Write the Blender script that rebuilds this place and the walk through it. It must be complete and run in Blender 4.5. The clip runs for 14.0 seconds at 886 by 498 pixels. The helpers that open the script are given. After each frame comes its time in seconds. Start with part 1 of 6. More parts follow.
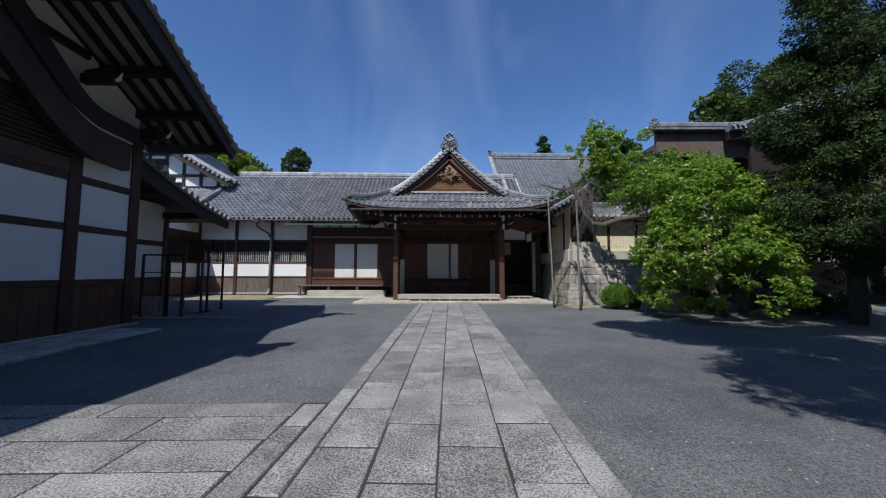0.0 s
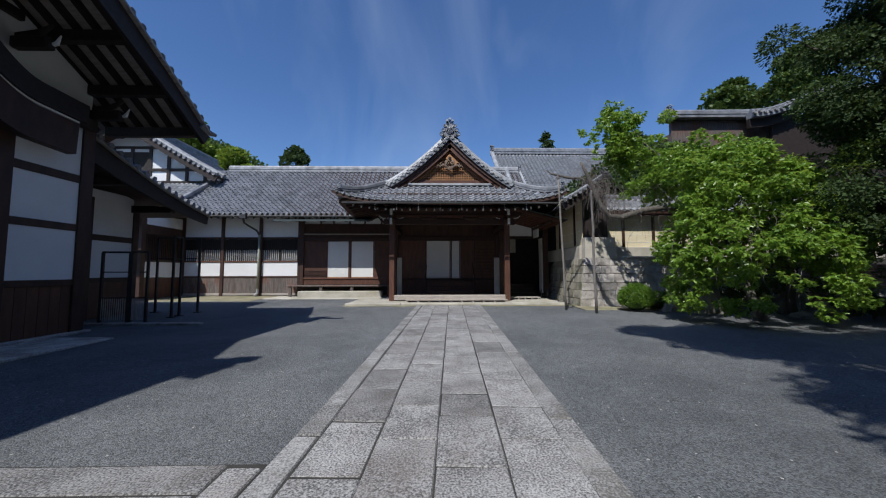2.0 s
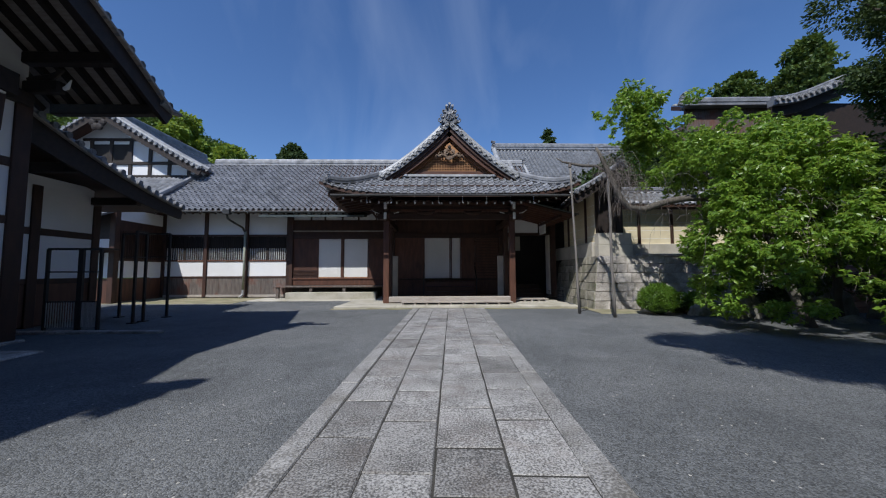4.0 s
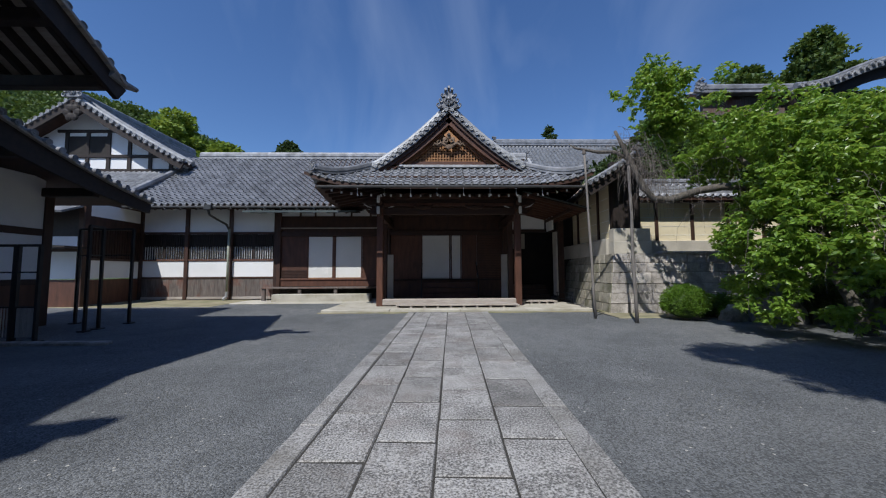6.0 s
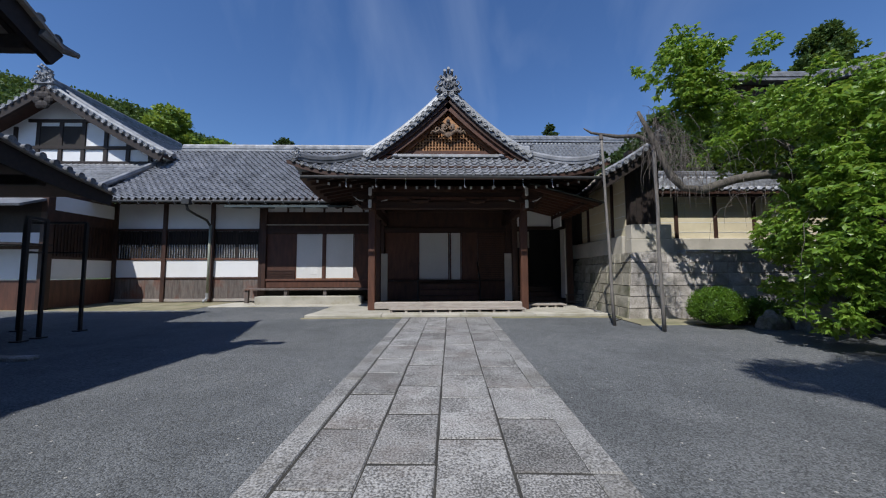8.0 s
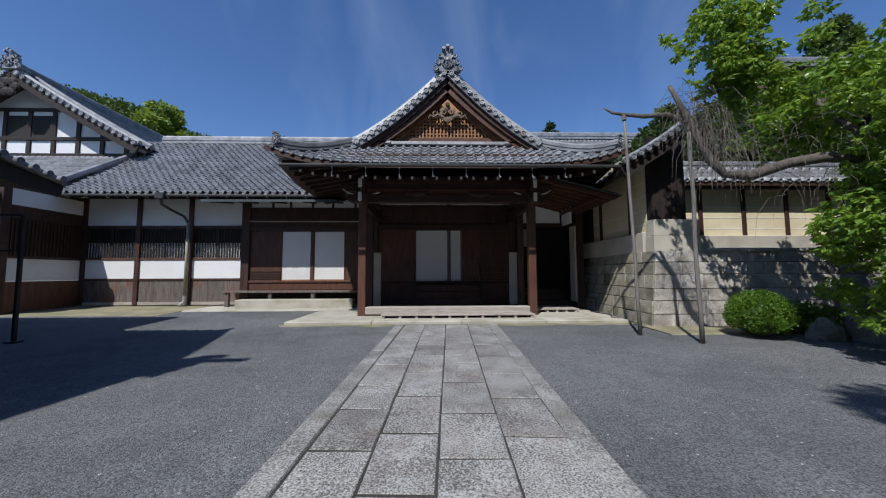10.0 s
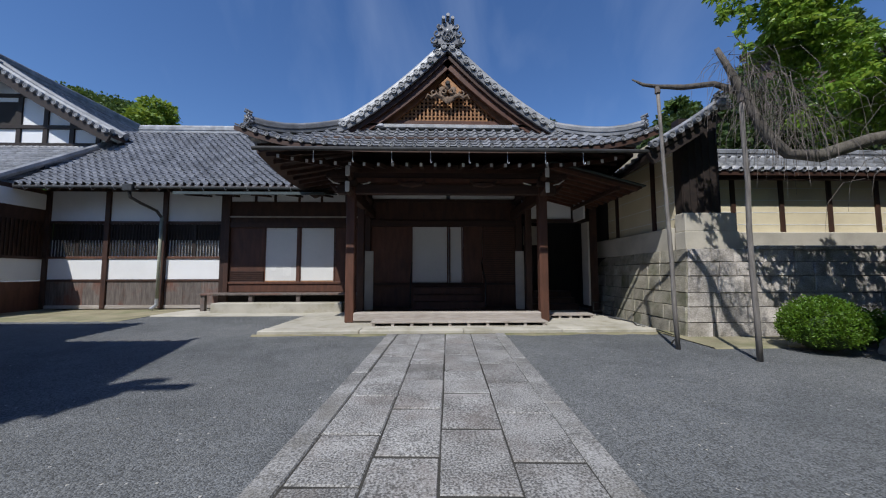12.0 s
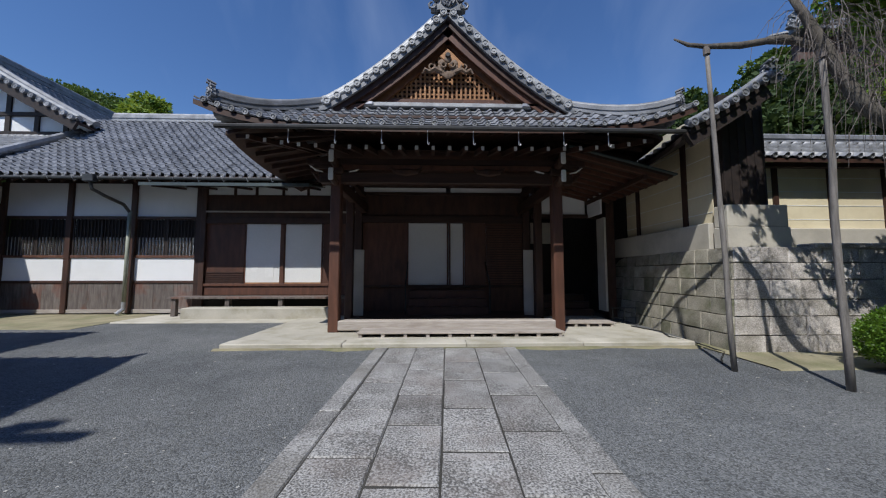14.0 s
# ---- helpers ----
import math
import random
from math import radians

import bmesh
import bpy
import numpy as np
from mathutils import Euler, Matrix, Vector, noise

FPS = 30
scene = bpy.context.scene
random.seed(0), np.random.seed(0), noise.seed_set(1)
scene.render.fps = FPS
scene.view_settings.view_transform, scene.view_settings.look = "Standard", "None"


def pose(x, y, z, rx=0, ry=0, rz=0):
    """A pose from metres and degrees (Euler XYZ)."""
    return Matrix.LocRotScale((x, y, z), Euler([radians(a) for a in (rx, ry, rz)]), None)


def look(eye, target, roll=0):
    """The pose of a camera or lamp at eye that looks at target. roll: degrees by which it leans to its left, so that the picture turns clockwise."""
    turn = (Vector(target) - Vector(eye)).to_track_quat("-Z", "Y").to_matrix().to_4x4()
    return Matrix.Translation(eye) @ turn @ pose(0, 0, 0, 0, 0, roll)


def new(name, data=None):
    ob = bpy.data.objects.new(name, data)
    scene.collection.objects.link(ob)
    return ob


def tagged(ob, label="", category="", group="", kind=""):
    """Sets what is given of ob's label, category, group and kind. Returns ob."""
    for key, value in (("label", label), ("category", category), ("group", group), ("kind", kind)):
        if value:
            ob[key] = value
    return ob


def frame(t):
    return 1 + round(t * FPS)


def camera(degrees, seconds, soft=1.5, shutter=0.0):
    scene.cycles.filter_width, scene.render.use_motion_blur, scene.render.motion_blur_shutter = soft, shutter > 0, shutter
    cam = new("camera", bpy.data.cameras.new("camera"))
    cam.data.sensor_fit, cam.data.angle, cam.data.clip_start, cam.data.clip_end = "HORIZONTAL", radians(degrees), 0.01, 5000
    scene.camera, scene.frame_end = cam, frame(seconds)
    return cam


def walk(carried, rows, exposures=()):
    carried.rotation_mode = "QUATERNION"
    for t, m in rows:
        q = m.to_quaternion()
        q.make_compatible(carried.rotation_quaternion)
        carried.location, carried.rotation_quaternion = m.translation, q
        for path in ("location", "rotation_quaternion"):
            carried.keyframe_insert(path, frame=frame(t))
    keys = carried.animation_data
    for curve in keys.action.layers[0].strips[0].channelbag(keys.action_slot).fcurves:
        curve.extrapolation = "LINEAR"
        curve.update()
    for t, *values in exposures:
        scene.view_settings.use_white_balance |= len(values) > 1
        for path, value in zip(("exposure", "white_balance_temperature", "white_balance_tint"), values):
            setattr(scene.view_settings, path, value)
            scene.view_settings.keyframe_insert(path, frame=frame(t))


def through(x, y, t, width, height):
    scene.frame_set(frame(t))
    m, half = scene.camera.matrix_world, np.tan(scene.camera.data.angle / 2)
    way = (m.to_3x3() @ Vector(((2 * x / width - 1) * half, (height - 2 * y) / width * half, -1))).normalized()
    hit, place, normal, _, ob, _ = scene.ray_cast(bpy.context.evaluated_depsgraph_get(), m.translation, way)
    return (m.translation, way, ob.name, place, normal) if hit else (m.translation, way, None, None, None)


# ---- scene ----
cam = camera(105.0, 14.0, soft=1.15)
PATH = [
    (0, (-0.083, 0.448, 1.474), (-0.035, 2.442, 1.613), 0.1),
    (0.5, (-0.057, 0.766, 1.468), (-0.012, 2.761, 1.606), 0.0),
    (1, (-0.033, 1.089, 1.462), (0.009, 3.084, 1.599), -0.0),
    (1.5, (-0.011, 1.413, 1.456), (0.029, 3.408, 1.593), -0.1),
    (2, (0.009, 1.738, 1.451), (0.048, 3.733, 1.587), -0.1),
    (2.5, (0.028, 2.06, 1.447), (0.066, 4.055, 1.582), -0.1),
    (3, (0.045, 2.379, 1.443), (0.082, 4.374, 1.578), -0.2),
    (3.5, (0.06, 2.695, 1.439), (0.097, 4.69, 1.574), -0.2),
    (4, (0.074, 3.005, 1.436), (0.112, 5.001, 1.571), -0.2),
    (4.5, (0.087, 3.312, 1.434), (0.125, 5.307, 1.569), -0.2),
    (5, (0.099, 3.614, 1.432), (0.137, 5.609, 1.567), -0.2),
    (5.5, (0.11, 3.913, 1.431), (0.149, 5.908, 1.566), -0.2),
    (6, (0.12, 4.208, 1.43), (0.16, 6.203, 1.565), -0.3),
    (6.5, (0.129, 4.5, 1.43), (0.171, 6.495, 1.566), -0.3),
    (7, (0.138, 4.791, 1.43), (0.181, 6.786, 1.567), -0.3),
    (7.5, (0.146, 5.081, 1.431), (0.191, 7.075, 1.568), -0.2),
    (8, (0.153, 5.37, 1.433), (0.2, 7.365, 1.57), -0.2),
    (8.5, (0.161, 5.661, 1.435), (0.209, 7.656, 1.573), -0.2),
    (9, (0.168, 5.953, 1.438), (0.218, 7.948, 1.577), -0.2),
    (9.5, (0.175, 6.247, 1.442), (0.227, 8.242, 1.581), -0.2),
    (10, (0.182, 6.544, 1.446), (0.236, 8.538, 1.586), -0.2),
    (10.5, (0.19, 6.843, 1.451), (0.245, 8.837, 1.591), -0.2),
    (11, (0.197, 7.144, 1.457), (0.254, 9.139, 1.597), -0.2),
    (11.5, (0.205, 7.448, 1.463), (0.263, 9.442, 1.604), -0.1),
    (12, (0.214, 7.753, 1.471), (0.273, 9.747, 1.611), -0.1),
    (12.5, (0.223, 8.059, 1.479), (0.283, 10.053, 1.62), -0.1),
    (13, (0.233, 8.363, 1.487), (0.294, 10.357, 1.628), -0.1),
    (13.5, (0.244, 8.663, 1.497), (0.306, 10.657, 1.638), -0.1),
    (14, (0.256, 8.957, 1.507), (0.318, 10.951, 1.648), -0.0),
]
walk(cam, [(t, look(eye, target, roll)) for t, eye, target, roll in PATH],
     exposures=[(0.0, 0.0, 6200.0, 10.0), (14.0, 0.0, 6200.0, 10.0)])

# ---- world, sun, exposure ----
SUN_AZ, SUN_EL = radians(26.0), radians(53.5)   # the light travels towards +y, leaning to +x
world = bpy.data.worlds.new("sky")
scene.world = world
world.use_nodes = True
wn = world.node_tree.nodes
wl = world.node_tree.links
wn.clear()
w_out = wn.new("ShaderNodeOutputWorld")
w_bg = wn.new("ShaderNodeBackground")
w_sky = wn.new("ShaderNodeTexSky")
w_sky.sky_type = "NISHITA"
w_sky.sun_disc = False
w_sky.sun_elevation = SUN_EL
w_sky.sun_rotation = radians(180.0) + SUN_AZ
w_sky.air_density, w_sky.dust_density, w_sky.ozone_density = 1.0, 0.2, 4.0
w_bg.inputs["Strength"].default_value = 0.112
# thin high cloud wisps
w_tc = wn.new("ShaderNodeTexCoord")
w_map = wn.new("ShaderNodeMapping")
w_map.inputs["Scale"].default_value = (3.2, 1.4, 1.6)
w_map.inputs["Rotation"].default_value = (0.0, 0.5, 0.2)
w_noise = wn.new("ShaderNodeTexNoise")
w_noise.inputs["Scale"].default_value = 1.3
w_noise.inputs["Detail"].default_value = 6.0
w_noise.inputs["Distortion"].default_value = 0.6
w_ramp = wn.new("ShaderNodeValToRGB")
w_ramp.color_ramp.elements[0].position = 0.50
w_ramp.color_ramp.elements[0].color = (0, 0, 0, 1)
w_ramp.color_ramp.elements[1].position = 0.85
w_ramp.color_ramp.elements[1].color = (0.115, 0.115, 0.115, 1)
w_mix = wn.new("ShaderNodeMix")
w_mix.data_type = "RGBA"
w_mix.inputs[7].default_value = (8.0, 9.0, 10.5, 1)
wl.new(w_tc.outputs["Generated"], w_map.inputs["Vector"])
wl.new(w_map.outputs["Vector"], w_noise.inputs["Vector"])
wl.new(w_noise.outputs["Fac"], w_ramp.inputs["Fac"])
wl.new(w_ramp.outputs["Color"], w_mix.inputs[0])
w_hsv = wn.new("ShaderNodeHueSaturation")
w_hsv.inputs["Saturation"].default_value = 1.14
w_hsv.inputs["Hue"].default_value = 0.507
w_hsv.inputs["Value"].default_value = 1.12
wl.new(w_sky.outputs["Color"], w_hsv.inputs["Color"])
wl.new(w_hsv.outputs[0], w_mix.inputs[6])
wl.new(w_mix.outputs[2], w_bg.inputs["Color"])
wl.new(w_bg.outputs["Background"], w_out.inputs["Surface"])

sun = new("sun", bpy.data.lights.new("sun", "SUN"))
sun.data.energy = 4.5
sun.data.angle = radians(0.55)
sun.data.color = (1.0, 0.955, 0.88)
sun_dir = Vector((math.sin(SUN_AZ) * math.cos(SUN_EL), math.cos(SUN_AZ) * math.cos(SUN_EL), -math.sin(SUN_EL)))
sun.rotation_euler = sun_dir.to_track_quat("-Z", "Y").to_euler()
sun.location = (-10, -20, 30)


# ---- materials ----
def material(name, low, high, rough=0.8, scale=4.0, detail=6.0, stretch=(1, 1, 1), bump=0.15, fine=60.0, metal=0.0,
             stain=None, stain_scale=0.7, stain_amount=0.5, vary=0.12, fine_mix=0.35, dist=0.01, band=0.18):
    """Two scales of noise between two colours, an optional stain colour, fine relief, and a shift from piece to piece."""
    m = bpy.data.materials.new(name)
    m.use_nodes = True
    n, l = m.node_tree.nodes, m.node_tree.links
    b = n["Principled BSDF"]
    tc = n.new("ShaderNodeTexCoord")
    mp = n.new("ShaderNodeMapping")
    mp.inputs["Scale"].default_value = stretch
    info = n.new("ShaderNodeObjectInfo")
    add = n.new("ShaderNodeVectorMath")
    add.operation = "MULTIPLY_ADD"
    add.inputs[1].default_value = (37.0, 19.0, 53.0)
    geo = n.new("ShaderNodeNewGeometry")
    l.new(info.outputs["Random"], add.inputs[0])
    l.new(geo.outputs["Position"], add.inputs[2])
    l.new(add.outputs[0], mp.inputs["Vector"])
    a = n.new("ShaderNodeTexNoise")
    a.inputs["Scale"].default_value, a.inputs["Detail"].default_value = scale, detail
    f = n.new("ShaderNodeTexNoise")
    f.inputs["Scale"].default_value, f.inputs["Detail"].default_value = fine, 3.0
    l.new(mp.outputs[0], a.inputs["Vector"])
    l.new(mp.outputs[0], f.inputs["Vector"])
    mixf = n.new("ShaderNodeMix")
    mixf.inputs[0].default_value = fine_mix
    l.new(a.outputs["Fac"], mixf.inputs[2])
    l.new(f.outputs["Fac"], mixf.inputs[3])
    ramp = n.new("ShaderNodeValToRGB")
    ramp.color_ramp.elements[0].position, ramp.color_ramp.elements[1].position = 0.5 - band, 0.5 + band
    ramp.color_ramp.elements[0].color = (*low, 1)
    ramp.color_ramp.elements[1].color = (*high, 1)
    l.new(mixf.outputs[0], ramp.inputs["Fac"])
    colour = ramp.outputs["Color"]
    if stain:
        s = n.new("ShaderNodeTexNoise")
        s.inputs["Scale"].default_value, s.inputs["Detail"].default_value = stain_scale, 8.0
        s.inputs["Roughness"].default_value = 0.65
        l.new(add.outputs[0], s.inputs["Vector"])
        sr = n.new("ShaderNodeValToRGB")
        sr.color_ramp.elements[0].position, sr.color_ramp.elements[1].position = 0.48, 0.72
        sr.color_ramp.elements[1].color = (stain_amount, stain_amount, stain_amount, 1)
        l.new(s.outputs["Fac"], sr.inputs["Fac"])
        sm = n.new("ShaderNodeMix")
        sm.data_type = "RGBA"
        sm.inputs[7].default_value = (*stain, 1)
        l.new(sr.outputs["Color"], sm.inputs[0])
        l.new(colour, sm.inputs[6])
        colour = sm.outputs[2]
    hsv = n.new("ShaderNodeHueSaturation")
    mr = n.new("ShaderNodeMapRange")
    mr.inputs["To Min"].default_value, mr.inputs["To Max"].default_value = 1 - vary, 1 + vary
    l.new(info.outputs["Random"], mr.inputs["Value"])
    l.new(mr.outputs[0], hsv.inputs["Value"])
    l.new(colour, hsv.inputs["Color"])
    l.new(hsv.outputs[0], b.inputs["Base Color"])
    b.inputs["Roughness"].default_value = rough
    b.inputs["Metallic"].default_value = metal
    if bump:
        bp = n.new("ShaderNodeBump")
        bp.inputs["Strength"].default_value = bump
        bp.inputs["Distance"].default_value = dist
        l.new(mixf.outputs[0], bp.inputs["Height"])
        l.new(bp.outputs[0], b.inputs["Normal"])
    return m


TIMBER = material("timber_dark", (0.024, 0.011, 0.007), (0.070, 0.030, 0.018), 0.62, 2.0, stretch=(3, 3, 1), fine=40, bump=0.2)
TIMBER_H = material("timber_dark_lengthwise", (0.020, 0.009, 0.006), (0.058, 0.026, 0.016), 0.62, 2.0, stretch=(0.6, 3, 6), fine=40, bump=0.2)
TIMBER_RED = material("timber_red_brown", (0.060, 0.025, 0.015), (0.14, 0.058, 0.034), 0.6, 2.0, stretch=(4, 4, 0.8), fine=50, bump=0.2, stain=(0.03, 0.014, 0.01))
TIMBER_POST = material("timber_post", (0.028, 0.013, 0.009), (0.075, 0.033, 0.021), 0.6, 2.0, stretch=(4, 4, 0.8), fine=50, bump=0.2)
# lighter golden tone stands for sunlight on timber near the gable apex
TIMBER_SUNLIT = material("timber_sunlit_gold", (0.11, 0.045, 0.022), (0.28, 0.125, 0.052), 0.6, 2.0, stretch=(1, 3, 3), fine=50, bump=0.2, stain=(0.05, 0.022, 0.012), stain_amount=0.5)
TIMBER_BLACK = material("timber_black", (0.010, 0.007, 0.006), (0.032, 0.020, 0.016), 0.7, 3.0, stretch=(3, 3, 3), fine=40, bump=0.2)
TIMBER_GREY = material("timber_weathered", (0.27, 0.235, 0.205), (0.47, 0.43, 0.39), 0.85, 3.0, stretch=(1.0, 8, 8), fine=45, bump=0.3, stain=(0.15, 0.11, 0.09), stain_amount=0.4)
TIMBER_DADO = material("timber_dado", (0.060, 0.046, 0.040), (0.185, 0.160, 0.145), 0.8, 3.0, stretch=(5, 5, 0.7), fine=40, bump=0.3, stain=(0.17, 0.045, 0.018), stain_scale=0.9, stain_amount=0.85)
TIMBER_GOLD = material("timber_golden", (0.22, 0.10, 0.042), (0.50, 0.26, 0.11), 0.65, 3.0, stretch=(3, 3, 6), fine=50, bump=0.2, stain=(0.18, 0.08, 0.035), stain_amount=0.6)
POLE = material("pole_weathered", (0.10, 0.092, 0.084), (0.26, 0.24, 0.22), 0.9, 4.0, stretch=(8, 8, 1.0), fine=50, bump=0.4)
PLASTER = material("plaster_white", (0.74, 0.75, 0.76), (0.82, 0.82, 0.82), 0.9, 1.2, fine=90, bump=0.05, stain=(0.55, 0.54, 0.52), stain_amount=0.25, vary=0.02)
CREAM = material("plaster_cream", (0.64, 0.56, 0.38), (0.74, 0.66, 0.47), 0.92, 1.5, fine=80, bump=0.08, stain=(0.40, 0.33, 0.22), stain_amount=0.4, vary=0.03)
PAPER = material("shoji_paper", (0.66, 0.66, 0.64), (0.74, 0.74, 0.72), 0.85, 0.8, fine=20, bump=0.02, vary=0.03)
TILE = material("roof_tile", (0.115, 0.121, 0.135), (0.300, 0.310, 0.335), 0.45, 3.0, fine=35, bump=0.12, stain=(0.055, 0.058, 0.06), stain_scale=1.3, stain_amount=0.7, vary=0.22)
TILE_RIDGE = material("ridge_tile", (0.20, 0.205, 0.215), (0.42, 0.425, 0.44), 0.5, 4.0, fine=40, bump=0.15, stain=(0.07, 0.07, 0.07), stain_scale=1.5, stain_amount=0.8, vary=0.15)
TILE_LIGHT = material("roof_tile_light", (0.25, 0.257, 0.268), (0.47, 0.48, 0.49), 0.45, 4.0, fine=40, bump=0.15, stain=(0.10, 0.10, 0.10), stain_scale=1.5, stain_amount=0.7, vary=0.15)
CARVED = material("timber_carved", (0.13, 0.085, 0.055), (0.30, 0.22, 0.16), 0.8, 5.0, fine=60, bump=0.4, stain=(0.06, 0.04, 0.03), stain_scale=4.0, stain_amount=0.8)
WHITE = material("white_paint", (0.68, 0.68, 0.66), (0.80, 0.80, 0.78), 0.8, 5.0, fine=60, bump=0.05, vary=0.05)
IRON = material("black_iron", (0.010, 0.010, 0.011), (0.025, 0.024, 0.024), 0.5, 6.0, fine=60, bump=0.1)
COPPER = material("sheet_metal", (0.05, 0.066, 0.068), (0.095, 0.118, 0.12), 0.5, 3.0, fine=40, bump=0.05, metal=0.3, stain=(0.12, 0.14, 0.13))
PIPE = material("downpipe_green", (0.20, 0.22, 0.17), (0.36, 0.38, 0.31), 0.6, 4.0, stretch=(2, 2, 1), fine=40, bump=0.1, stain=(0.12, 0.09, 0.06))
GUTTER = material("gutter_dark", (0.02, 0.02, 0.02), (0.05, 0.05, 0.05), 0.5, 4.0, fine=40, bump=0.05)
HOOK = material("zinc_hook", (0.40, 0.41, 0.43), (0.55, 0.56, 0.58), 0.4, 5.0, fine=40, bump=0.05, metal=0.6)
SLAB = material("granite_slab", (0.085, 0.083, 0.081), (0.40, 0.395, 0.388), 0.85, 2.2, fine=62, bump=1.0, fine_mix=0.72, stain=(0.16, 0.13, 0.115), stain_scale=1.6, stain_amount=0.55, vary=0.20, dist=0.012, band=0.10)
KERB = material("granite_kerb", (0.10, 0.098, 0.095), (0.40, 0.395, 0.388), 0.85, 2.2, fine=62, bump=0.9, fine_mix=0.70, band=0.11, stain=(0.13, 0.12, 0.10), stain_scale=1.6, stain_amount=0.7, vary=0.12, dist=0.012)
JOINT = material("joint_soil", (0.022, 0.021, 0.019), (0.055, 0.052, 0.046), 0.95, 3.0, fine=60, bump=0.4)
STONE = material("wall_stone", (0.22, 0.20, 0.18), (0.60, 0.555, 0.51), 0.9, 3.0, fine=48, bump=0.9, fine_mix=0.55, band=0.13, stain=(0.115, 0.105, 0.075), stain_scale=1.4, stain_amount=0.85, vary=0.16, dist=0.02)
# olive moss stain over a base darkened for the side face's shade
STONE_MOSSY_SHADE = material("wall_stone_mossy_shade", (0.17, 0.155, 0.12), (0.42, 0.39, 0.32), 0.95, 3.0, fine=55, bump=0.9, fine_mix=0.5, band=0.14, stain=(0.075, 0.085, 0.035), stain_scale=1.1, stain_amount=0.9, vary=0.16, dist=0.02)
STONE_PALE = material("pale_stone", (0.42, 0.39, 0.33), (0.58, 0.54, 0.46), 0.9, 1.5, fine=50, bump=0.2, stain=(0.26, 0.24, 0.20), stain_amount=0.6, vary=0.06)
DAIS = material("dais_stone", (0.34, 0.32, 0.27), (0.54, 0.51, 0.44), 0.9, 1.2, fine=60, bump=0.2, stain=(0.24, 0.22, 0.14), stain_scale=1.6, stain_amount=0.7, vary=0.05)
ROCK = material("garden_rock", (0.16, 0.15, 0.14), (0.40, 0.38, 0.35), 0.9, 2.5, fine=30, bump=0.7, fine_mix=0.4, stain=(0.06, 0.07, 0.04), stain_scale=1.5, stain_amount=0.8, vary=0.15, dist=0.03)
BRICK = material("red_stone", (0.20, 0.11, 0.09), (0.34, 0.20, 0.16), 0.9, 3.0, fine=50, bump=0.4, stain=(0.10, 0.07, 0.06), vary=0.15)
BARK = material("bark", (0.055, 0.047, 0.040), (0.16, 0.142, 0.12), 0.95, 6.0, stretch=(3, 3, 0.8), fine=30, bump=0.9, fine_mix=0.4, stain=(0.15, 0.15, 0.12), dist=0.03)
TWIG = material("twig", (0.10, 0.085, 0.075), (0.22, 0.19, 0.17), 0.9, 6.0, fine=40, bump=0.2)
MOSS = material("mossy_soil", (0.16, 0.14, 0.085), (0.32, 0.29, 0.19), 0.95, 1.5, fine=40, bump=0.5, stain=(0.09, 0.12, 0.035), stain_scale=0.8, stain_amount=0.8)
# near-black colour standing for the shade inside unbuilt rooms and hollows
DARKROOM = material("interior_shade_black", (0.012, 0.010, 0.009), (0.03, 0.024, 0.02), 0.8, 2.0, fine=30, bump=0.0)


def gravel_material():
    m = material("gravel", (0.076, 0.081, 0.085), (0.140, 0.147, 0.153), 0.92, 0.5, fine=2.2, bump=0.0, stain=(0.16, 0.16, 0.155), stain_scale=0.25, stain_amount=0.4, vary=0.0)
    n, l = m.node_tree.nodes, m.node_tree.links
    b = n["Principled BSDF"]
    geo = n.new("ShaderNodeNewGeometry")
    v = n.new("ShaderNodeTexVoronoi")
    v.inputs["Scale"].default_value = 84.0
    l.new(geo.outputs["Position"], v.inputs["Vector"])
    v2 = n.new("ShaderNodeTexVoronoi")
    v2.inputs["Scale"].default_value = 27.0
    l.new(geo.outputs["Position"], v2.inputs["Vector"])
    sep = n.new("ShaderNodeSeparateColor")
    l.new(v.outputs["Color"], sep.inputs[0])
    mr = n.new("ShaderNodeMapRange")
    mr.inputs["To Min"].default_value, mr.inputs["To Max"].default_value = 0.45, 1.65
    l.new(sep.outputs[0], mr.inputs["Value"])
    mul = n.new("ShaderNodeMix")
    mul.data_type, mul.blend_type = "RGBA", "MULTIPLY"
    mul.inputs[0].default_value = 1.0
    base = b.inputs["Base Color"].links[0].from_socket
    l.new(base, mul.inputs[6])
    l.new(mr.outputs[0], mul.inputs[7])
    # a few pale chips
    sep2 = n.new("ShaderNodeSeparateColor")
    l.new(v2.outputs["Color"], sep2.inputs[0])
    gt = n.new("ShaderNodeMath")
    gt.operation = "GREATER_THAN"
    gt.inputs[1].default_value = 0.986
    l.new(sep2.outputs[1], gt.inputs[0])
    lt = n.new("ShaderNodeMath")
    lt.operation = "LESS_THAN"
    lt.inputs[1].default_value = 0.30
    l.new(v2.outputs["Distance"], lt.inputs[0])
    both = n.new("ShaderNodeMath")
    both.operation = "MULTIPLY"
    l.new(gt.outputs[0], both.inputs[0])
    l.new(lt.outputs[0], both.inputs[1])
    chips = n.new("ShaderNodeMix")
    chips.data_type = "RGBA"
    chips.inputs[7].default_value = (0.42, 0.41, 0.38, 1)
    l.new(both.outputs[0], chips.inputs[0])
    l.new(mul.outputs[2], chips.inputs[6])
    l.new(chips.outputs[2], b.inputs["Base Color"])
    bp = n.new("ShaderNodeBump")
    bp.inputs["Strength"].default_value, bp.inputs["Distance"].default_value = 0.7, 0.010
    bp.invert = True
    l.new(v.outputs["Distance"], bp.inputs["Height"])
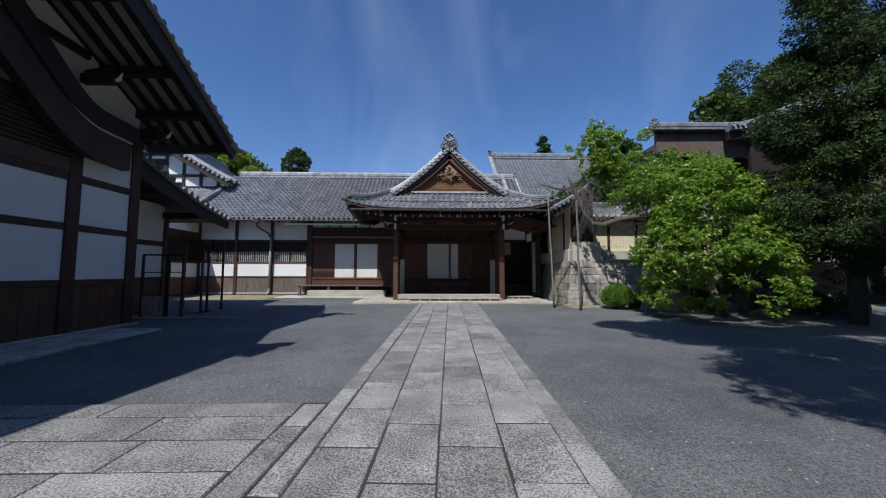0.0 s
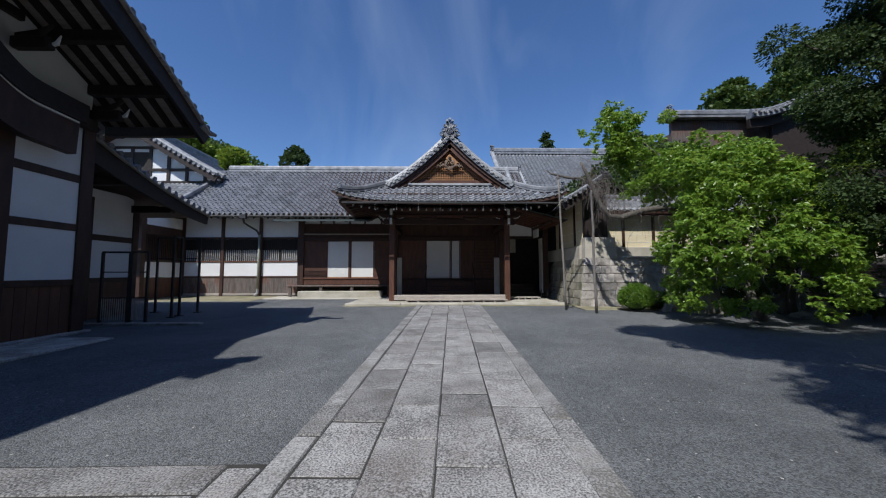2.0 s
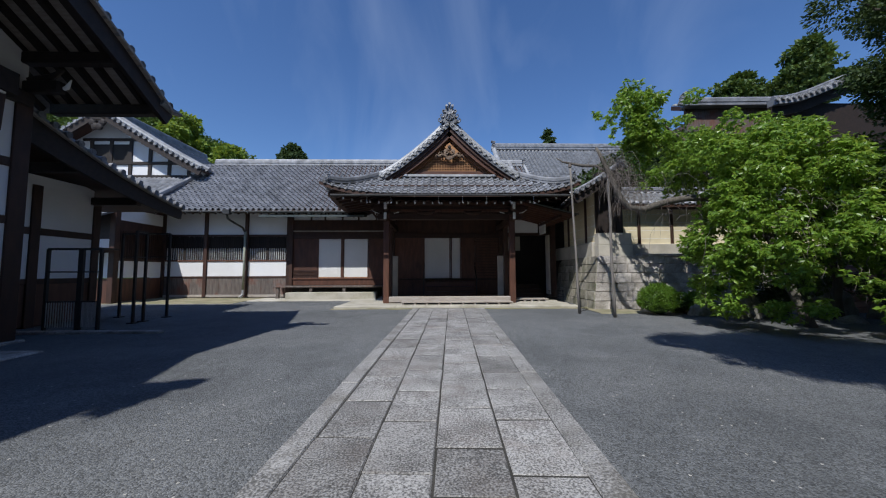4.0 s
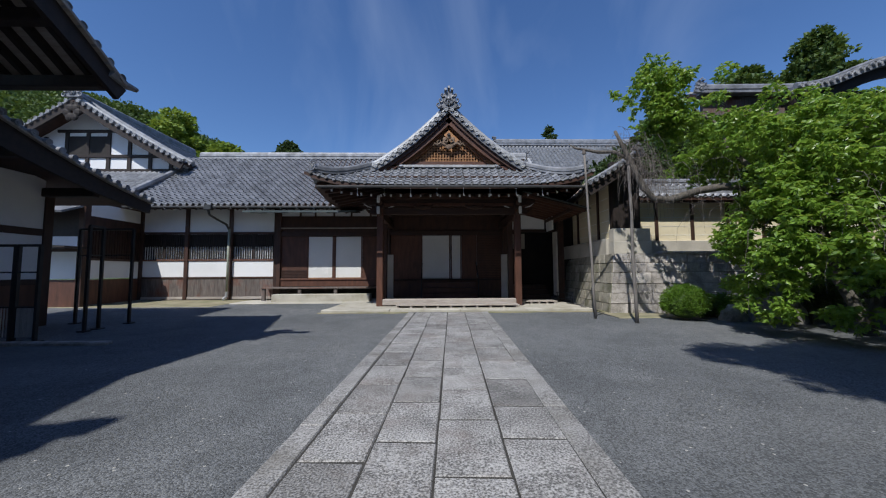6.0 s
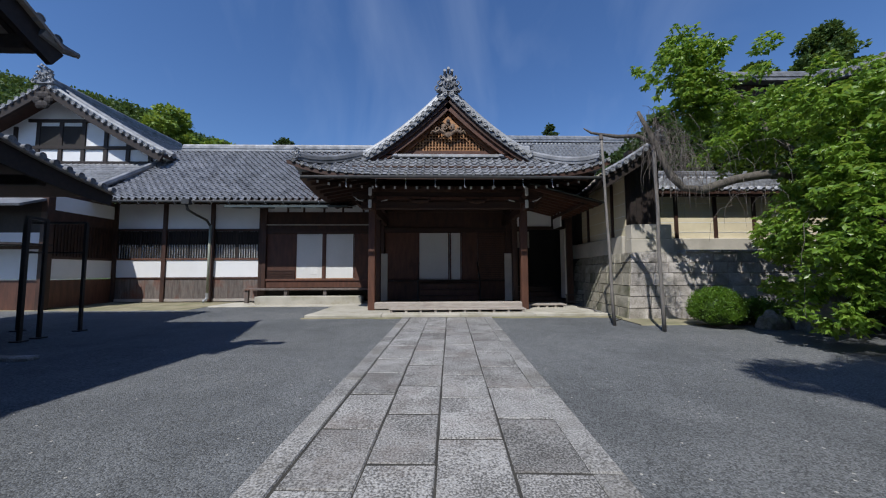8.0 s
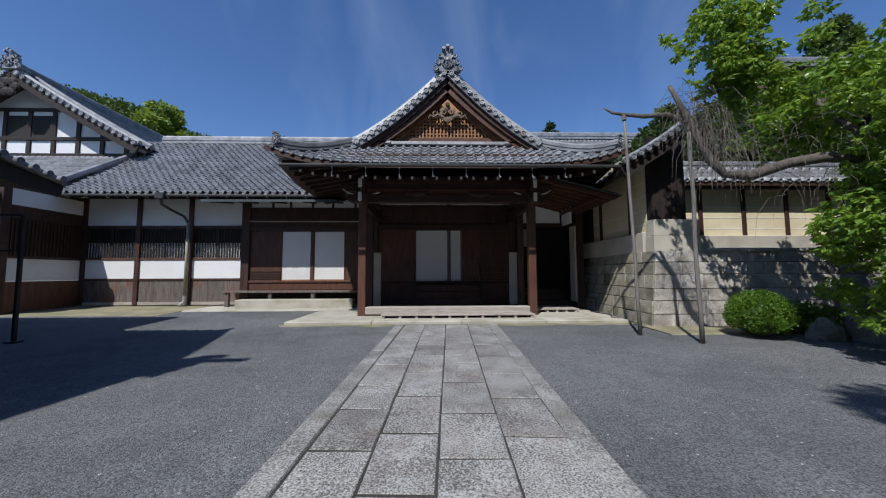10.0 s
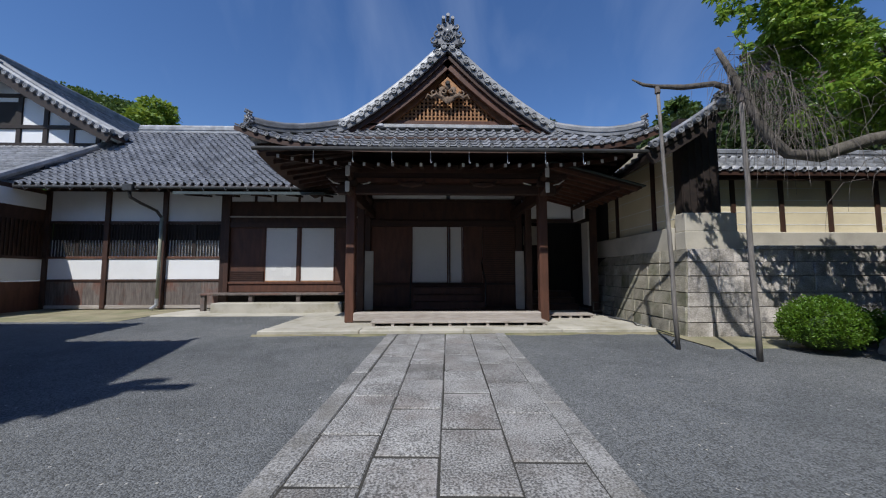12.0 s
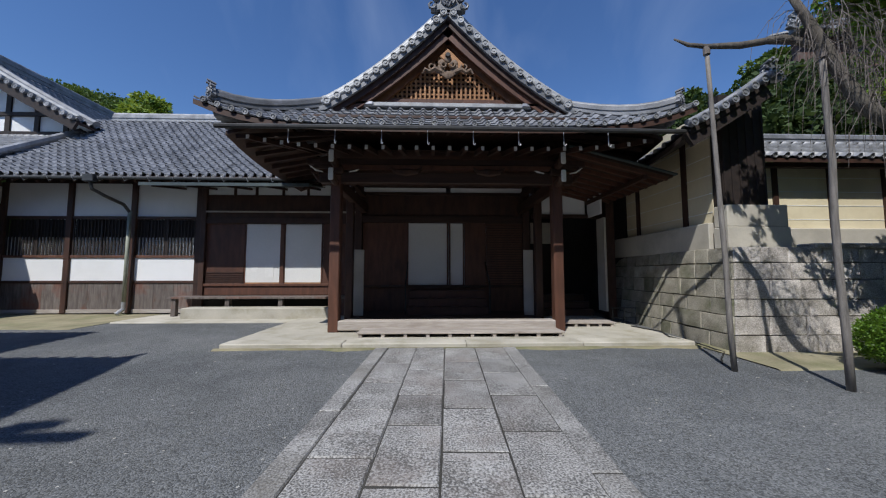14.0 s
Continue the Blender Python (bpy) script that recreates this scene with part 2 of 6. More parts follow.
    l.new(bp.outputs[0], b.inputs["Normal"])
    return m


GRAVEL = gravel_material()


def leaf_material(name, low, high, rough=0.45, through=0.35):
    m = bpy.data.materials.new(name)
    m.use_nodes = True
    n, l = m.node_tree.nodes, m.node_tree.links
    b = n["Principled BSDF"]
    geo = n.new("ShaderNodeNewGeometry")
    ramp = n.new("ShaderNodeValToRGB")
    ramp.color_ramp.elements[0].color = (*low, 1)
    ramp.color_ramp.elements[1].color = (*high, 1)
    noise_n = n.new("ShaderNodeTexNoise")
    noise_n.inputs["Scale"].default_value = 1.1
    l.new(geo.outputs["Position"], noise_n.inputs["Vector"])
    mx = n.new("ShaderNodeMix")
    mx.inputs[0].default_value = 0.4
    l.new(geo.outputs["Random Per Island"], mx.inputs[2])
    l.new(noise_n.outputs["Fac"], mx.inputs[3])
    l.new(mx.outputs[0], ramp.inputs["Fac"])
    l.new(ramp.outputs[0], b.inputs["Base Color"])
    b.inputs["Roughness"].default_value = rough
    tr = n.new("ShaderNodeBsdfTranslucent")
    hs = n.new("ShaderNodeHueSaturation")
    hs.inputs["Hue"].default_value, hs.inputs["Value"].default_value = 0.47, 1.7
    l.new(ramp.outputs[0], hs.inputs["Color"])
    l.new(hs.outputs[0], tr.inputs["Color"])
    ms = n.new("ShaderNodeMixShader")
    ms.inputs[0].default_value = through
    l.new(b.outputs[0], ms.inputs[1])
    l.new(tr.outputs[0], ms.inputs[2])
    l.new(ms.outputs[0], n["Material Output"].inputs["Surface"])
    return m


LEAF_CHERRY = leaf_material("leaf_bright", (0.075, 0.165, 0.020), (0.27, 0.42, 0.062), 0.34, 0.40)
LEAF_DARK = leaf_material("leaf_dark", (0.018, 0.040, 0.010), (0.060, 0.105, 0.024), 0.75, 0.25)
LEAF_MAPLE = leaf_material("leaf_maple", (0.048, 0.100, 0.016), (0.115, 0.19, 0.030), 0.5, 0.35)
LEAF_BUSH = leaf_material("leaf_azalea", (0.06, 0.14, 0.012), (0.15, 0.27, 0.025), 0.45, 0.3)
LEAF_HILL = leaf_material("leaf_hill", (0.03, 0.07, 0.013), (0.10, 0.16, 0.026), 0.6, 0.2)
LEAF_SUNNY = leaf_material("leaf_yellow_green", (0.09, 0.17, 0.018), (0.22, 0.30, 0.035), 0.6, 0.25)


# ---- helpers for building ----
def bx(bm, x0, x1, y0, y1, z0, z1, bevel=0.0):
    """An axis-aligned block, with a small bevel where asked."""
    r = bmesh.ops.create_cube(bm, size=1.0)
    vs = r["verts"]
    bmesh.ops.scale(bm, vec=(x1 - x0, y1 - y0, z1 - z0), verts=vs)
    bmesh.ops.translate(bm, vec=((x0 + x1) / 2, (y0 + y1) / 2, (z0 + z1) / 2), verts=vs)
    if bevel:
        es = {e for v in vs for e in v.link_edges}
        bmesh.ops.bevel(bm, geom=list(es), offset=bevel, segments=1, affect="EDGES")
    return bm


def block(x0, x1, y0, y1, z0, z1, bevel=0.0):
    return bx(bmesh.new(), x0, x1, y0, y1, z0, z1, bevel)


def tube(bm, points, radii, sides=8, caps=True):
    """A round tapering limb along points."""
    rings = []
    prev = None
    for i, p in enumerate(points):
        p = Vector(p)
        a = Vector(points[max(i - 1, 0)])
        b = Vector(points[min(i + 1, len(points) - 1)])
        d = (b - a).normalized()
        side = d.cross(Vector((0.13, 0.31, 1.0))) if prev is None else prev - d * prev.dot(d)
        if side.length < 1e-4:
            side = d.cross(Vector((1, 0, 0)))
        side.normalize()
        prev = side
        up = d.cross(side)
        r = radii[i] if isinstance(radii, (list, tuple)) else radii
        rings.append([bm.verts.new(p + side * (r * math.cos(2 * math.pi * k / sides)) + up * (r * math.sin(2 * math.pi * k / sides))) for k in range(sides)])
    for r0, r1 in zip(rings, rings[1:]):
        for k in range(sides):
            bm.faces.new((r0[k], r0[(k + 1) % sides], r1[(k + 1) % sides], r1[k]))
    if caps:
        bm.faces.new(rings[0][::-1])
        bm.faces.new(rings[-1])
    return bm


def beam(bm, a, b, w, h, up=(0, 0, 1)):
    """A square bar from a to b, w wide and h high."""
    a, b = Vector(a), Vector(b)
    d = (b - a).normalized()
    s = d.cross(Vector(up)).normalized() * (w / 2)
    u = s.normalized().cross(d) * (h / 2)
    vs = [bm.verts.new(p + i * s + j * u) for p in (a, b) for i, j in ((-1, -1), (1, -1), (1, 1), (-1, 1))]
    for f in ((0, 1, 2, 3), (7, 6, 5, 4), (0, 4, 5, 1), (1, 5, 6, 2), (2, 6, 7, 3), (3, 7, 4, 0)):
        bm.faces.new([vs[i] for i in f])
    return bm


def sweep(bm, points, w, h, up=(0, 0, 1)):
    """One bent bar of rectangular section along points."""
    rings = []
    pts_v = [Vector(p) for p in points]
    for i, p in enumerate(pts_v):
        d = (pts_v[min(i + 1, len(pts_v) - 1)] - pts_v[max(i - 1, 0)]).normalized()
        s = d.cross(Vector(up)).normalized() * (w / 2)
        hh = h[i] if isinstance(h, (list, tuple)) else h
        u = s.normalized().cross(d) * (hh / 2)
        rings.append([bm.verts.new(p + a * s + b * u) for a, b in ((-1, -1), (1, -1), (1, 1), (-1, 1))])
    for r0, r1 in zip(rings, rings[1:]):
        for k in range(4):
            bm.faces.new((r0[k], r0[(k + 1) % 4], r1[(k + 1) % 4], r1[k]))
    bm.faces.new(rings[0][::-1])
    bm.faces.new(rings[-1])
    return bm


def as_mesh(name, bm, mat, smooth=False):
    bmesh.ops.recalc_face_normals(bm, faces=bm.faces)
    me = bpy.data.meshes.new(name)
    bm.to_mesh(me)
    bm.free()
    me.materials.append(mat)
    if smooth:
        me.polygons.foreach_set("use_smooth", [True] * len(me.polygons))
    return me


def part(name, bm, mat, parent=None, label="", smooth=False, kind=""):
    ob = new(name, as_mesh(name, bm, mat, smooth))
    if parent:
        ob.parent = parent
    return tagged(ob, label, kind=kind)


def thing(name, label, category, at=(0, 0, 0), group="", kind=""):
    """An Empty at the base of a thing. Its parts are given in the world's own metres."""
    ob = new(name)
    ob.empty_display_size = 0.2
    return tagged(ob, label, category, group, kind)


def piece(name, mesh, parent, m):
    """One more piece on a shared mesh."""
    ob = new(name, mesh)
    ob.parent = parent
    ob.matrix_basis = m
    return ob


def ground_z(y):
    return 0.012 * (min(max(y, -12.0), 22.0) - 6.0)


def grid_mesh(name, pts, faces, mat, parent=None, label="", kind="", smooth=False):
    me = bpy.data.meshes.new(name)
    me.from_pydata(pts, [], faces)
    me.materials.append(mat)
    if smooth:
        me.polygons.foreach_set("use_smooth", [True] * len(me.polygons))
    me.update()
    ob = new(name, me)
    if parent:
        ob.parent = parent
    return tagged(ob, label, kind=kind)


def tile_field(name, surf, us, n_courses, mat, parent, wave, pitch, label="", step=0.05, per=6, keep=None, smooth=True):
    """A field of roof tiles: surf(u, v) gives the deck, u across in metres (from us[0] to us[1]), v from 0 at the eave to 1 at the top.
    wave(phase) is the profile of one tile across, and each course laps over the one below by a small step."""
    u0, u1 = us
    n = max(1, round((u1 - u0) / pitch))
    cols = n * per + 1
    pts, faces = [], []
    for c in range(n_courses):
        for top in (0, 1):
            v = (c + top) / n_courses
            for i in range(cols):
                u = u0 + (u1 - u0) * i / (cols - 1)
                p = Vector(surf(u, v))
                h = wave((i % per) / per) + (step if top == 0 else 0.0)
                e = 0.01
                du = Vector(surf(u + e, v)) - Vector(surf(u - e, v))
                dv = Vector(surf(u, min(v + e, 1.0))) - Vector(surf(u, max(v - e, 0.0)))
                nn = du.cross(dv)
                nn.normalize()
                if nn.z < 0:
                    nn = -nn
                pts.append(p + nn * h)
        a = c * 2 * cols
        for i in range(cols - 1):
            if keep and not keep(u0 + (u1 - u0) * (i + 0.5) / (cols - 1), (c + 0.5) / n_courses):
                continue
            faces.append((a + i, a + i + 1, a + cols + i + 1, a + cols + i))
            if c:
                b = a - cols
                faces.append((b + i, b + i + 1, a + i + 1, a + i))
    return grid_mesh(name, pts, faces, mat, parent, label, "stuff", smooth=smooth)


def s_wave(p):
    return 0.060 * math.sin(2 * math.pi * p) + 0.024 * math.sin(4 * math.pi * p)


def round_wave(p):
    """Half-round cover tiles between shallow pans."""
    q = abs(p - 0.5) * 2
    return 0.075 * math.sqrt(max(0.0, 1 - (q / 0.5) ** 2)) if q < 0.5 else 0.0


def slab_deck(name, surf, us, vs, thick, mat, parent, nu=24, nv=8, label=""):
    """A thick sheet under a roof's tiles."""
    pts, faces = [], []
    for s in (0, 1):
        for j in range(nv + 1):
            for i in range(nu + 1):
                p = Vector(surf(us[0] + (us[1] - us[0]) * i / nu, vs[0] + (vs[1] - vs[0]) * j / nv))
                pts.append(p - Vector((0, 0, 0.02 + s * thick)))
    w = nu + 1
    k = w * (nv + 1)
    for j in range(nv):
        for i in range(nu):
            a = j * w + i
            faces.append((a, a + 1, a + w + 1, a + w))
            faces.append((k + a, k + a + w, k + a + w + 1, k + a + 1))
    for i in range(nu):
        faces.append((i, k + i, k + i + 1, i + 1))
        a = nv * w + i
        faces.append((a, a + 1, k + a + 1, k + a))
    for j in range(nv):
        a = j * w
        faces.append((a, a + w, k + a + w, k + a))
        a = j * w + nu
        faces.append((a, k + a, k + a + w, a + w))
    return grid_mesh(name, pts, faces, mat, parent, label)


def ridge_run(name, points, w, h, mat, parent, rolls=True, label=""):
    """A stacked ridge of stepped courses with a half-round cap, along points: one profile drawn out."""
    bm = bmesh.new()
    prof = []
    layers = 4
    for i in range(layers):
        hw = w / 2 * (1.0 if i % 2 == 0 else 0.84)
        prof += [(hw, h * 0.72 * i / layers), (hw, h * 0.72 * (i + 1) / layers)]
    r = w * 0.36
    arc = [(r * math.cos(math.pi * k / 10), h * 0.72 + h * 0.28 * math.sin(math.pi * k / 10)) for k in range(1, 10)]
    outline = prof + [(r, h * 0.72)] + arc + [(-r, h * 0.72)] + [(-x, z) for x, z in prof[::-1]]
    rings = []
    for i, p in enumerate(points):
        d = Vector(points[min(i + 1, len(points) - 1)]) - Vector(points[max(i - 1, 0)])
        d.z = 0
        side = d.normalized().cross(Vector((0, 0, 1)))
        rings.append([bm.verts.new(Vector(p) + side * x + Vector((0, 0, z))) for x, z in outline])
    n = len(outline)
    for r0, r1 in zip(rings, rings[1:]):
        for k in range(n):
            bm.faces.new((r0[k], r0[(k + 1) % n], r1[(k + 1) % n], r1[k]))
    bm.faces.new(rings[0][::-1])
    bm.faces.new(rings[-1])
    return part(name, bm, mat, parent, label)


def cap_mesh(r=0.075, depth=0.10):
    """A round eave tile end with a raised rim and boss, facing -y."""
    bm = bmesh.new()
    sides = 16
    rings = []
    for rr, y in ((r, depth), (r, 0.0), (r * 0.80, 0.0), (r * 0.76, 0.014), (r * 0.42, 0.014), (r * 0.34, 0.002)):
        rings.append([bm.verts.new((rr * math.cos(2 * math.pi * k / sides), y, rr * math.sin(2 * math.pi * k / sides))) for k in range(sides)])
    for a, b in zip(rings, rings[1:]):
        for k in range(sides):
            bm.faces.new((a[k], a[(k + 1) % sides], b[(k + 1) % sides], b[k]))
    bm.faces.new(rings[-1])
    bm.faces.new(rings[0][::-1])
    return as_mesh("tile_cap", bm, TILE_LIGHT)


CAP = cap_mesh()
CAP_SMALL = cap_mesh(0.055, 0.08)
CAP_BIG = cap_mesh(0.10, 0.12)
# darker copy of the cap, standing for the backlit shade on hall verges
CAP_DARK = cap_mesh()
CAP_DARK.materials[0] = TILE
CAP_SMALL.materials[0] = TILE_RIDGE
CAP_BIG.materials[0] = TILE_RIDGE


def demon_tile(name, at, size, parent, facing=0.0, label="grey tile ridge-end ornament with curled horns"):
    """A ridge-end ornament: a stepped shield with side scrolls and a roll on top, facing -y."""
    bm = bmesh.new()
    s = size
    prof = [(0.0, 0.0), (0.34, 0.0), (0.50, 0.04), (0.46, 0.14), (0.38, 0.18), (0.42, 0.30), (0.34, 0.36), (0.30, 0.50), (0.34, 0.58), (0.24, 0.66), (0.14, 0.74), (0.0, 0.78)]
    outline = prof + [(-x, z) for x, z in prof[-2:0:-1]]
    f = [bm.verts.new((x * s, -0.08 * s, z * s)) for x, z in outline]
    b = [bm.verts.new((x * s, 0.14 * s, z * s)) for x, z in outline]
    bm.faces.new(f)
    bm.faces.new(b[::-1])
    for i in range(len(f)):
        j = (i + 1) % len(f)
        bm.faces.new((f[i], b[i], b[j], f[j]))
    for sx in (-1, 1):
        for cx, cz, rr in ((0.46, 0.10, 0.10), (0.36, 0.33, 0.09), (0.28, 0.58, 0.075)):
            tube(bm, [(sx * s * (cx + rr * math.sin(a)), -0.10 * s, s * (cz + rr * math.cos(a))) for a in [k * 0.75 for k in range(8)]], s * 0.034, 6)
        tube(bm, [(sx * s * 0.10, -0.09 * s, s * 0.12), (sx * s * 0.20, -0.13 * s, s * 0.26), (sx * s * 0.12, -0.13 * s, s * 0.44), (sx * s * 0.20, -0.10 * s, s * 0.56)], s * 0.036, 6)
        tube(bm, [(sx * s * 0.02, -0.10 * s, s * 0.10), (sx * s * 0.09, -0.15 * s, s * 0.20), (sx * s * 0.03, -0.15 * s, s * 0.32)], s * 0.03, 6)
    bmesh.ops.create_uvsphere(bm, u_segments=10, v_segments=6, radius=s * 0.09, matrix=Matrix.Translation((0, -0.12 * s, s * 0.42)) @ Matrix.Diagonal((1, 0.6, 1, 1)))
    for x, z in ((-0.15, 0.80), (0.0, 0.90), (0.15, 0.80)):
        bmesh.ops.create_cone(bm, cap_ends=True, segments=10, radius1=s * 0.062, radius2=s * 0.062, depth=s * 0.42,
                              matrix=Matrix.Translation((x * s, 0.0, z * s)) @ Matrix.Rotation(radians(80), 4, "X"))
    ob = part(name, bm, TILE, parent, label)
    ob.matrix_basis = Matrix.Translation(at) @ Matrix.Rotation(facing, 4, "Z")
    return ob


# ---- ground ----
def build_ground():
    xs = [-900, -60, -20, -8, 0, 8, 20, 60, 900]
    ys = [-900, -40, -12, -6, 0, 6, 12, 18, 22, 60, 900]
    pts = [(x, y, ground_z(y)) for y in ys for x in xs]
    w = len(xs)
    faces = [(j * w + i, j * w + i + 1, (j + 1) * w + i + 1, (j + 1) * w + i) for j in range(len(ys) - 1) for i in range(w - 1)]
    ob = grid_mesh("ground", pts, faces, GRAVEL)
    tagged(ob, "fine grey gravel covering the temple forecourt", "ground", kind="structure")


build_ground()


def strip(name, x0, x1, y0, y1, h, mat, label, category):
    """A low sheet that follows the ground's fall."""
    bm = bmesh.new()
    n = 24
    rnd = random.Random(5)
    rows = []
    for i in range(n + 1):
        x = x0 + (x1 - x0) * i / n
        ya = y0 + rnd.uniform(-0.08, 0.08)
        rows.append([bm.verts.new((x, ya, ground_z(ya) - 0.02)), bm.verts.new((x, ya + 0.1, ground_z(ya) + h)), bm.verts.new((x, y1, ground_z(y1) + h))])
    for a, b in zip(rows, rows[1:]):
        for k in range(2):
            bm.faces.new((a[k], b[k], b[k + 1], a[k + 1]))
    ob = part(name, bm, mat)
    return tagged(ob, label, category, kind="structure")


strip("verge_soil_west", -16.0, -8.5, 17.5, 20.6, 0.012, MOSS, "strip of pale sandy soil along the wall foot", "ground")
strip("verge_moss_porch", -3.7, 5.4, 15.2, 15.36, 0.03, MOSS, "mossy gravel along the foot of the porch platform", "ground")
strip("verge_soil_east", 5.3, 22.0, 13.75, 15.6, 0.02, MOSS, "mossy soil at the foot of the stone wall", "ground")


# ---- long white-walled wing ----
FY = 20.33     # face of the wing


def wall_run(parent, posts, y, zs, post_w=0.17, dado=TIMBER_DADO, bars=True, first=True, last=True):
    """Bays between upright posts on a wall facing -y: boarded dado, white band, barred window, white upper wall."""
    z0, z1, z2, z3, z4 = zs
    for i, px in enumerate(posts):
        part("post", block(px - post_w / 2, px + post_w / 2, y - 0.06, y + 0.10, z0, z4, 0.008), TIMBER_POST if i < len(posts) - 1 else TIMBER, parent)
    for a, b in zip(posts, posts[1:]):
        a, b = a + post_w / 2, b - post_w / 2
        n = 3
        for k in range(n):
            w = (b - a) / n
            part("dado_board", block(a + k * w + 0.003, a + (k + 1) * w - 0.003, y + 0.0, y + 0.03, z0 + 0.12, z1 - 0.05), dado, parent)
        part("sill", block(a, b, y - 0.03, y + 0.06, z0, z0 + 0.12, 0.006), TIMBER_GREY, parent)
        part("rail", block(a, b, y - 0.03, y + 0.06, z1 - 0.05, z1 + 0.03, 0.006), TIMBER, parent)
        part("plaster_panel", block(a, b, y + 0.01, y + 0.07, z1 + 0.03, z2 - 0.06), PLASTER, parent)
        part("rail", block(a, b, y - 0.03, y + 0.06, z2 - 0.06, z2 + 0.02, 0.006), TIMBER_RED, parent)
        part("rail", block(a, b, y - 0.03, y + 0.06, z3 - 0.02, z3 + 0.08, 0.006), TIMBER, parent)
        part("plaster_panel", block(a, b, y + 0.01, y + 0.07, z3 + 0.08, z4), PLASTER, parent)
        part("window_paper", block(a, b, y + 0.045, y + 0.06, z2 + 0.02, (z2 + z3) / 2), PAPER, parent, "white paper on the lower half of the barred window")
        # near-black sheet stands for the dark room behind the upper bars
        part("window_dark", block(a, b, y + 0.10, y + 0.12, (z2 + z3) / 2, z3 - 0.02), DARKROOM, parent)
        part("window_mullion", block((a + b) / 2 - 0.03, (a + b) / 2 + 0.03, y + 0.0, y + 0.044, z2 + 0.02, z3 - 0.02), TIMBER_BLACK, parent)
        part("window_rail", block(a, b, y + 0.028, y + 0.062, (z2 + z3) / 2, (z2 + z3) / 2 + 0.04), TIMBER_BLACK, parent)
        if bars:
            me = as_mesh("bar", block(-0.018, 0.018, 0, 0.03, z2 + 0.02, z3 - 0.02), TIMBER_BLACK)
            nb = int((b - a) / 0.105)
            for k in range(nb):
                piece("window_bar", me, parent, Matrix.Translation((a + (k + 0.5) * (b - a) / nb, y - 0.01, 0)))


wing = thing("wing_building", "long white-plastered timber wing under a grey tiled roof", "building")
wall_run(wing, [-13.65, -11.55, -9.52, -7.42], FY, (0.22, 1.23, 2.06, 3.28, 4.45))
# the return that faces the court
part("side_wall_dado", block(-13.78, -13.68, 17.9, 20.25, 0.2, 1.2), TIMBER_RED, wing)
part("side_wall_plaster", block(-13.77, -13.69, 17.9, 20.25, 1.23, 2.0), PLASTER, wing)
part("side_wall_upper", block(-13.76, -13.70, 17.9, 20.25, 2.05, 4.45), TIMBER, wing)
part("side_wall_upper", block(-13.755, -13.69, 17.95, 20.25, 3.75, 4.30), PLASTER, wing)
part("rail", block(-13.70, -13.64, 17.9, 20.25, 1.97, 2.07), TIMBER, wing)
me_bar = as_mesh("bar", block(0, 0.03, -0.018, 0.018, 2.07, 3.3), TIMBER)
for k in range(20):
    piece("window_bar", me_bar, wing, Matrix.Translation((-13.68, 18.0 + k * 0.115, 0)))
part("corner_post", block(-13.86, -13.62, 17.68, 17.92, 0.15, 4.5, 0.01), TIMBER, wing)
part("front_wall_dado", block(-19.0, -13.86, 17.78, 17.88, 0.15, 1.2), TIMBER_RED, wing)
part("front_wall_plaster", block(-19.0, -13.86, 17.77, 17.87, 1.23, 2.9), PLASTER, wing)
# upper plaster coloured black, standing for the darkness under the roof
part("front_wall_board", block(-19.0, -13.86, 17.77, 17.87, 2.9, 4.5), TIMBER_BLACK, wing)
for xx in (-15.6, -17.4):
    part("post", block(xx - 0.09, xx + 0.09, 17.70, 17.88, 0.15, 4.5, 0.008), TIMBER, wing)
part("rail", block(-19.0, -13.86, 17.74, 17.88, 2.3, 2.42), TIMBER, wing)
b = bmesh.new()
beam(b, (-19.0, 17.35, 2.56), (-13.5, 17.35, 2.44), 0.9, 0.07)
part("pent_roof", b, TIMBER_BLACK, wing, "thin dark pent roof along the wall")
# the brown boarded bay with sliding screens
part("post", block(-7.34, -7.18, FY - 0.08, FY + 0.1, 0.3, 4.5, 0.008), TIMBER, wing)
part("board_wall", block(-7.18, -5.95, FY + 0.02, FY + 0.07, 1.12, 3.7), TIMBER_RED, wing)
for k in range(6):
    part("batten", block(-7.18, -5.95, FY + 0.0, FY + 0.02, 1.16 + k * 0.07, 1.20 + k * 0.07), TIMBER, wing)
part("board_wall", block(-3.38, -2.1, FY + 0.02, FY + 0.07, 1.12, 3.7), TIMBER_RED, wing)
part("lintel", block(-7.18, -2.0, FY - 0.05, FY + 0.08, 3.14, 3.34, 0.008), TIMBER, wing)
part("lintel_cap", block(-7.18, -2.0, FY - 0.09, FY - 0.05, 3.50, 3.55), TIMBER_GREY, wing)
part("upper_board", block(-7.18, -2.0, FY + 0.0, FY + 0.06, 3.34, 4.1), TIMBER, wing)
part("plaster_panel", block(-7.18, -2.0, FY + 0.02, FY + 0.07, 4.1, 4.45), PLASTER, wing)
for xx in (-6.3, -5.6, -4.72, -3.9, -3.0):
    part("strut", block(xx - 0.04, xx + 0.04, FY - 0.02, FY + 0.06, 4.1, 4.45), TIMBER, wing)
part("sill", block(-7.3, -2.0, FY - 0.06, FY + 0.08, 1.08, 1.16, 0.008), TIMBER_RED, wing)
part("lower_board", block(-7.3, -2.0, FY - 0.02, FY + 0.06, 0.80, 1.08), TIMBER_RED, wing)
# near-black sheet painted in for the shade beneath the veranda
part("inner_dark", block(-7.3, -2.0, FY - 0.0, FY + 0.06, 0.25, 0.80), DARKROOM, wing)
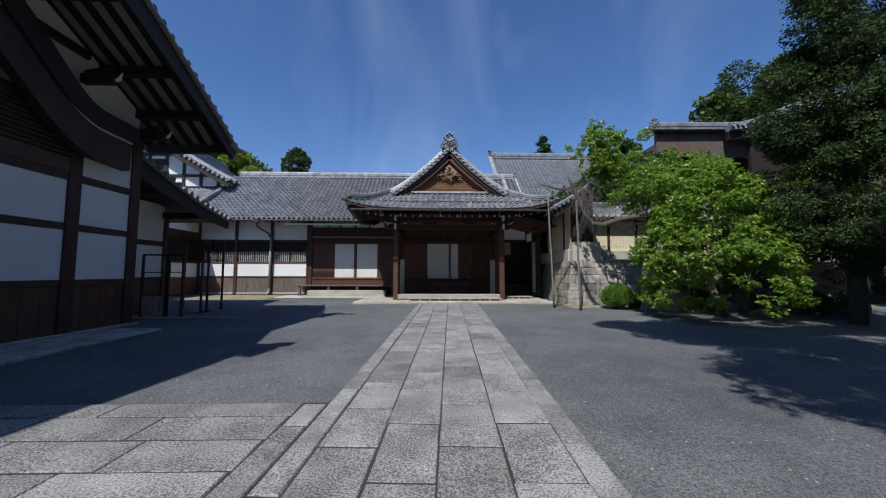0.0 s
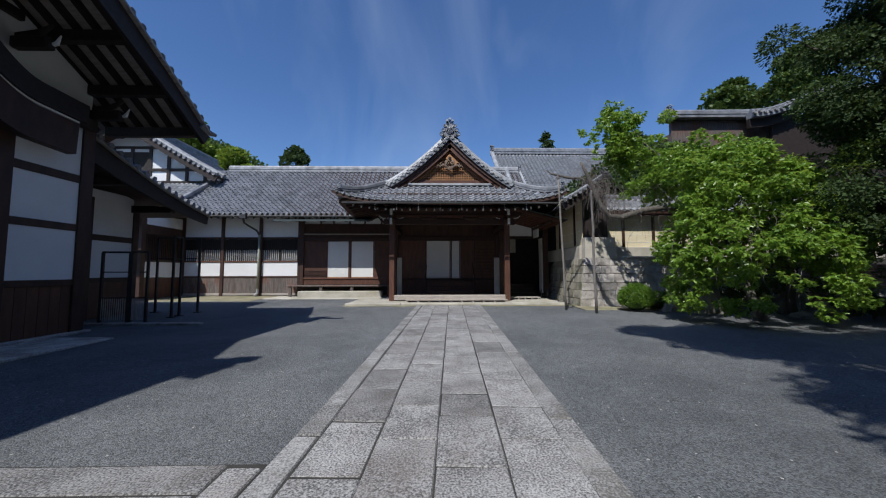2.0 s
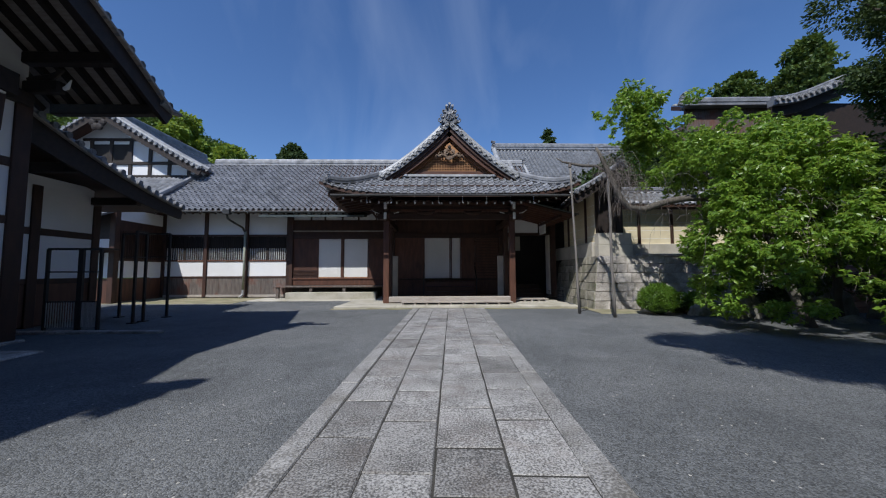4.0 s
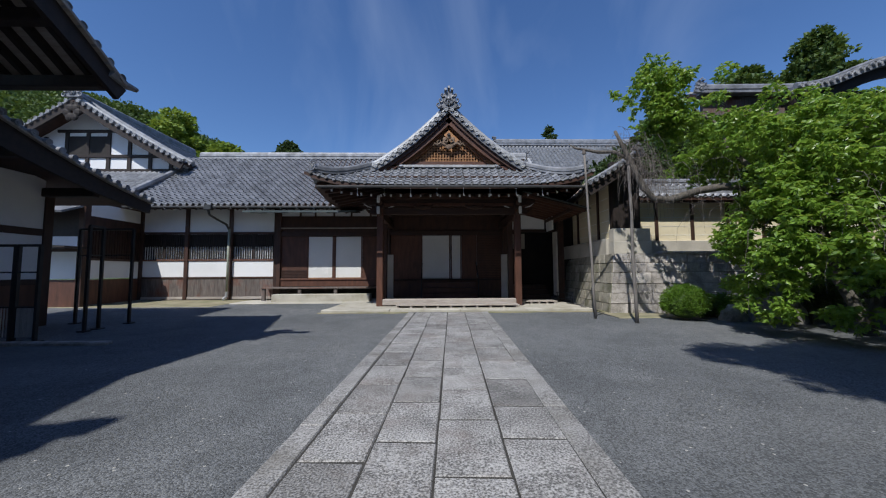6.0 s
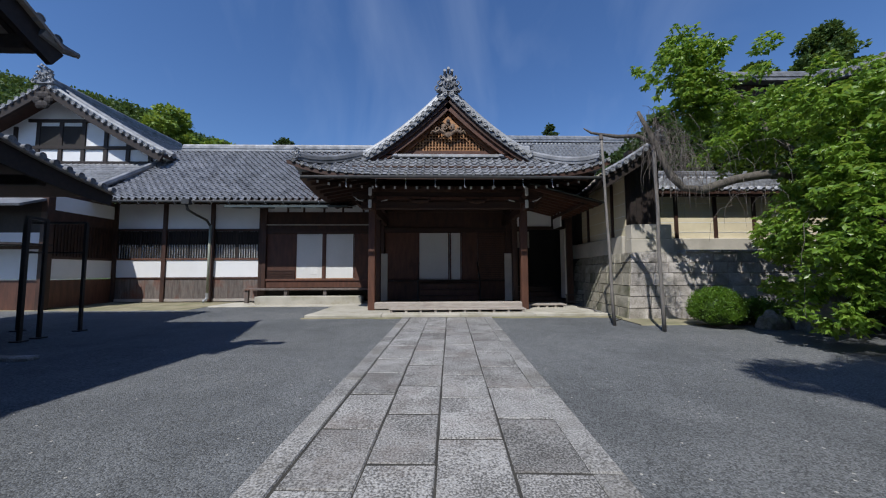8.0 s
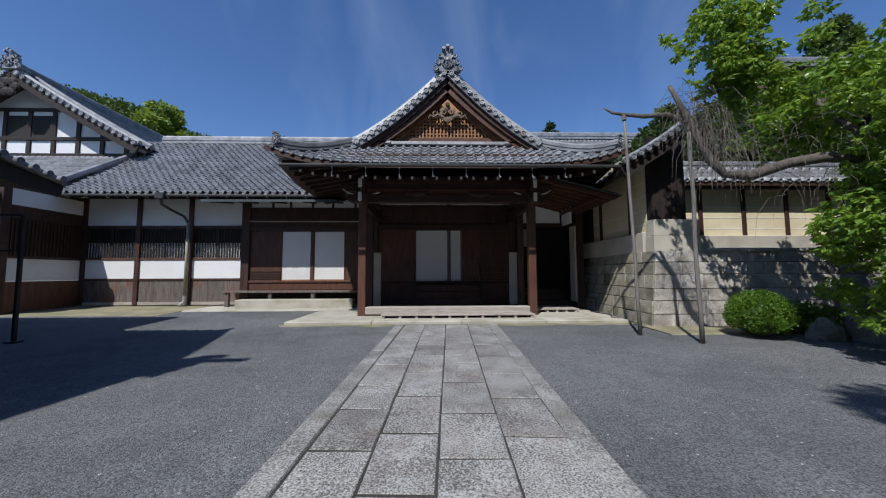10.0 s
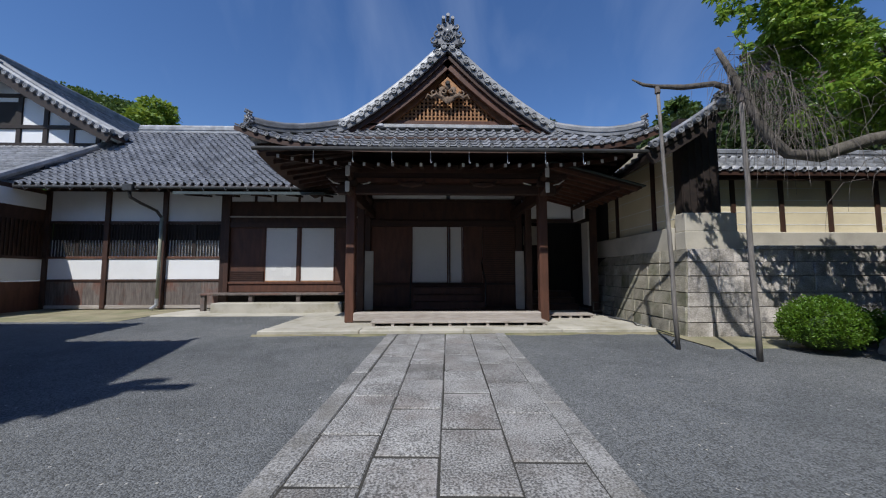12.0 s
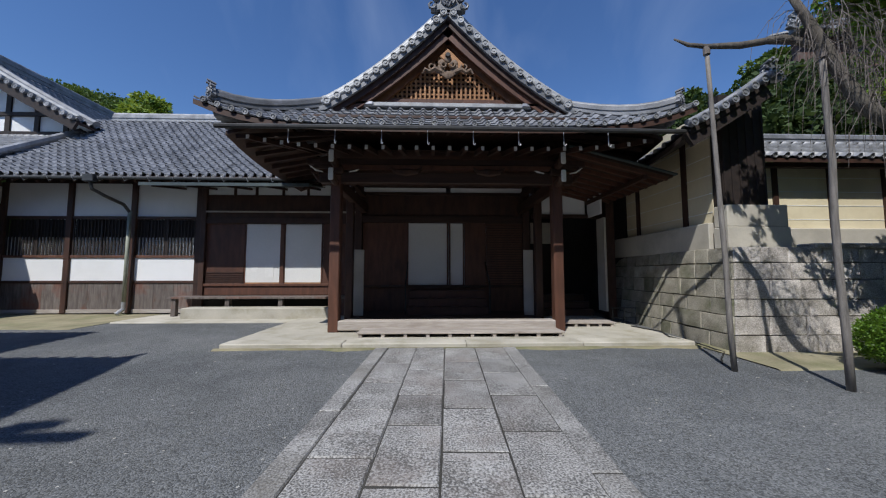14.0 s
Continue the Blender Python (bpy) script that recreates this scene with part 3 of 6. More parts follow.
for xa, xb in ((-5.93, -4.75), (-4.65, -3.40)):
    sc = new("screen_door")
    sc.parent = wing
    tagged(sc, "pale paper sliding screen in a slim brown frame")
    part("paper", block(xa + 0.03, xb - 0.03, FY + 0.03, FY + 0.045, 1.19, 3.12), PAPER, sc)
    part("stile", block(xa, xa + 0.035, FY + 0.015, FY + 0.06, 1.16, 3.14), TIMBER_RED, sc)
    part("stile", block(xb - 0.035, xb, FY + 0.015, FY + 0.06, 1.16, 3.14), TIMBER_RED, sc)
    part("bottom_rail", block(xa + 0.035, xb - 0.035, FY + 0.02, FY + 0.055, 1.16, 1.20), TIMBER_GOLD, sc)
part("paper_notice", block(-5.70, -5.50, FY + 0.024, FY + 0.029, 1.55, 1.80), WHITE, wing, "small white paper notice")
part("paper_notice", block(-5.26, -4.98, FY + 0.024, FY + 0.029, 1.36, 1.80), WHITE, wing, "small white paper notice")
part("mullion", block(-4.75, -4.65, FY - 0.01, FY + 0.08, 1.16, 3.14, 0.006), TIMBER_RED, wing)
# closing walls and inside
part("back_wall", block(-20, 7.0, 27.2, 27.4, 0.1, 4.4), PLASTER, wing)

EAVE_Y, EAVE_Z, RIDGE_Y, RIDGE_Z = 19.25, 4.42, 23.4, 7.95


def wing_surf(u, v):
    y = EAVE_Y + (RIDGE_Y - EAVE_Y) * v
    return (u, y, EAVE_Z + (RIDGE_Z - EAVE_Z) * (0.90 * v + 0.10 * v * v))


tile_field("roof_tiles", wing_surf, (-13.9, 5.5), 17, TILE, wing, s_wave, 0.275, "grey pantiles in regular courses", per=8, step=0.055, smooth=False)
part("eave_wall", block(-13.8, 6.0, FY + 0.08, FY + 0.16, 4.40, 5.12), TIMBER, wing)
slab_deck("roof_deck", wing_surf, (-13.9, 5.5), (0, 1), 0.12, TIMBER, wing)


def wing_back(u, v):
    p = wing_surf(u, v)
    return (u, 2 * RIDGE_Y - p[1], p[2])


slab_deck("roof_back", wing_back, (-16.0, 5.5), (0, 1), 0.1, TILE, wing)
ridge_run("ridge", [(-13.2, RIDGE_Y, RIDGE_Z - 0.08), (0, RIDGE_Y, RIDGE_Z - 0.08), (5.3, RIDGE_Y, RIDGE_Z - 0.08)], 0.34, 0.42, TILE_RIDGE, wing)
demon_tile("ridge_ornament", (5.42, RIDGE_Y, RIDGE_Z - 0.05), 0.55, wing, facing=radians(90))
part("verge_roll", tube(bmesh.new(), [Vector(wing_surf(5.42, k / 8)) + Vector((0, 0, 0.10)) for k in range(9)], 0.09, 8), TILE_LIGHT, wing, smooth=True)
part("descending_ridge", tube(bmesh.new(), [Vector(wing_surf(4.55, 0.35 + 0.65 * k / 8)) + Vector((0, 0, 0.16)) for k in range(9)], 0.13, 8), TILE_RIDGE, wing, smooth=True)
for k in range(17):
    p = wing_surf(5.55, 0.03 + k * 0.058)
    piece("verge_tile_end", CAP, wing, Matrix.Translation((p[0] + 0.05, p[1], p[2] + 0.05)) @ Matrix.Rotation(radians(90), 4, "Z"))
n_caps = 92
for k in range(n_caps):
    x = -15.9 + k * 0.2725
    if -14.5 < x < 1.0:
        piece("eave_tile_end", CAP_SMALL, wing, Matrix.Translation((x, EAVE_Y - 0.03, EAVE_Z + 0.01)))
part("gutter", tube(bmesh.new(), [(-13.6, EAVE_Y - 0.05, EAVE_Z - 0.075), (-3.3, EAVE_Y - 0.05, EAVE_Z - 0.095)], 0.05, 8), GUTTER, wing)
for k in range(14):
    x = -13.2 + k * 0.72
    part("gutter_bracket", tube(bmesh.new(), [(x, EAVE_Y + 0.12, EAVE_Z - 0.03), (x, EAVE_Y - 0.1, EAVE_Z - 0.19), (x, EAVE_Y - 0.17, EAVE_Z - 0.1)], 0.009, 5), HOOK, wing)
rafter = as_mesh("rafter", beam(bmesh.new(), (0, EAVE_Y + 0.08, EAVE_Z - 0.16), (0, FY + 0.1, EAVE_Z + 0.72), 0.06, 0.08), TIMBER)
for k in range(34):
    piece("rafter", rafter, wing, Matrix.Translation((-13.4 + k * 0.36, 0, 0)))

canopy = thing("metal_canopy", "thin grey sheet-metal canopy over the sliding screens", "canopy")
bmc = bmesh.new()
beam(bmc, (-5.75, 18.85, 4.08), (-5.75, 20.25, 4.36), 4.85, 0.035)
part("sheet", bmc, COPPER, canopy)
part("front_lip", block(-8.17, -3.33, 18.80, 18.83, 4.02, 4.11), COPPER, canopy)
for xx in (-7.9, -6.9, -5.75, -4.6, -3.5):
    part("bracket", beam(bmesh.new(), (xx, 18.95, 4.05), (xx, 20.3, 4.29), 0.05, 0.07), TIMBER, canopy)

pipe = thing("downpipe", "weathered green-grey downpipe with a rain head and offset bend", "downpipe")
part("rain_head", block(-10.02, -9.70, 19.06, 19.24, 4.20, 4.42, 0.015), GUTTER, pipe)
part("bend", tube(bmesh.new(), [(-9.86, 19.15, 4.22), (-9.84, 19.2, 4.0), (-9.72, 19.5, 3.85), (-9.56, 19.95, 3.68), (-9.50, 20.12, 3.45)], 0.05, 8), GUTTER, pipe)
part("pipe", tube(bmesh.new(), [(-9.50, 20.12, 3.5), (-9.52, 20.13, 0.55)], 0.055, 10), PIPE, pipe, smooth=True)
part("shoe", tube(bmesh.new(), [(-9.52, 20.13, 0.58), (-9.52, 20.12, 0.36), (-9.58, 19.95, 0.22)], 0.065, 8), HOOK, pipe)

veranda = thing("veranda_bench", "low weathered plank veranda beneath the screens", "veranda")
for k in range(3):
    part("plank", block(-7.75, -2.25, 19.55 + k * 0.24, 19.78 + k * 0.24, 0.72, 0.78, 0.006), TIMBER_DADO, veranda)
for xx in (-7.6, -6.0, -4.4, -2.5):
    part("leg", block(xx - 0.07, xx + 0.07, 19.6, 19.74, 0.17, 0.72, 0.01), TIMBER_DADO, veranda)
step_stone = thing("step_stone", "long pale stone doorstep below the veranda", "step")
part("stone", block(-6.95, -2.75, 19.0, 19.5, 0.15, 0.50, 0.02), DAIS, step_stone)
apron = thing("stone_apron", "low pale stone paving strip along the veranda", "paving")
part("stone", block(-8.4, -2.6, 18.45, 20.2, 0.10, 0.19, 0.02), DAIS, apron)

# ---- porch ----
XC = 0.6
dais = thing("porch_platform", "low pale stone platform under the porch", "platform")
xs_d = [-3.62, -1.4, 0.9, 3.1, 5.25]
for a, b in zip(xs_d, xs_d[1:]):
    part("kerb_stone", block(a + 0.004, b - 0.004, 15.35, 15.75, 0.02, 0.215, 0.018), DAIS, dais)
part("paving", block(-3.60, 5.25, 15.75, 20.3, 0.02, 0.205, 0.01), DAIS, dais)

porch = thing("porch_building", "dark timber entrance porch with a tiled hip-and-gable roof", "building")
PY = 16.7
for sx in (-1, 1):
    px = XC + sx * 2.53
    part("front_post", block(px - 0.115, px + 0.115, PY - 0.115, PY + 0.115, 0.2, 3.75, 0.02), TIMBER_RED, porch, "dark square porch post")
    part("inner_post", block(XC + sx * 2.62 - 0.1, XC + sx * 2.62 + 0.1, 18.3, 18.5, 0.2, 3.9, 0.015), TIMBER, porch)
    part("rear_post", block(XC + sx * 2.72 - 0.11, XC + sx * 2.72 + 0.11, 19.9, 20.12, 0.2, 4.4, 0.015), TIMBER, porch)
part("threshold_beam", block(XC - 2.42, XC + 2.42, PY - 0.14, PY + 0.14, 0.24, 0.46, 0.02), TIMBER_GREY, porch, "worn pale timber threshold beam")
part("porch_floor", block(XC - 2.6, XC + 2.6, PY + 0.14, 19.9, 0.2, 0.30), TIMBER, porch)
part("main_lintel", block(XC - 2.9, XC + 2.9, PY - 0.10, PY + 0.10, 3.55, 3.80, 0.015), TIMBER_H, porch)
part("upper_beam", block(XC - 3.2, XC + 3.2, PY - 0.09, PY + 0.09, 3.98, 4.12, 0.01), TIMBER_H, porch)
part("frieze_panel", block(XC - 2.4, XC + 2.4, PY - 0.12, PY - 0.02, 3.86, 3.96), TIMBER_RED, porch)
for sx in (-1, 1):
    part("side_lintel", block(XC + sx * 2.55 - 0.09, XC + sx * 2.55 + 0.09, PY, 20.0, 3.45, 3.72, 0.01), TIMBER_H, porch)
    part("side_upper_beam", block(XC + sx * 2.6 - 0.08, XC + sx * 2.6 + 0.08, PY, 20.0, 3.98, 4.12, 0.01), TIMBER_H, porch)
    part("sleeve_panel", block(XC + sx * 2.45 - 0.14, XC + sx * 2.45 + 0.14, 18.78, 18.84, 0.3, 2.18, 0.01), STONE_PALE, porch, "pale grey boarded wing panel")
# rear wall of the porch with its doors
RY = 20.0
part("wall_board", block(XC - 2.6, -0.56, RY, RY + 0.06, 1.1, 3.2), TIMBER_RED, porch)
part("wall_board", block(2.02, XC + 2.7, RY, RY + 0.06, 1.1, 3.2), TIMBER_RED, porch)
part("sliding_board_door", block(1.30, 2.0, RY - 0.05, RY - 0.01, 1.12, 3.14, 0.006), TIMBER_RED, porch, "brown ribbed sliding board door")
for k in range(26):
    part("batten", block(2.05, XC + 2.6, RY - 0.02, RY, 1.16 + k * 0.078, 1.19 + k * 0.078), TIMBER, porch)
for xa, xb in ((-0.56, 0.76), (0.80, 1.28)):
    sc = new("screen_door")
    sc.parent = porch
    tagged(sc, "pale paper sliding screen at the porch door")
    part("paper", block(xa + 0.03, xb - 0.03, RY - 0.03, RY - 0.015, 1.16, 3.12), PAPER, sc)
    part("stile", block(xa, xa + 0.04, RY - 0.05, RY, 1.12, 3.14), TIMBER_RED, sc)
    part("stile", block(xb - 0.04, xb, RY - 0.05, RY, 1.12, 3.14), TIMBER_RED, sc)
part("door_lintel", block(XC - 2.7, XC + 2.7, RY - 0.08, RY + 0.1, 3.14, 3.36, 0.008), TIMBER_H, porch)
part("transom_board", block(XC - 2.7, XC + 2.7, RY, RY + 0.06, 3.36, 4.14), TIMBER, porch)
part("transom_rail", block(XC - 2.7, XC + 2.7, RY - 0.05, RY + 0.08, 4.04, 4.14), TIMBER_H, porch)
for xa, xb in ((-1.95, 0.70), (0.85, 3.4)):
    part("plaster_strip", block(xa, xb, RY - 0.01, RY + 0.05, 4.14, 4.30), PLASTER, porch)
part("ceiling", block(XC - 2.7, XC + 2.7, PY, RY, 4.32, 4.36), TIMBER, porch)
part("sill", block(XC - 2.6, XC + 2.7, RY - 0.10, RY + 0.06, 1.04, 1.12, 0.008), TIMBER, porch)
part("below_floor", block(XC - 2.6, XC + 2.7, RY, RY + 0.06, 0.25, 1.04), TIMBER_RED, porch)
steps = thing("wooden_steps", "dark timber entrance steps with slim handrails", "steps")
for k in range(3):
    part("tread", block(-0.45, 1.90, 18.95 + k * 0.30, 19.9, 0.30 + k * 0.22, 0.52 + k * 0.22, 0.01), TIMBER_RED, steps)
for xx in (-0.52, 1.93):
    part("handrail", tube(bmesh.new(), [(xx, 18.85, 0.3), (xx, 18.85, 1.15), (xx, 19.05, 1.32), (xx, 19.75, 1.85)], 0.022, 8), IRON, steps)
duck = thing("slatted_board", "weathered timber duckboard before the threshold", "duckboard")
for k in range(3):
    part("plank", block(-1.27, 2.98, 15.95 + k * 0.21, 16.15 + k * 0.21, 0.275, 0.31, 0.004), TIMBER_GREY, duck)
for k in range(10):
    x = -1.2 + k * 0.455
    part("batten", block(x - 0.035, x + 0.035, 15.97, 16.56, 0.205, 0.275), TIMBER_GREY, duck)
duck2 = thing("slatted_board", "short weathered duckboard at the side doorway", "duckboard")
for k in range(3):
    part("plank", block(3.35, 4.75, 17.2 + k * 0.21, 17.4 + k * 0.21, 0.275, 0.31, 0.004), TIMBER_GREY, duck2)
for k in range(5):
    x = 3.45 + k * 0.30
    part("batten", block(x - 0.035, x + 0.035, 17.22, 17.8, 0.205, 0.275), TIMBER_GREY, duck2)

side_pent = thing("side_pent_roof", "low dark timber pent roof over the side doorway", "roof")
part("boarding", beam(bmesh.new(), (3.25, 17.75, 4.27), (5.62, 17.75, 3.66), 3.0, 0.05), TIMBER_H, side_pent)
part("top_sheet", beam(bmesh.new(), (3.25, 17.72, 4.315), (5.68, 17.72, 3.69), 3.1, 0.03), COPPER, side_pent, "thin dark sheet-metal covering")
for k in range(9):
    y = 16.3 + k * 0.36
    part("rafter", beam(bmesh.new(), (3.25, y, 4.20), (5.52, y, 3.615), 0.065, 0.085), TIMBER_RED, side_pent)
part("eave_purlin", block(4.95, 5.05, 16.25, 19.2, 3.60, 3.70, 0.01), TIMBER, side_pent)

rail = thing("low_iron_rail", "low rusty iron rail beside the side doorway", "rail")
for xx in (4.95, 5.25, 5.55):
    part("upright", tube(bmesh.new(), [(xx, 17.75, 0.2), (xx, 17.75, 0.62)], 0.014, 6), IRON, rail)
part("top_bar", tube(bmesh.new(), [(4.9, 17.75, 0.60), (5.6, 17.75, 0.60)], 0.014, 6), IRON, rail)
part("low_bar", tube(bmesh.new(), [(4.9, 17.75, 0.36), (5.6, 17.75, 0.36)], 0.010, 6), IRON, rail)
hose = thing("garden_hose", "thin dark hose lying along the wall foot", "hose")
part("hose", tube(bmesh.new(), [(5.1, 17.2, 0.22), (5.3, 16.4, 0.225), (5.05, 15.8, 0.228), (5.28, 15.3, 0.18), (5.4, 14.9, 0.12), (5.0, 14.5, 0.115), (4.75, 14.2, 0.112)], 0.013, 6), IRON, hose)

# side lobby east of the porch
lobby = thing("side_lobby", "shaded side doorway with white plaster panels and dark posts", "building")
part("post", block(5.45, 5.70, 18.9, 19.15, 0.2, 4.3, 0.012), TIMBER, lobby)
part("plaster_panel", block(3.45, 4.95, 19.2, 19.26, 3.3, 3.95), PLASTER, lobby)
part("beam", block(3.3, 5.5, 19.15, 19.3, 3.18, 3.3), TIMBER_H, lobby)
part("beam", block(3.3, 5.6, 19.15, 19.3, 3.95, 4.1), TIMBER_H, lobby)
part("side_plaster", block(5.02, 5.08, 18.4, 19.2, 3.2, 3.9), PLASTER, lobby)
part("side_board", block(5.30, 5.36, 18.75, 19.2, 0.4, 3.15), STONE_PALE, lobby)
# back and side walls coloured near-black, standing for the lobby's shade
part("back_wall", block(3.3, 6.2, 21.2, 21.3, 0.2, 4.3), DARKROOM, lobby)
part("sign_board", block(3.75, 4.5, 20.9, 20.95, 2.55, 3.3), STONE_PALE, lobby, "grey notice board in the lobby")
for k in range(3):
    part("step", block(3.4, 5.2, 19.3 + k * 0.35, 21.0, 0.2 + k * 0.2, 0.4 + k * 0.2), TIMBER, lobby)
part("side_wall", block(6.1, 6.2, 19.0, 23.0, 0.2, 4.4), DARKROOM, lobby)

# porch roof
A, GB = 4.76, 2.72               # half width at the eave, half width of the gable
EY, EZ = 15.25, 4.33             # front eave
GY = 16.22                       # verge plane
GF = 16.56                       # lattice of the gable
TOPY = 16.52                     # where the front slope meets the gable wall


def lift(d):
    return 0.44 * (abs(d) / A) ** 5


def front_surf(u, v):
    y = EY - 0.10 * (abs(u) / A) ** 4 + (TOPY - EY) * v
    return (XC + u, y, EZ - 0.03 + lift(u) * (1 - v) + 0.80 * v + 0.14 * v * v)


def hip_in(v):
    return A + (GB + 0.1 - A) * v


def front_tile_mesh(w, l):
    """One tile: a shallow pan that turns up into a round roll, with a thick lower lip."""
    b = bmesh.new()
    prof = [(-0.5, 0.012), (-0.36, 0.0), (-0.12, 0.0), (0.02, 0.006), (0.10, 0.030), (0.18, 0.050), (0.28, 0.058), (0.38, 0.050), (0.46, 0.028), (0.52, 0.008)]
    lo = [b.verts.new((x * w, -0.012, z + 0.034)) for x, z in prof]
    hi = [b.verts.new((x * w, l * 1.04, z + 0.004)) for x, z in prof]
    un = [b.verts.new((x * w, -0.012, z + 0.006)) for x, z in prof]
    for k in range(len(prof) - 1):
        b.faces.new((lo[k], lo[k + 1], hi[k + 1], hi[k]))
        b.faces.new((un[k], un[k + 1], lo[k + 1], lo[k]))
    return as_mesh("tile", b, TILE, smooth=False)


N_COL, N_ROW = 38, 6
TW, TL = 2 * A / N_COL, 1.58 / N_ROW
FRONT_TILE = front_tile_mesh(TW, TL)
for i in range(N_COL):
    for j in range(N_ROW):
        u, v = -A + (i + 0.5) * TW, j / N_ROW
        if abs(u) < hip_in(v) + 0.05:
            p = Vector(front_surf(u, v))
            du = (Vector(front_surf(u + 0.05, v)) - Vector(front_surf(u - 0.05, v))).normalized()
            dv = (Vector(front_surf(u, v + 0.1)) - p).normalized()
            nn = du.cross(dv).normalized()
            dv = nn.cross(du)
            piece("tile", FRONT_TILE, porch, Matrix(((du.x, dv.x, nn.x, p.x), (du.y, dv.y, nn.y, p.y), (du.z, dv.z, nn.z, p.z), (0, 0, 0, 1))))
part("ceiling", block(XC - 3.2, XC + 3.2, 15.75, 20.4, 4.69, 4.74), TIMBER, porch)
slab_deck("front_deck", front_surf, (-A, A), (0, 0.42), 0.10, TIMBER, porch)


def verge_z(d):
    k = max(0.0, GB - d)
    return 5.13 + 0.57 * k + 0.094 * k * k


for sx in (-1, 1):
    def upper(u, v, s=sx):
        d = GB * (1 - v)
        return (XC + s * d, u, verge_z(d))

    tile_field("upper_roof_tiles", upper, (GY, 20.5), 9, TILE, porch, round_wave, 0.285, "grey tiles of the upper roof slope", per=8)
    slab_deck("upper_deck", upper, (GY + 0.02, 20.5), (0, 1), 0.10, TIMBER, porch, nu=6)

    def lower(u, v, s=sx):
        d = A + (GB - A) * v
        return (XC + s * d, u, EZ + lift(A) * max(0.0, 1 - (u - EY) / 3.0) ** 2 * (1 - v) + 0.80 * v)

    tile_field("side_roof_tiles", lower, (EY, 20.5), 7, TILE, porch, round_wave, 0.285, "grey tiles of the side slope", per=8,
               keep=lambda u, v: u > EY + (TOPY - EY) * v + 0.05)
    slab_deck("side_deck", lower, (EY + 0.9, 20.5), (0, 0.6), 0.08, TIMBER, porch, nu=8)
    # hip ridge with its end ornament
    hip = []
    for k in range(7):
        v = 1 - k / 6 * 0.88
        p = Vector(front_surf(sx * hip_in(v), v))
        hip.append(p + Vector((0, 0, 0.0 + 0.05 * (k / 6) ** 3)))
    ridge_run("hip_ridge", hip, 0.24, 0.27, TILE, porch)
    demon_tile("hip_ornament", hip[-1] + Vector((0, -0.05, 0.06)), 0.34, porch, facing=sx * radians(42))
    # verge: bargeboard, tile rolls and round ends
    N = 22
    ds = [GB * 1.03 * k / N for k in range(N + 1)]
    part("verge_board", sweep(bmesh.new(), [(XC + sx * d, GY + 0.02, verge_z(d) - 0.06) for d in ds], 0.14, 0.09), TILE, porch)
    part("bargeboard", sweep(bmesh.new(), [(XC + sx * d, GY + 0.08, verge_z(d) - 0.19) for d in ds], 0.10, [0.16 - 0.06 * k / N for k in range(N + 1)]), TIMBER, porch, "dark curved bargeboard")
    part("inner_bargeboard", sweep(bmesh.new(), [(XC + sx * d, GF - 0.20, verge_z(d) - 0.25) for d in ds[:20]], 0.08, [0.42 - 0.16 * k / 19 for k in range(20)]), TIMBER_RED, porch, "dark red-brown curved inner bargeboard")
    bmt = bmesh.new()
    tube(bmt, [(XC + sx * GB * 1.02 * k / N, GY + 0.14, verge_z(GB * 1.02 * k / N) + 0.20) for k in range(N + 1)], 0.11, 8)
    tube(bmt, [(XC + sx * GB * 1.02 * k / N, GY + 0.02, verge_z(GB * 1.02 * k / N) + 0.10) for k in range(N + 1)], 0.06, 8)
    part("verge_roll", bmt, TILE_LIGHT, porch, smooth=True)
    n_end = 14
    samples = [(GB * k / 200, verge_z(GB * k / 200)) for k in range(201)]
    dist = [0.0]
    for p, q in zip(samples, samples[1:]):
        dist.append(dist[-1] + math.hypot(q[0] - p[0], q[1] - p[1]))
    for k in range(n_end):
        want = dist[-1] * (k + 0.6) / n_end
        i = min(range(201), key=lambda j: abs(dist[j] - want))
        d, z = samples[i]
        piece("verge_tile_end", CAP, porch, Matrix.Translation((XC + sx * d, GY - 0.10, z + 0.05)))

for k in range(N_COL):
    u = -A + (k + 0.78) * TW
    p = front_surf(u, 0)
    piece("eave_tile_end", CAP_SMALL, porch, Matrix.Translation((p[0], p[1] - 0.05, p[2] + 0.045)))
ridge_run("main_ridge", [(XC, GY + 0.1, 7.36), (XC, 18, 7.36), (XC, 23.0, 7.36)], 0.36, 0.40, TILE_LIGHT, porch)
demon_tile("main_ornament", (XC, GY - 0.02, 7.37), 0.78, porch)

# gable face
gable = bmesh.new()
gv = []
for k in range(-20, 21):
    d = GB * 0.98 * k / 20
    gv.append((XC + d, GF + 0.12, verge_z(abs(d)) - 0.2))
vs = [gable.verts.new(p) for p in gv] + [gable.verts.new((XC + GB * 0.98, GF + 0.12, 5.1)), gable.verts.new((XC - GB * 0.98, GF + 0.12, 5.1))]
gable.faces.new(vs)
ex = bmesh.ops.extrude_face_region(gable, geom=gable.faces[:])
bmesh.ops.translate(gable, vec=(0, 0.06, 0), verts=[v for v in ex["geom"] if isinstance(v, bmesh.types.BMVert)])
part("gable_board", gable, TIMBER, porch)


def gable_top(x, drop=0.62):
    return verge_z(min(abs(x - XC), GB)) - drop


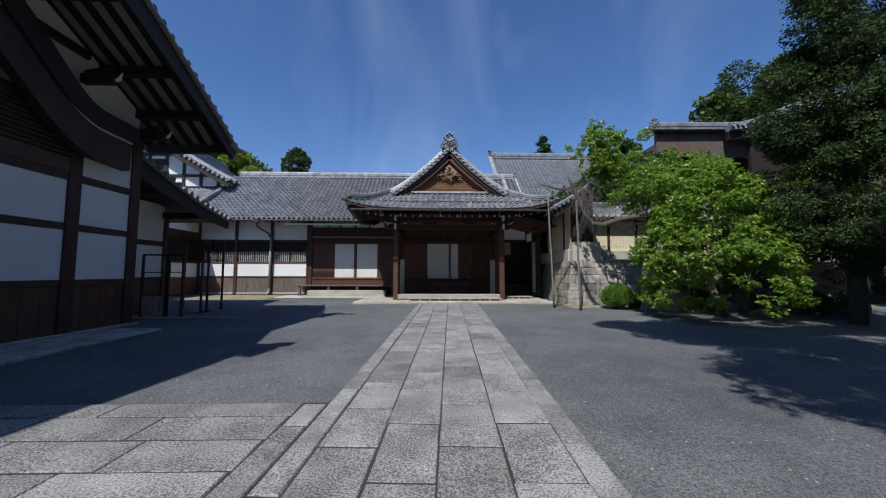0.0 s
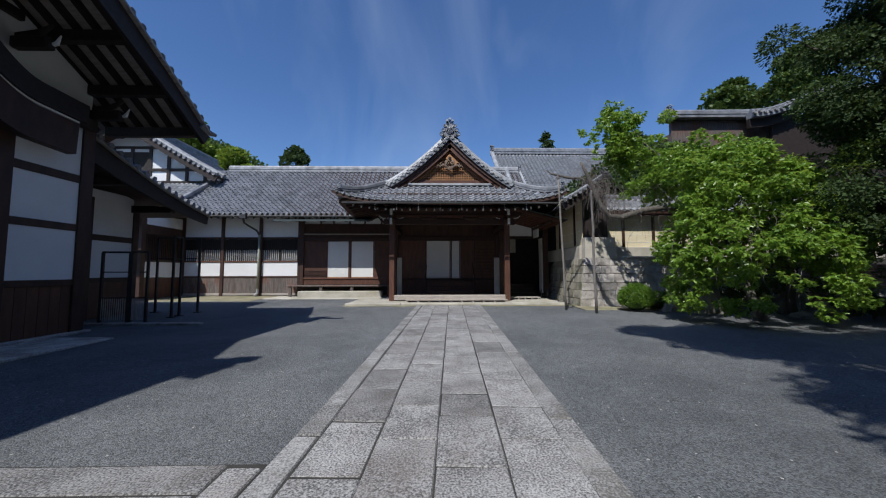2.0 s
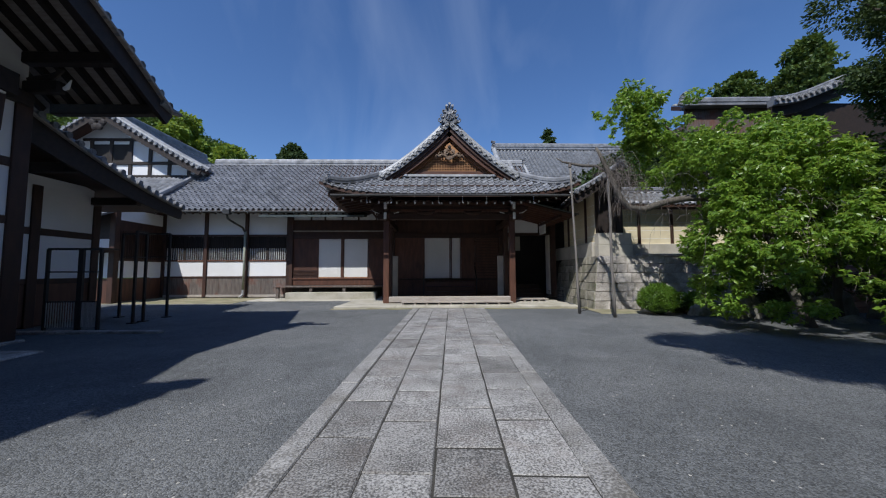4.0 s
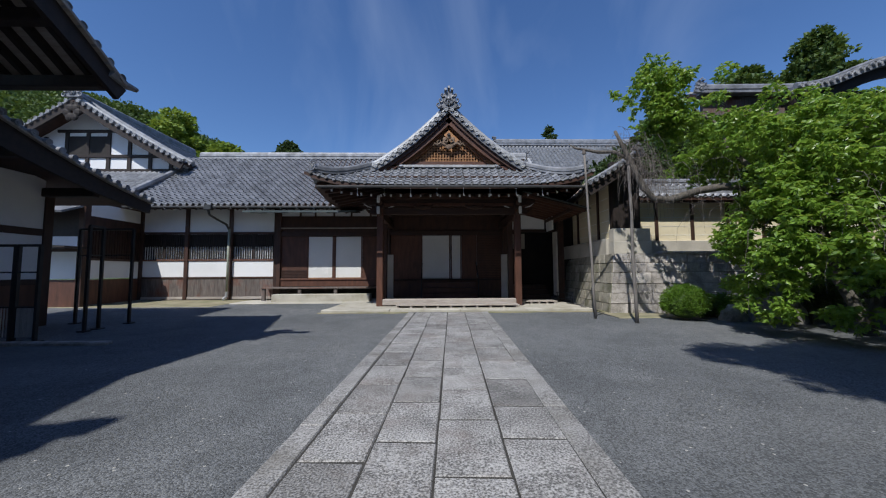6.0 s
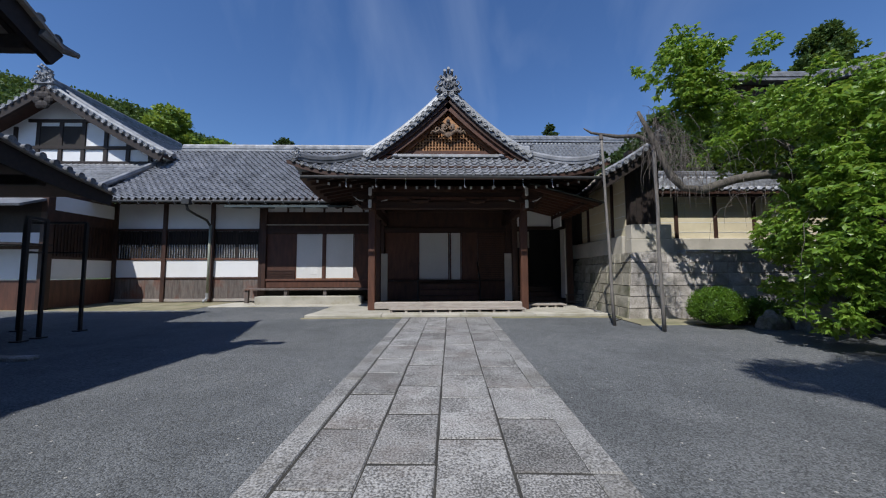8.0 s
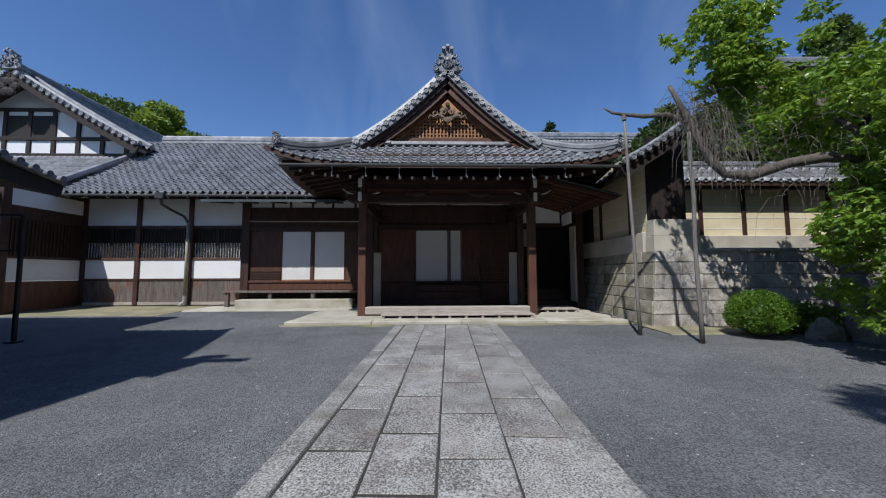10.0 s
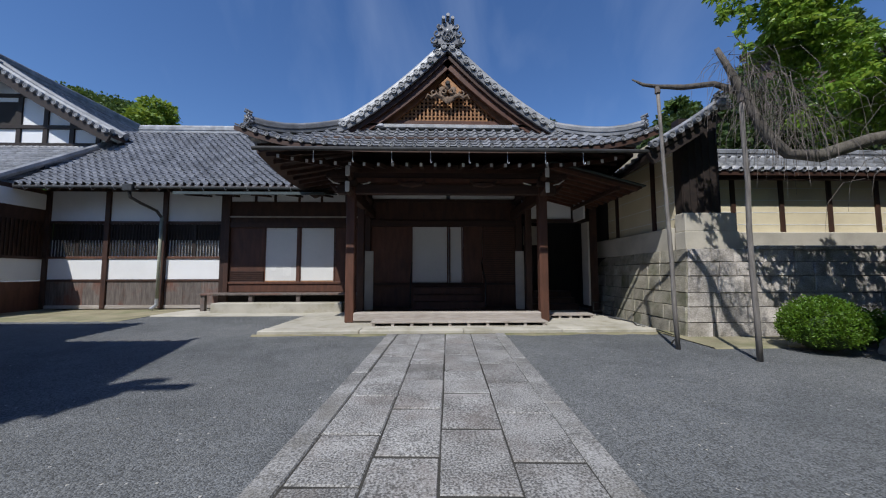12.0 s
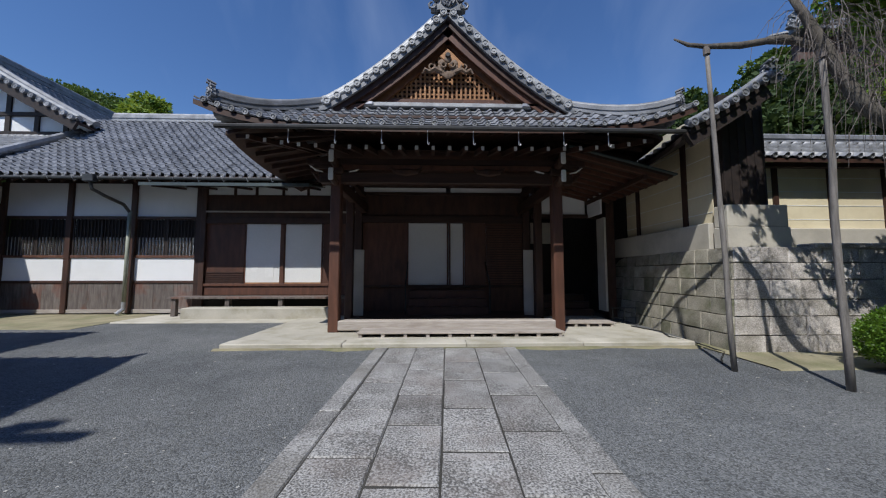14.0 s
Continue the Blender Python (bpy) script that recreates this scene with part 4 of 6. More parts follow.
lat_z0 = 5.50
for k in range(-17, 18):
    x = XC + k * 0.105
    zt = gable_top(x, 0.40)
    if zt > lat_z0 + 0.06:
        part("lattice_bar", block(x - 0.022, x + 0.022, GF, GF + 0.04, lat_z0, zt), TIMBER_GOLD, porch)
for k in range(11):
    z = lat_z0 + 0.05 + k * 0.105
    half = max([abs(d) / 100 for d in range(0, 240) if verge_z(d / 100) - 0.28 > z] or [0])
    if half > 0.12:
        part("lattice_bar", block(XC - half, XC + half, GF + 0.04, GF + 0.07, z - 0.018, z + 0.018), TIMBER_GOLD, porch)
for sx in (-1, 1):
    # rafter takes the golden tone in place of sun near the apex
    part("gable_rafter", sweep(bmesh.new(), [(XC + sx * 1.7 * k / 14, GF - 0.03, verge_z(1.7 * k / 14) - 0.46) for k in range(15)], 0.10, 0.22), TIMBER_SUNLIT, porch, "inner rafter of the gable, coloured golden-brown as if sunlit")
part("gable_sill", block(XC - 2.0, XC + 2.0, GF - 0.05, GF + 0.12, 5.34, 5.50, 0.012), TIMBER_RED, porch)
part("gable_apron", block(XC - 2.1, XC + 2.1, GF - 0.20, GF + 0.05, 5.24, 5.335, 0.01), TILE_LIGHT, porch)
for sx in (-1, 1):
    part("gable_flashing", block(XC + sx * 1.92 - 0.24, XC + sx * 1.92 + 0.24, GF - 0.24, GF - 0.205, 5.26, 5.33, 0.008), HOOK, porch)
# pendant carving
b = bmesh.new()
for ang, r in ((90, 0.09), (30, 0.085), (150, 0.085), (-30, 0.10), (210, 0.10), (-90, 0.10), (0, 0.07), (180, 0.07), (-60, 0.07), (240, 0.07)):
    bmesh.ops.create_uvsphere(b, u_segments=10, v_segments=6, radius=r, matrix=Matrix.Translation((0.17 * math.cos(radians(ang)), 0, 0.19 * math.sin(radians(ang)))) @ Matrix.Diagonal((1, 0.35, 1, 1)))
for sx in (-1, 1):
    tube(b, [(sx * 0.15, 0, -0.12), (sx * 0.30, 0, -0.05), (sx * 0.42, 0, -0.12), (sx * 0.52, 0, -0.06), (sx * 0.58, 0, -0.16)], [0.05, 0.06, 0.045, 0.04, 0.015], 7)
    tube(b, [(sx * (0.36 + 0.07 * math.sin(a)), -0.03, -0.02 + 0.07 * math.cos(a)) for a in [k * 0.8 for k in range(8)]], 0.022, 6)
    tube(b, [(sx * (0.10 + 0.06 * math.sin(a)), -0.05, 0.02 + 0.06 * math.cos(a)) for a in [k * 0.8 for k in range(8)]], 0.022, 6)
ob = part("pendant_carving", b, CARVED, porch, "carved wooden gable pendant with scrolls")
ob.matrix_basis = Matrix.Translation((XC, GF - 0.16, 6.20))
b = block(-0.28, 0.28, -0.04, 0.04, 0.0, 0.28, 0.02)
ob = part("pendant_plate", b, TIMBER_GOLD, porch)
ob.matrix_basis = Matrix.Translation((XC, GF - 0.12, 6.26)) @ Matrix.Rotation(radians(45), 4, "Y")
b = bmesh.new()
bmesh.ops.create_cone(b, cap_ends=True, segments=6, radius1=0.07, radius2=0.05, depth=0.07, matrix=Matrix.Translation((XC, GF - 0.20, 6.46)) @ Matrix.Rotation(radians(90), 4, "X"))
part("pendant_boss", b, IRON, porch)

# under the eaves: rafters with white ends, gutter with hooks, brackets
for k in range(-12, 13):
    x = XC + k * 0.335
    z = EZ + lift(x - XC)
    part("rafter", beam(bmesh.new(), (x, EY + 0.42, z - 0.30), (x, PY + 0.5, z + 0.10), 0.075, 0.10), TIMBER, porch)
    part("rafter_end", block(x - 0.03, x + 0.03, EY + 0.395, EY + 0.408, z - 0.345, z - 0.265), WHITE, porch, "white-painted rafter end")
    part("upper_rafter", beam(bmesh.new(), (x, EY + 0.10, z - 0.02), (x, PY, z + 0.42), 0.06, 0.08), TIMBER, porch)
gp = [(XC - 4.35, EY - 0.10, EZ - 0.12), (XC, EY - 0.10, EZ - 0.11), (XC + 4.6, EY - 0.10, EZ - 0.12)]
part("gutter", tube(bmesh.new(), gp, 0.045, 8), GUTTER, porch)
for k in range(8):
    x = XC - 3.05 + k * 0.87
    z = EZ - 0.02
    part("gutter_hook", tube(bmesh.new(), [(x, EY + 0.0, z - 0.02), (x, EY - 0.02, z - 0.37), (x + 0.02, EY - 0.04, z - 0.39), (x + 0.035, EY - 0.04, z - 0.35)], 0.008, 5), HOOK, porch)
for sx in (-1, 1):
    for k in range(11):
        y = 15.75 + k * 0.42
        part("side_rafter", beam(bmesh.new(), (XC + sx * (A - 0.22), y, EZ - 0.06 + 0.3 * max(0.0, 1 - (y - EY) / 3.0) ** 2), (XC + sx * 2.4, y + (0.35 if k < 2 else 0.0), EZ + 0.34), 0.075, 0.10), TIMBER, porch)
part("eave_board", block(XC - 3.4, XC + 3.4, EY + 0.02, EY + 0.06, EZ - 0.10, EZ - 0.03), TIMBER_H, porch)
for sx in (-1, 1):
    px = XC + sx * 2.53
    br = new("bracket_set")
    br.parent = porch
    part("block", block(px - 0.17, px + 0.17, PY - 0.17, PY + 0.17, 3.75, 3.92, 0.03), TIMBER, br)
    part("arm", block(px - 0.55, px + 0.55, PY - 0.08, PY + 0.08, 3.90, 4.02, 0.03), TIMBER, br)
    for dx in (-0.45, 0, 0.45):
        part("small_block", block(px + dx - 0.10, px + dx + 0.10, PY - 0.10, PY + 0.10, 4.02, 4.12, 0.02), TIMBER, br)
    for z in (3.55, 3.95):
        b = bmesh.new()
        tube(b, [(px, PY - 0.1, z), (px, PY - 0.32, z + 0.03), (px, PY - 0.46, z + 0.12), (px, PY - 0.50, z + 0.20)], [0.085, 0.085, 0.07, 0.03], 8)
        part("nosing", b, TIMBER, br)
        part("nosing_face", block(px - 0.055, px + 0.055, PY - 0.53, PY - 0.49, z - 0.05, z + 0.22, 0.02), WHITE, br, "white-painted beam nosing")
    for s2 in (-1, 1):
        b = bmesh.new()
        tube(b, [(px + s2 * 0.15, PY - 0.02, 3.60), (px + s2 * 0.42, PY - 0.02, 3.66), (px + s2 * 0.58, PY - 0.02, 3.82)], [0.07, 0.06, 0.02], 7)
        part("scroll", b, TIMBER, br)
        b = bmesh.new()
        tube(b, [(px + s2 * 0.30, PY - 0.10, 3.80), (px + s2 * 0.46, PY - 0.10, 3.84), (px + s2 * 0.60, PY - 0.10, 3.94)], [0.012, 0.022, 0.008], 6)
        part("scroll_edge", b, WHITE, br)
for dx in (-0.95, 0.95):
    b = bmesh.new()
    tube(b, [(XC + dx - 0.42, PY - 0.08, 3.96), (XC + dx - 0.25, PY - 0.08, 3.82), (XC + dx, PY - 0.08, 3.80), (XC + dx + 0.25, PY - 0.08, 3.82), (XC + dx + 0.42, PY - 0.08, 3.96)], [0.03, 0.07, 0.10, 0.07, 0.03], 7)
    part("frog_leg_strut", b, TIMBER, porch)
part("porch_back_roof", block(XC - 2.4, XC + 2.4, 20.3, 20.5, 4.4, 6.3), TIMBER, porch)

# ---- great kitchen hall on the west side: gable towards the court ----
WX = -8.41
kuri = thing("kitchen_hall", "tall dark timber and white plaster hall with a deep tiled gable", "building")


def panel_x(y0, y1, z0, z1, mat=PLASTER, name="plaster_panel", x=WX, label=""):
    part(name, block(x - 0.06, x - 0.01, y0, y1, z0, z1), mat, kuri, label)


posts_y = [-3.6, -1.2, 1.2, 3.6, 6.0, 8.38, 9.95]
for y in posts_y:
    part("post", block(WX - 0.16, WX + 0.03, y - 0.15, y + 0.15, 0.0, 5.2, 0.012), TIMBER, kuri)
for a, b in zip(posts_y, posts_y[1:]):
    a, b = a + 0.15, b - 0.15
    panel_x(a, b, 1.30, 2.42)
    panel_x(a, b, 2.58, 3.56)
    if b > 8.5:
        panel_x(a, b, 3.74, 4.9)
    else:
        part("lintel", block(WX - 0.10, WX + 0.03, a, b, 3.74, 4.08, 0.01), TIMBER_RED, kuri)
        # near-black backing stands for the shade between the louvres
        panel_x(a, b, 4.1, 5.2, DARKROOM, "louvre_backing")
        for k in range(9):
            part("louvre", beam(bmesh.new(), (WX + 0.0, a, 4.16 + k * 0.1), (WX + 0.0, b, 4.16 + k * 0.1), 0.09, 0.025, (0.6, 0, 1)), TIMBER_RED, kuri)
    for z0, z1 in ((1.16, 1.30), (2.42, 2.58), (3.56, 3.74)):
        part("rail", block(WX - 0.10, WX + 0.015, a, b, z0, z1, 0.008), TIMBER, kuri)
    n = 6
    for k in range(n):
        w = (b - a) / n
        part("dado_board", block(WX - 0.06, WX - 0.02, a + k * w + 0.004, a + (k + 1) * w - 0.004, 0.1, 1.16), TIMBER_RED, kuri)
part("base_stone", block(WX - 0.3, WX + 0.12, -4.0, 10.2, -0.1, 0.1, 0.02), STONE, kuri)
part("end_wall", block(-14, WX - 0.16, 9.9, 10.05, 0.0, 5.2), PLASTER, kuri)
part("body_core", block(-14, WX - 0.2, -4, 9.9, 0.0, 5.2), DARKROOM, kuri)

KY, KZ = 6.3, 8.25       # ridge
RK = 5.00                # half span


def rake_z(s):
    return KZ - 0.52 * s - 0.0062 * s * s * 1.0 - (0.06 * max(0, s - 3.9))


X_FRONT = -6.5
for sy in (-1, 1):
    def kslope(u, v, s=sy):
        d = RK * (1 - v)
        return (u, KY + s * d, rake_z(d))

    tile_field("roof_tiles", kslope, (-14.0, X_FRONT), 14, TILE, kuri, round_wave, 0.285, "grey tiles of the hall roof", per=6)
    slab_deck("roof_boarding", kslope, (-14.0, X_FRONT - 0.02), (0, 1), 0.05, TIMBER_GREY, kuri, nu=3, nv=10, label="pale boards under the eaves")
    # rafters run down the slope under the boards
    for k in range(12):
        x = X_FRONT - 0.40 - k * 0.42
        if x < -9.8:
            break
        b = sweep(bmesh.new(), [(x, KY + sy * (0.1 + (RK - 0.25) * i / 6), rake_z(0.1 + (RK - 0.25) * i / 6) - 0.14) for i in range(7)], 0.10, 0.14)
        part("rafter", b, TIMBER_BLACK, kuri)
    # bargeboard and verge
    b = sweep(bmesh.new(), [(X_FRONT - 0.06, KY + sy * RK * i / 12, rake_z(RK * i / 12) - 0.36 + 0.011 * i) for i in range(13)], 0.10, [0.60 - 0.023 * i for i in range(13)])
    c = sweep(bmesh.new(), [(X_FRONT + 0.03, KY + sy * RK * i / 12, rake_z(RK * i / 12) - 0.02) for i in range(13)], 0.12, 0.05)
    part("bargeboard", b, TIMBER_BLACK, kuri)
    part("verge_trim", c, TIMBER_GREY, kuri)
    part("verge_roll", tube(bmesh.new(), [(X_FRONT - 0.12, KY + sy * RK * i / 12, rake_z(RK * i / 12) + 0.04) for i in range(13)], 0.09, 8), TILE, kuri)
    for i in range(18):
        d = 0.2 + i * (RK - 0.3) / 17
        piece("verge_tile_end", CAP_DARK, kuri, Matrix.Translation((X_FRONT + 0.08, KY + sy * d, rake_z(d) + 0.03)) @ Matrix.Rotation(radians(90), 4, "Z"))
    part("corner_tile", tube(bmesh.new(), [(X_FRONT - 0.02, KY + sy * (RK - 0.3), rake_z(RK) + 0.10), (X_FRONT - 0.02, KY + sy * (RK + 0.05), rake_z(RK) + 0.02), (X_FRONT + 0.04, KY + sy * (RK + 0.28), rake_z(RK) + 0.03)], [0.10, 0.09, 0.05], 8), TILE, kuri)
    # outrigger purlins with carved ends
    for d, col in ((1.1, TIMBER_BLACK), (2.6, TIMBER_BLACK), (3.7, TIMBER_BLACK), (4.7, TIMBER_BLACK)):
        part("purlin", block(-9.0, X_FRONT - 0.14, KY + sy * d - 0.10, KY + sy * d + 0.10, rake_z(d) - 0.45, rake_z(d) - 0.21, 0.02), TIMBER_BLACK, kuri)
    for d in (2.08, 3.65):
        z = 5.15 if d > 3 else 5.9
        part("bracket_arm", block(WX, WX + 0.75, KY + sy * d - 0.09, KY + sy * d + 0.09, z, z + 0.24, 0.03), TIMBER_BLACK, kuri)
        b = bmesh.new()
        tube(b, [(WX + 0.1, KY + sy * d, z + 0.25), (WX + 0.5, KY + sy * d, z + 0.34), (WX + 0.75, KY + sy * d, z + 0.5)], [0.09, 0.07, 0.03], 7)
        part("scroll", b, TIMBER_BLACK, kuri)
        b = bmesh.new()
        tube(b, [(WX + 0.55, KY + sy * d + 0.02, z + 0.04), (WX + 0.80, KY + sy * d + 0.04, z + 0.14), (WX + 0.90, KY + sy * d + 0.02, z + 0.30)], [0.03, 0.045, 0.012], 6)
        part("scroll_edge", b, WHITE, kuri, "white-edged carved beam end")
# gable wall above the lintels
gb = bmesh.new()
gpts = [(WX - 0.08, KY + RK * 0.75 * k / 12, rake_z(abs(RK * 0.75 * k / 12)) - 0.25) for k in range(-12, 13)]
vs = [gb.verts.new(p) for p in gpts] + [gb.verts.new((WX - 0.08, KY + RK * 0.75, 5.0)), gb.verts.new((WX - 0.08, KY - RK * 0.75, 5.0))]
gb.faces.new(vs)
ex = bmesh.ops.extrude_face_region(gb, geom=gb.faces[:])
bmesh.ops.translate(gb, vec=(-0.1, 0, 0), verts=[v for v in ex["geom"] if isinstance(v, bmesh.types.BMVert)])
part("gable_plaster", gb, PLASTER, kuri)
part("gable_tie_beam", block(WX - 0.1, WX + 0.1, KY - 4.2, KY + 3.75, 4.88, 5.16, 0.02), TIMBER_BLACK, kuri)
part("gable_tie_beam", block(WX - 0.06, WX + 0.06, KY - 2.2, KY + 2.2, 6.55, 6.75, 0.02), TIMBER_BLACK, kuri)


def ogee(s):
    """Curved gable of the entrance: a raised middle sweeping down to flat ends."""
    k = min(abs(s) / 3.4, 1.0)
    return 4.80 + 1.62 * (0.5 + 0.5 * math.cos(math.pi * min(k * 1.30, 1.0))) + 0.16 * (1 - k)


for nm, dz, w, h, mat in (("curved_bargeboard", -0.36, 0.22, 0.70, TIMBER), ("curved_white_edge", 0.02, 0.05, 0.035, WHITE)):
    xx = WX + 0.28 + (0.10 if mat is WHITE else 0)
    b = sweep(bmesh.new(), [(xx, 5.93 + 3.4 * k / 24, ogee(3.4 * k / 24) + dz) for k in range(-24, 25)], w, h)
    part(nm, b, mat, kuri)
b = sweep(bmesh.new(), [(WX + 0.15, 5.93 + 3.4 * k / 24, ogee(3.4 * k / 24) + 0.26) for k in range(-25, 26)], 0.62, 0.42)
part("curved_roof", b, TIMBER_BLACK, kuri)
ridge_run("ridge", [(-14, KY, KZ), (-10, KY, KZ), (X_FRONT - 0.1, KY, KZ)], 0.4, 0.55, TILE, kuri)
demon_tile("ridge_ornament", (X_FRONT + 0.1, KY, KZ + 0.05), 0.95, kuri, facing=radians(90))
part("ridge_roll_end", tube(bmesh.new(), [(X_FRONT - 0.6, KY, KZ + 0.55), (X_FRONT + 0.85, KY, KZ + 0.62)], 0.10, 8), TILE, kuri)

# the hall's second, higher gable further south
K2Y, K2Z, K2R = 0.9, 9.15, 4.6
for sy in (-1, 1):
    def kslope2(u, v, s=sy):
        d = K2R * (1 - v)
        return (u, K2Y + s * d, K2Z - 0.54 * d)

    tile_field("roof_tiles", kslope2, (-14.0, X_FRONT), 12, TILE, kuri, round_wave, 0.285, "grey tiles of the hall roof", per=6)
    slab_deck("roof_board", kslope2, (-14.0, X_FRONT - 0.02), (0, 1), 0.12, TIMBER, kuri, nu=3, nv=6)
ridge_run("ridge", [(-14, K2Y, K2Z), (X_FRONT - 0.1, K2Y, K2Z)], 0.4, 0.55, TILE, kuri)
demon_tile("ridge_ornament", (X_FRONT + 0.1, K2Y, K2Z + 0.05), 0.95, kuri, facing=radians(90))
part("ridge_roll_end", tube(bmesh.new(), [(X_FRONT - 0.6, K2Y, K2Z + 0.75), (X_FRONT + 0.3, K2Y, K2Z + 0.85)], 0.10, 8), TILE, kuri)
part("gable_infill", block(-14, WX - 0.3, K2Y - 3.8, K2Y + 3.8, 5.2, 7.2), PLASTER, kuri)

# low wing of the hall
lowx = -10.15
low = thing("hall_low_wing", "low lean-to wing of the hall with a tiled roof", "building")
for y in (10.3, 11.8, 13.35):
    part("post", block(lowx - 0.15, lowx + 0.03, y - 0.11, y + 0.11, 0.0, 3.7, 0.012), TIMBER, low)
for a, b2 in ((10.41, 11.69), (11.91, 13.24)):
    part("plaster_panel", block(lowx - 0.06, lowx - 0.01, a, b2, 2.6, 3.9), PLASTER, low)
    part("plaster_panel", block(lowx - 0.06, lowx - 0.01, a, b2, 1.3, 2.42), PLASTER, low)
    part("rail", block(lowx - 0.1, lowx + 0.015, a, b2, 2.42, 2.6, 0.01), TIMBER, low)
    part("rail", block(lowx - 0.1, lowx + 0.015, a, b2, 1.16, 1.3, 0.01), TIMBER, low)
    part("dado_board", block(lowx - 0.06, lowx - 0.02, a, b2, 0.1, 1.16), TIMBER_RED, low)
part("end_wall", block(-14, lowx - 0.15, 13.3, 13.4, 0, 3.6), PLASTER, low)
part("core", block(-14, lowx - 0.16, 10.1, 13.3, 0, 3.6), DARKROOM, low)
LX = -8.75


def low_surf(u, v):
    y = 14.85 - (14.85 - 10.1) * v
    return (u, y, 3.62 + 0.36 * v * 2.2 + 0.62 * v * v)


tile_field("roof_tiles", low_surf, (-14.0, LX), 12, TILE, low, round_wave, 0.285, "grey tiles of the low roof", per=6)
slab_deck("roof_boarding", low_surf, (-14.0, LX - 0.02), (0, 1), 0.06, TIMBER, low, nu=3, nv=8)
b = sweep(bmesh.new(), [(LX - 0.05, low_surf(LX, i / 10)[1], low_surf(LX, i / 10)[2] - 0.19 - 0.014 * i) for i in range(11)], 0.09, [0.28 + 0.028 * i for i in range(11)])
c = sweep(bmesh.new(), [(LX + 0.03, low_surf(LX, i / 10)[1], low_surf(LX, i / 10)[2] - 0.01) for i in range(11)], 0.10, 0.04)
part("bargeboard", b, TIMBER_BLACK, low)
part("verge_trim", c, TIMBER_GREY, low)
for i in range(17):
    p = low_surf(LX, 0.02 + i * 0.06)
    piece("verge_tile_end", CAP_DARK, low, Matrix.Translation((LX + 0.12, p[1], p[2] + 0.07)) @ Matrix.Rotation(radians(90), 4, "Z"))
part("verge_roll", tube(bmesh.new(), [Vector(low_surf(LX - 0.12, i / 10)) + Vector((0, 0, 0.1)) for i in range(11)], 0.085, 8), TILE, low)
part("purlin", block(-10.5, LX - 0.1, 13.15, 13.35, 3.45, 3.68, 0.02), TIMBER_BLACK, low)
part("purlin", block(-10.5, LX - 0.1, 11.6, 11.8, 4.0, 4.24, 0.02), TIMBER_BLACK, low)
part("plaster_gable", block(lowx - 0.05, lowx - 0.005, 10.2, 13.2, 3.7, 3.95), PLASTER, low)
step = thing("hall_plinth", "low stone kerb in front of the hall", "kerb")
part("kerb_stone", block(-8.2, -6.9, -3.0, 9.3, -0.1, 0.07, 0.02), STONE, step)

# iron racks by the low wing
def rack(x0, y0, x1, y1, h, low_bars=True):
    r = thing("iron_rack", "black iron frame stand with slim bars", "rack", group="iron racks")
    g = ground_z(y0)
    for x, y in ((x0, y0), (x1, y1)):
        part("upright", block(x - 0.028, x + 0.028, y - 0.028, y + 0.028, g, g + h), IRON, r)
        part("foot", block(x - 0.09, x + 0.09, y - 0.09, y + 0.09, g, g + 0.03), IRON, r)
    part("top_bar", beam(bmesh.new(), (x0, y0, g + h), (x1, y1, g + h), 0.06, 0.05), IRON, r)
    part("mid_bar", beam(bmesh.new(), (x0, y0, g + h * 0.72), (x1, y1, g + h * 0.72), 0.03, 0.03), IRON, r)
    if low_bars:
        part("low_bar", beam(bmesh.new(), (x0, y0, g + 0.7), (x1, y1, g + 0.7), 0.03, 0.03), IRON, r)
        n = 13
        for k in range(n):
            f = (k + 0.5) / n
            part("bar", tube(bmesh.new(), [(x0 + (x1 - x0) * f, y0 + (y1 - y0) * f, g + 0.1), (x0 + (x1 - x0) * f, y0 + (y1 - y0) * f, g + 0.7)], 0.012, 5), HOOK, r)


rack(-9.14, 11.25, -8.44, 11.3, 1.95)
rack(-8.38, 11.3, -7.95, 11.3, 1.95)
rack(-8.12, 12.43, -8.16, 12.80, 2.5, False)
rack(-8.15, 13.62, -9.60, 13.65, 2.55, False)
kerb_n = thing("forecourt_kerb", "low stone kerb in the shade before the racks", "kerb")
part("kerb_stone", block(-9.9, -6.25, 10.95, 11.15, 0.0, 0.12, 0.02), STONE, kerb_n)

# ---- gabled hall behind the wing ----
back = thing("gabled_hall", "white-plastered gabled hall with dark framing and tiled roof", "building")
HX, HY = -18.4, 22.3
HG = 5.6
HZ = 10.4


def hall_z(d):
    return HZ - 0.66 * d + 0.012 * d * d


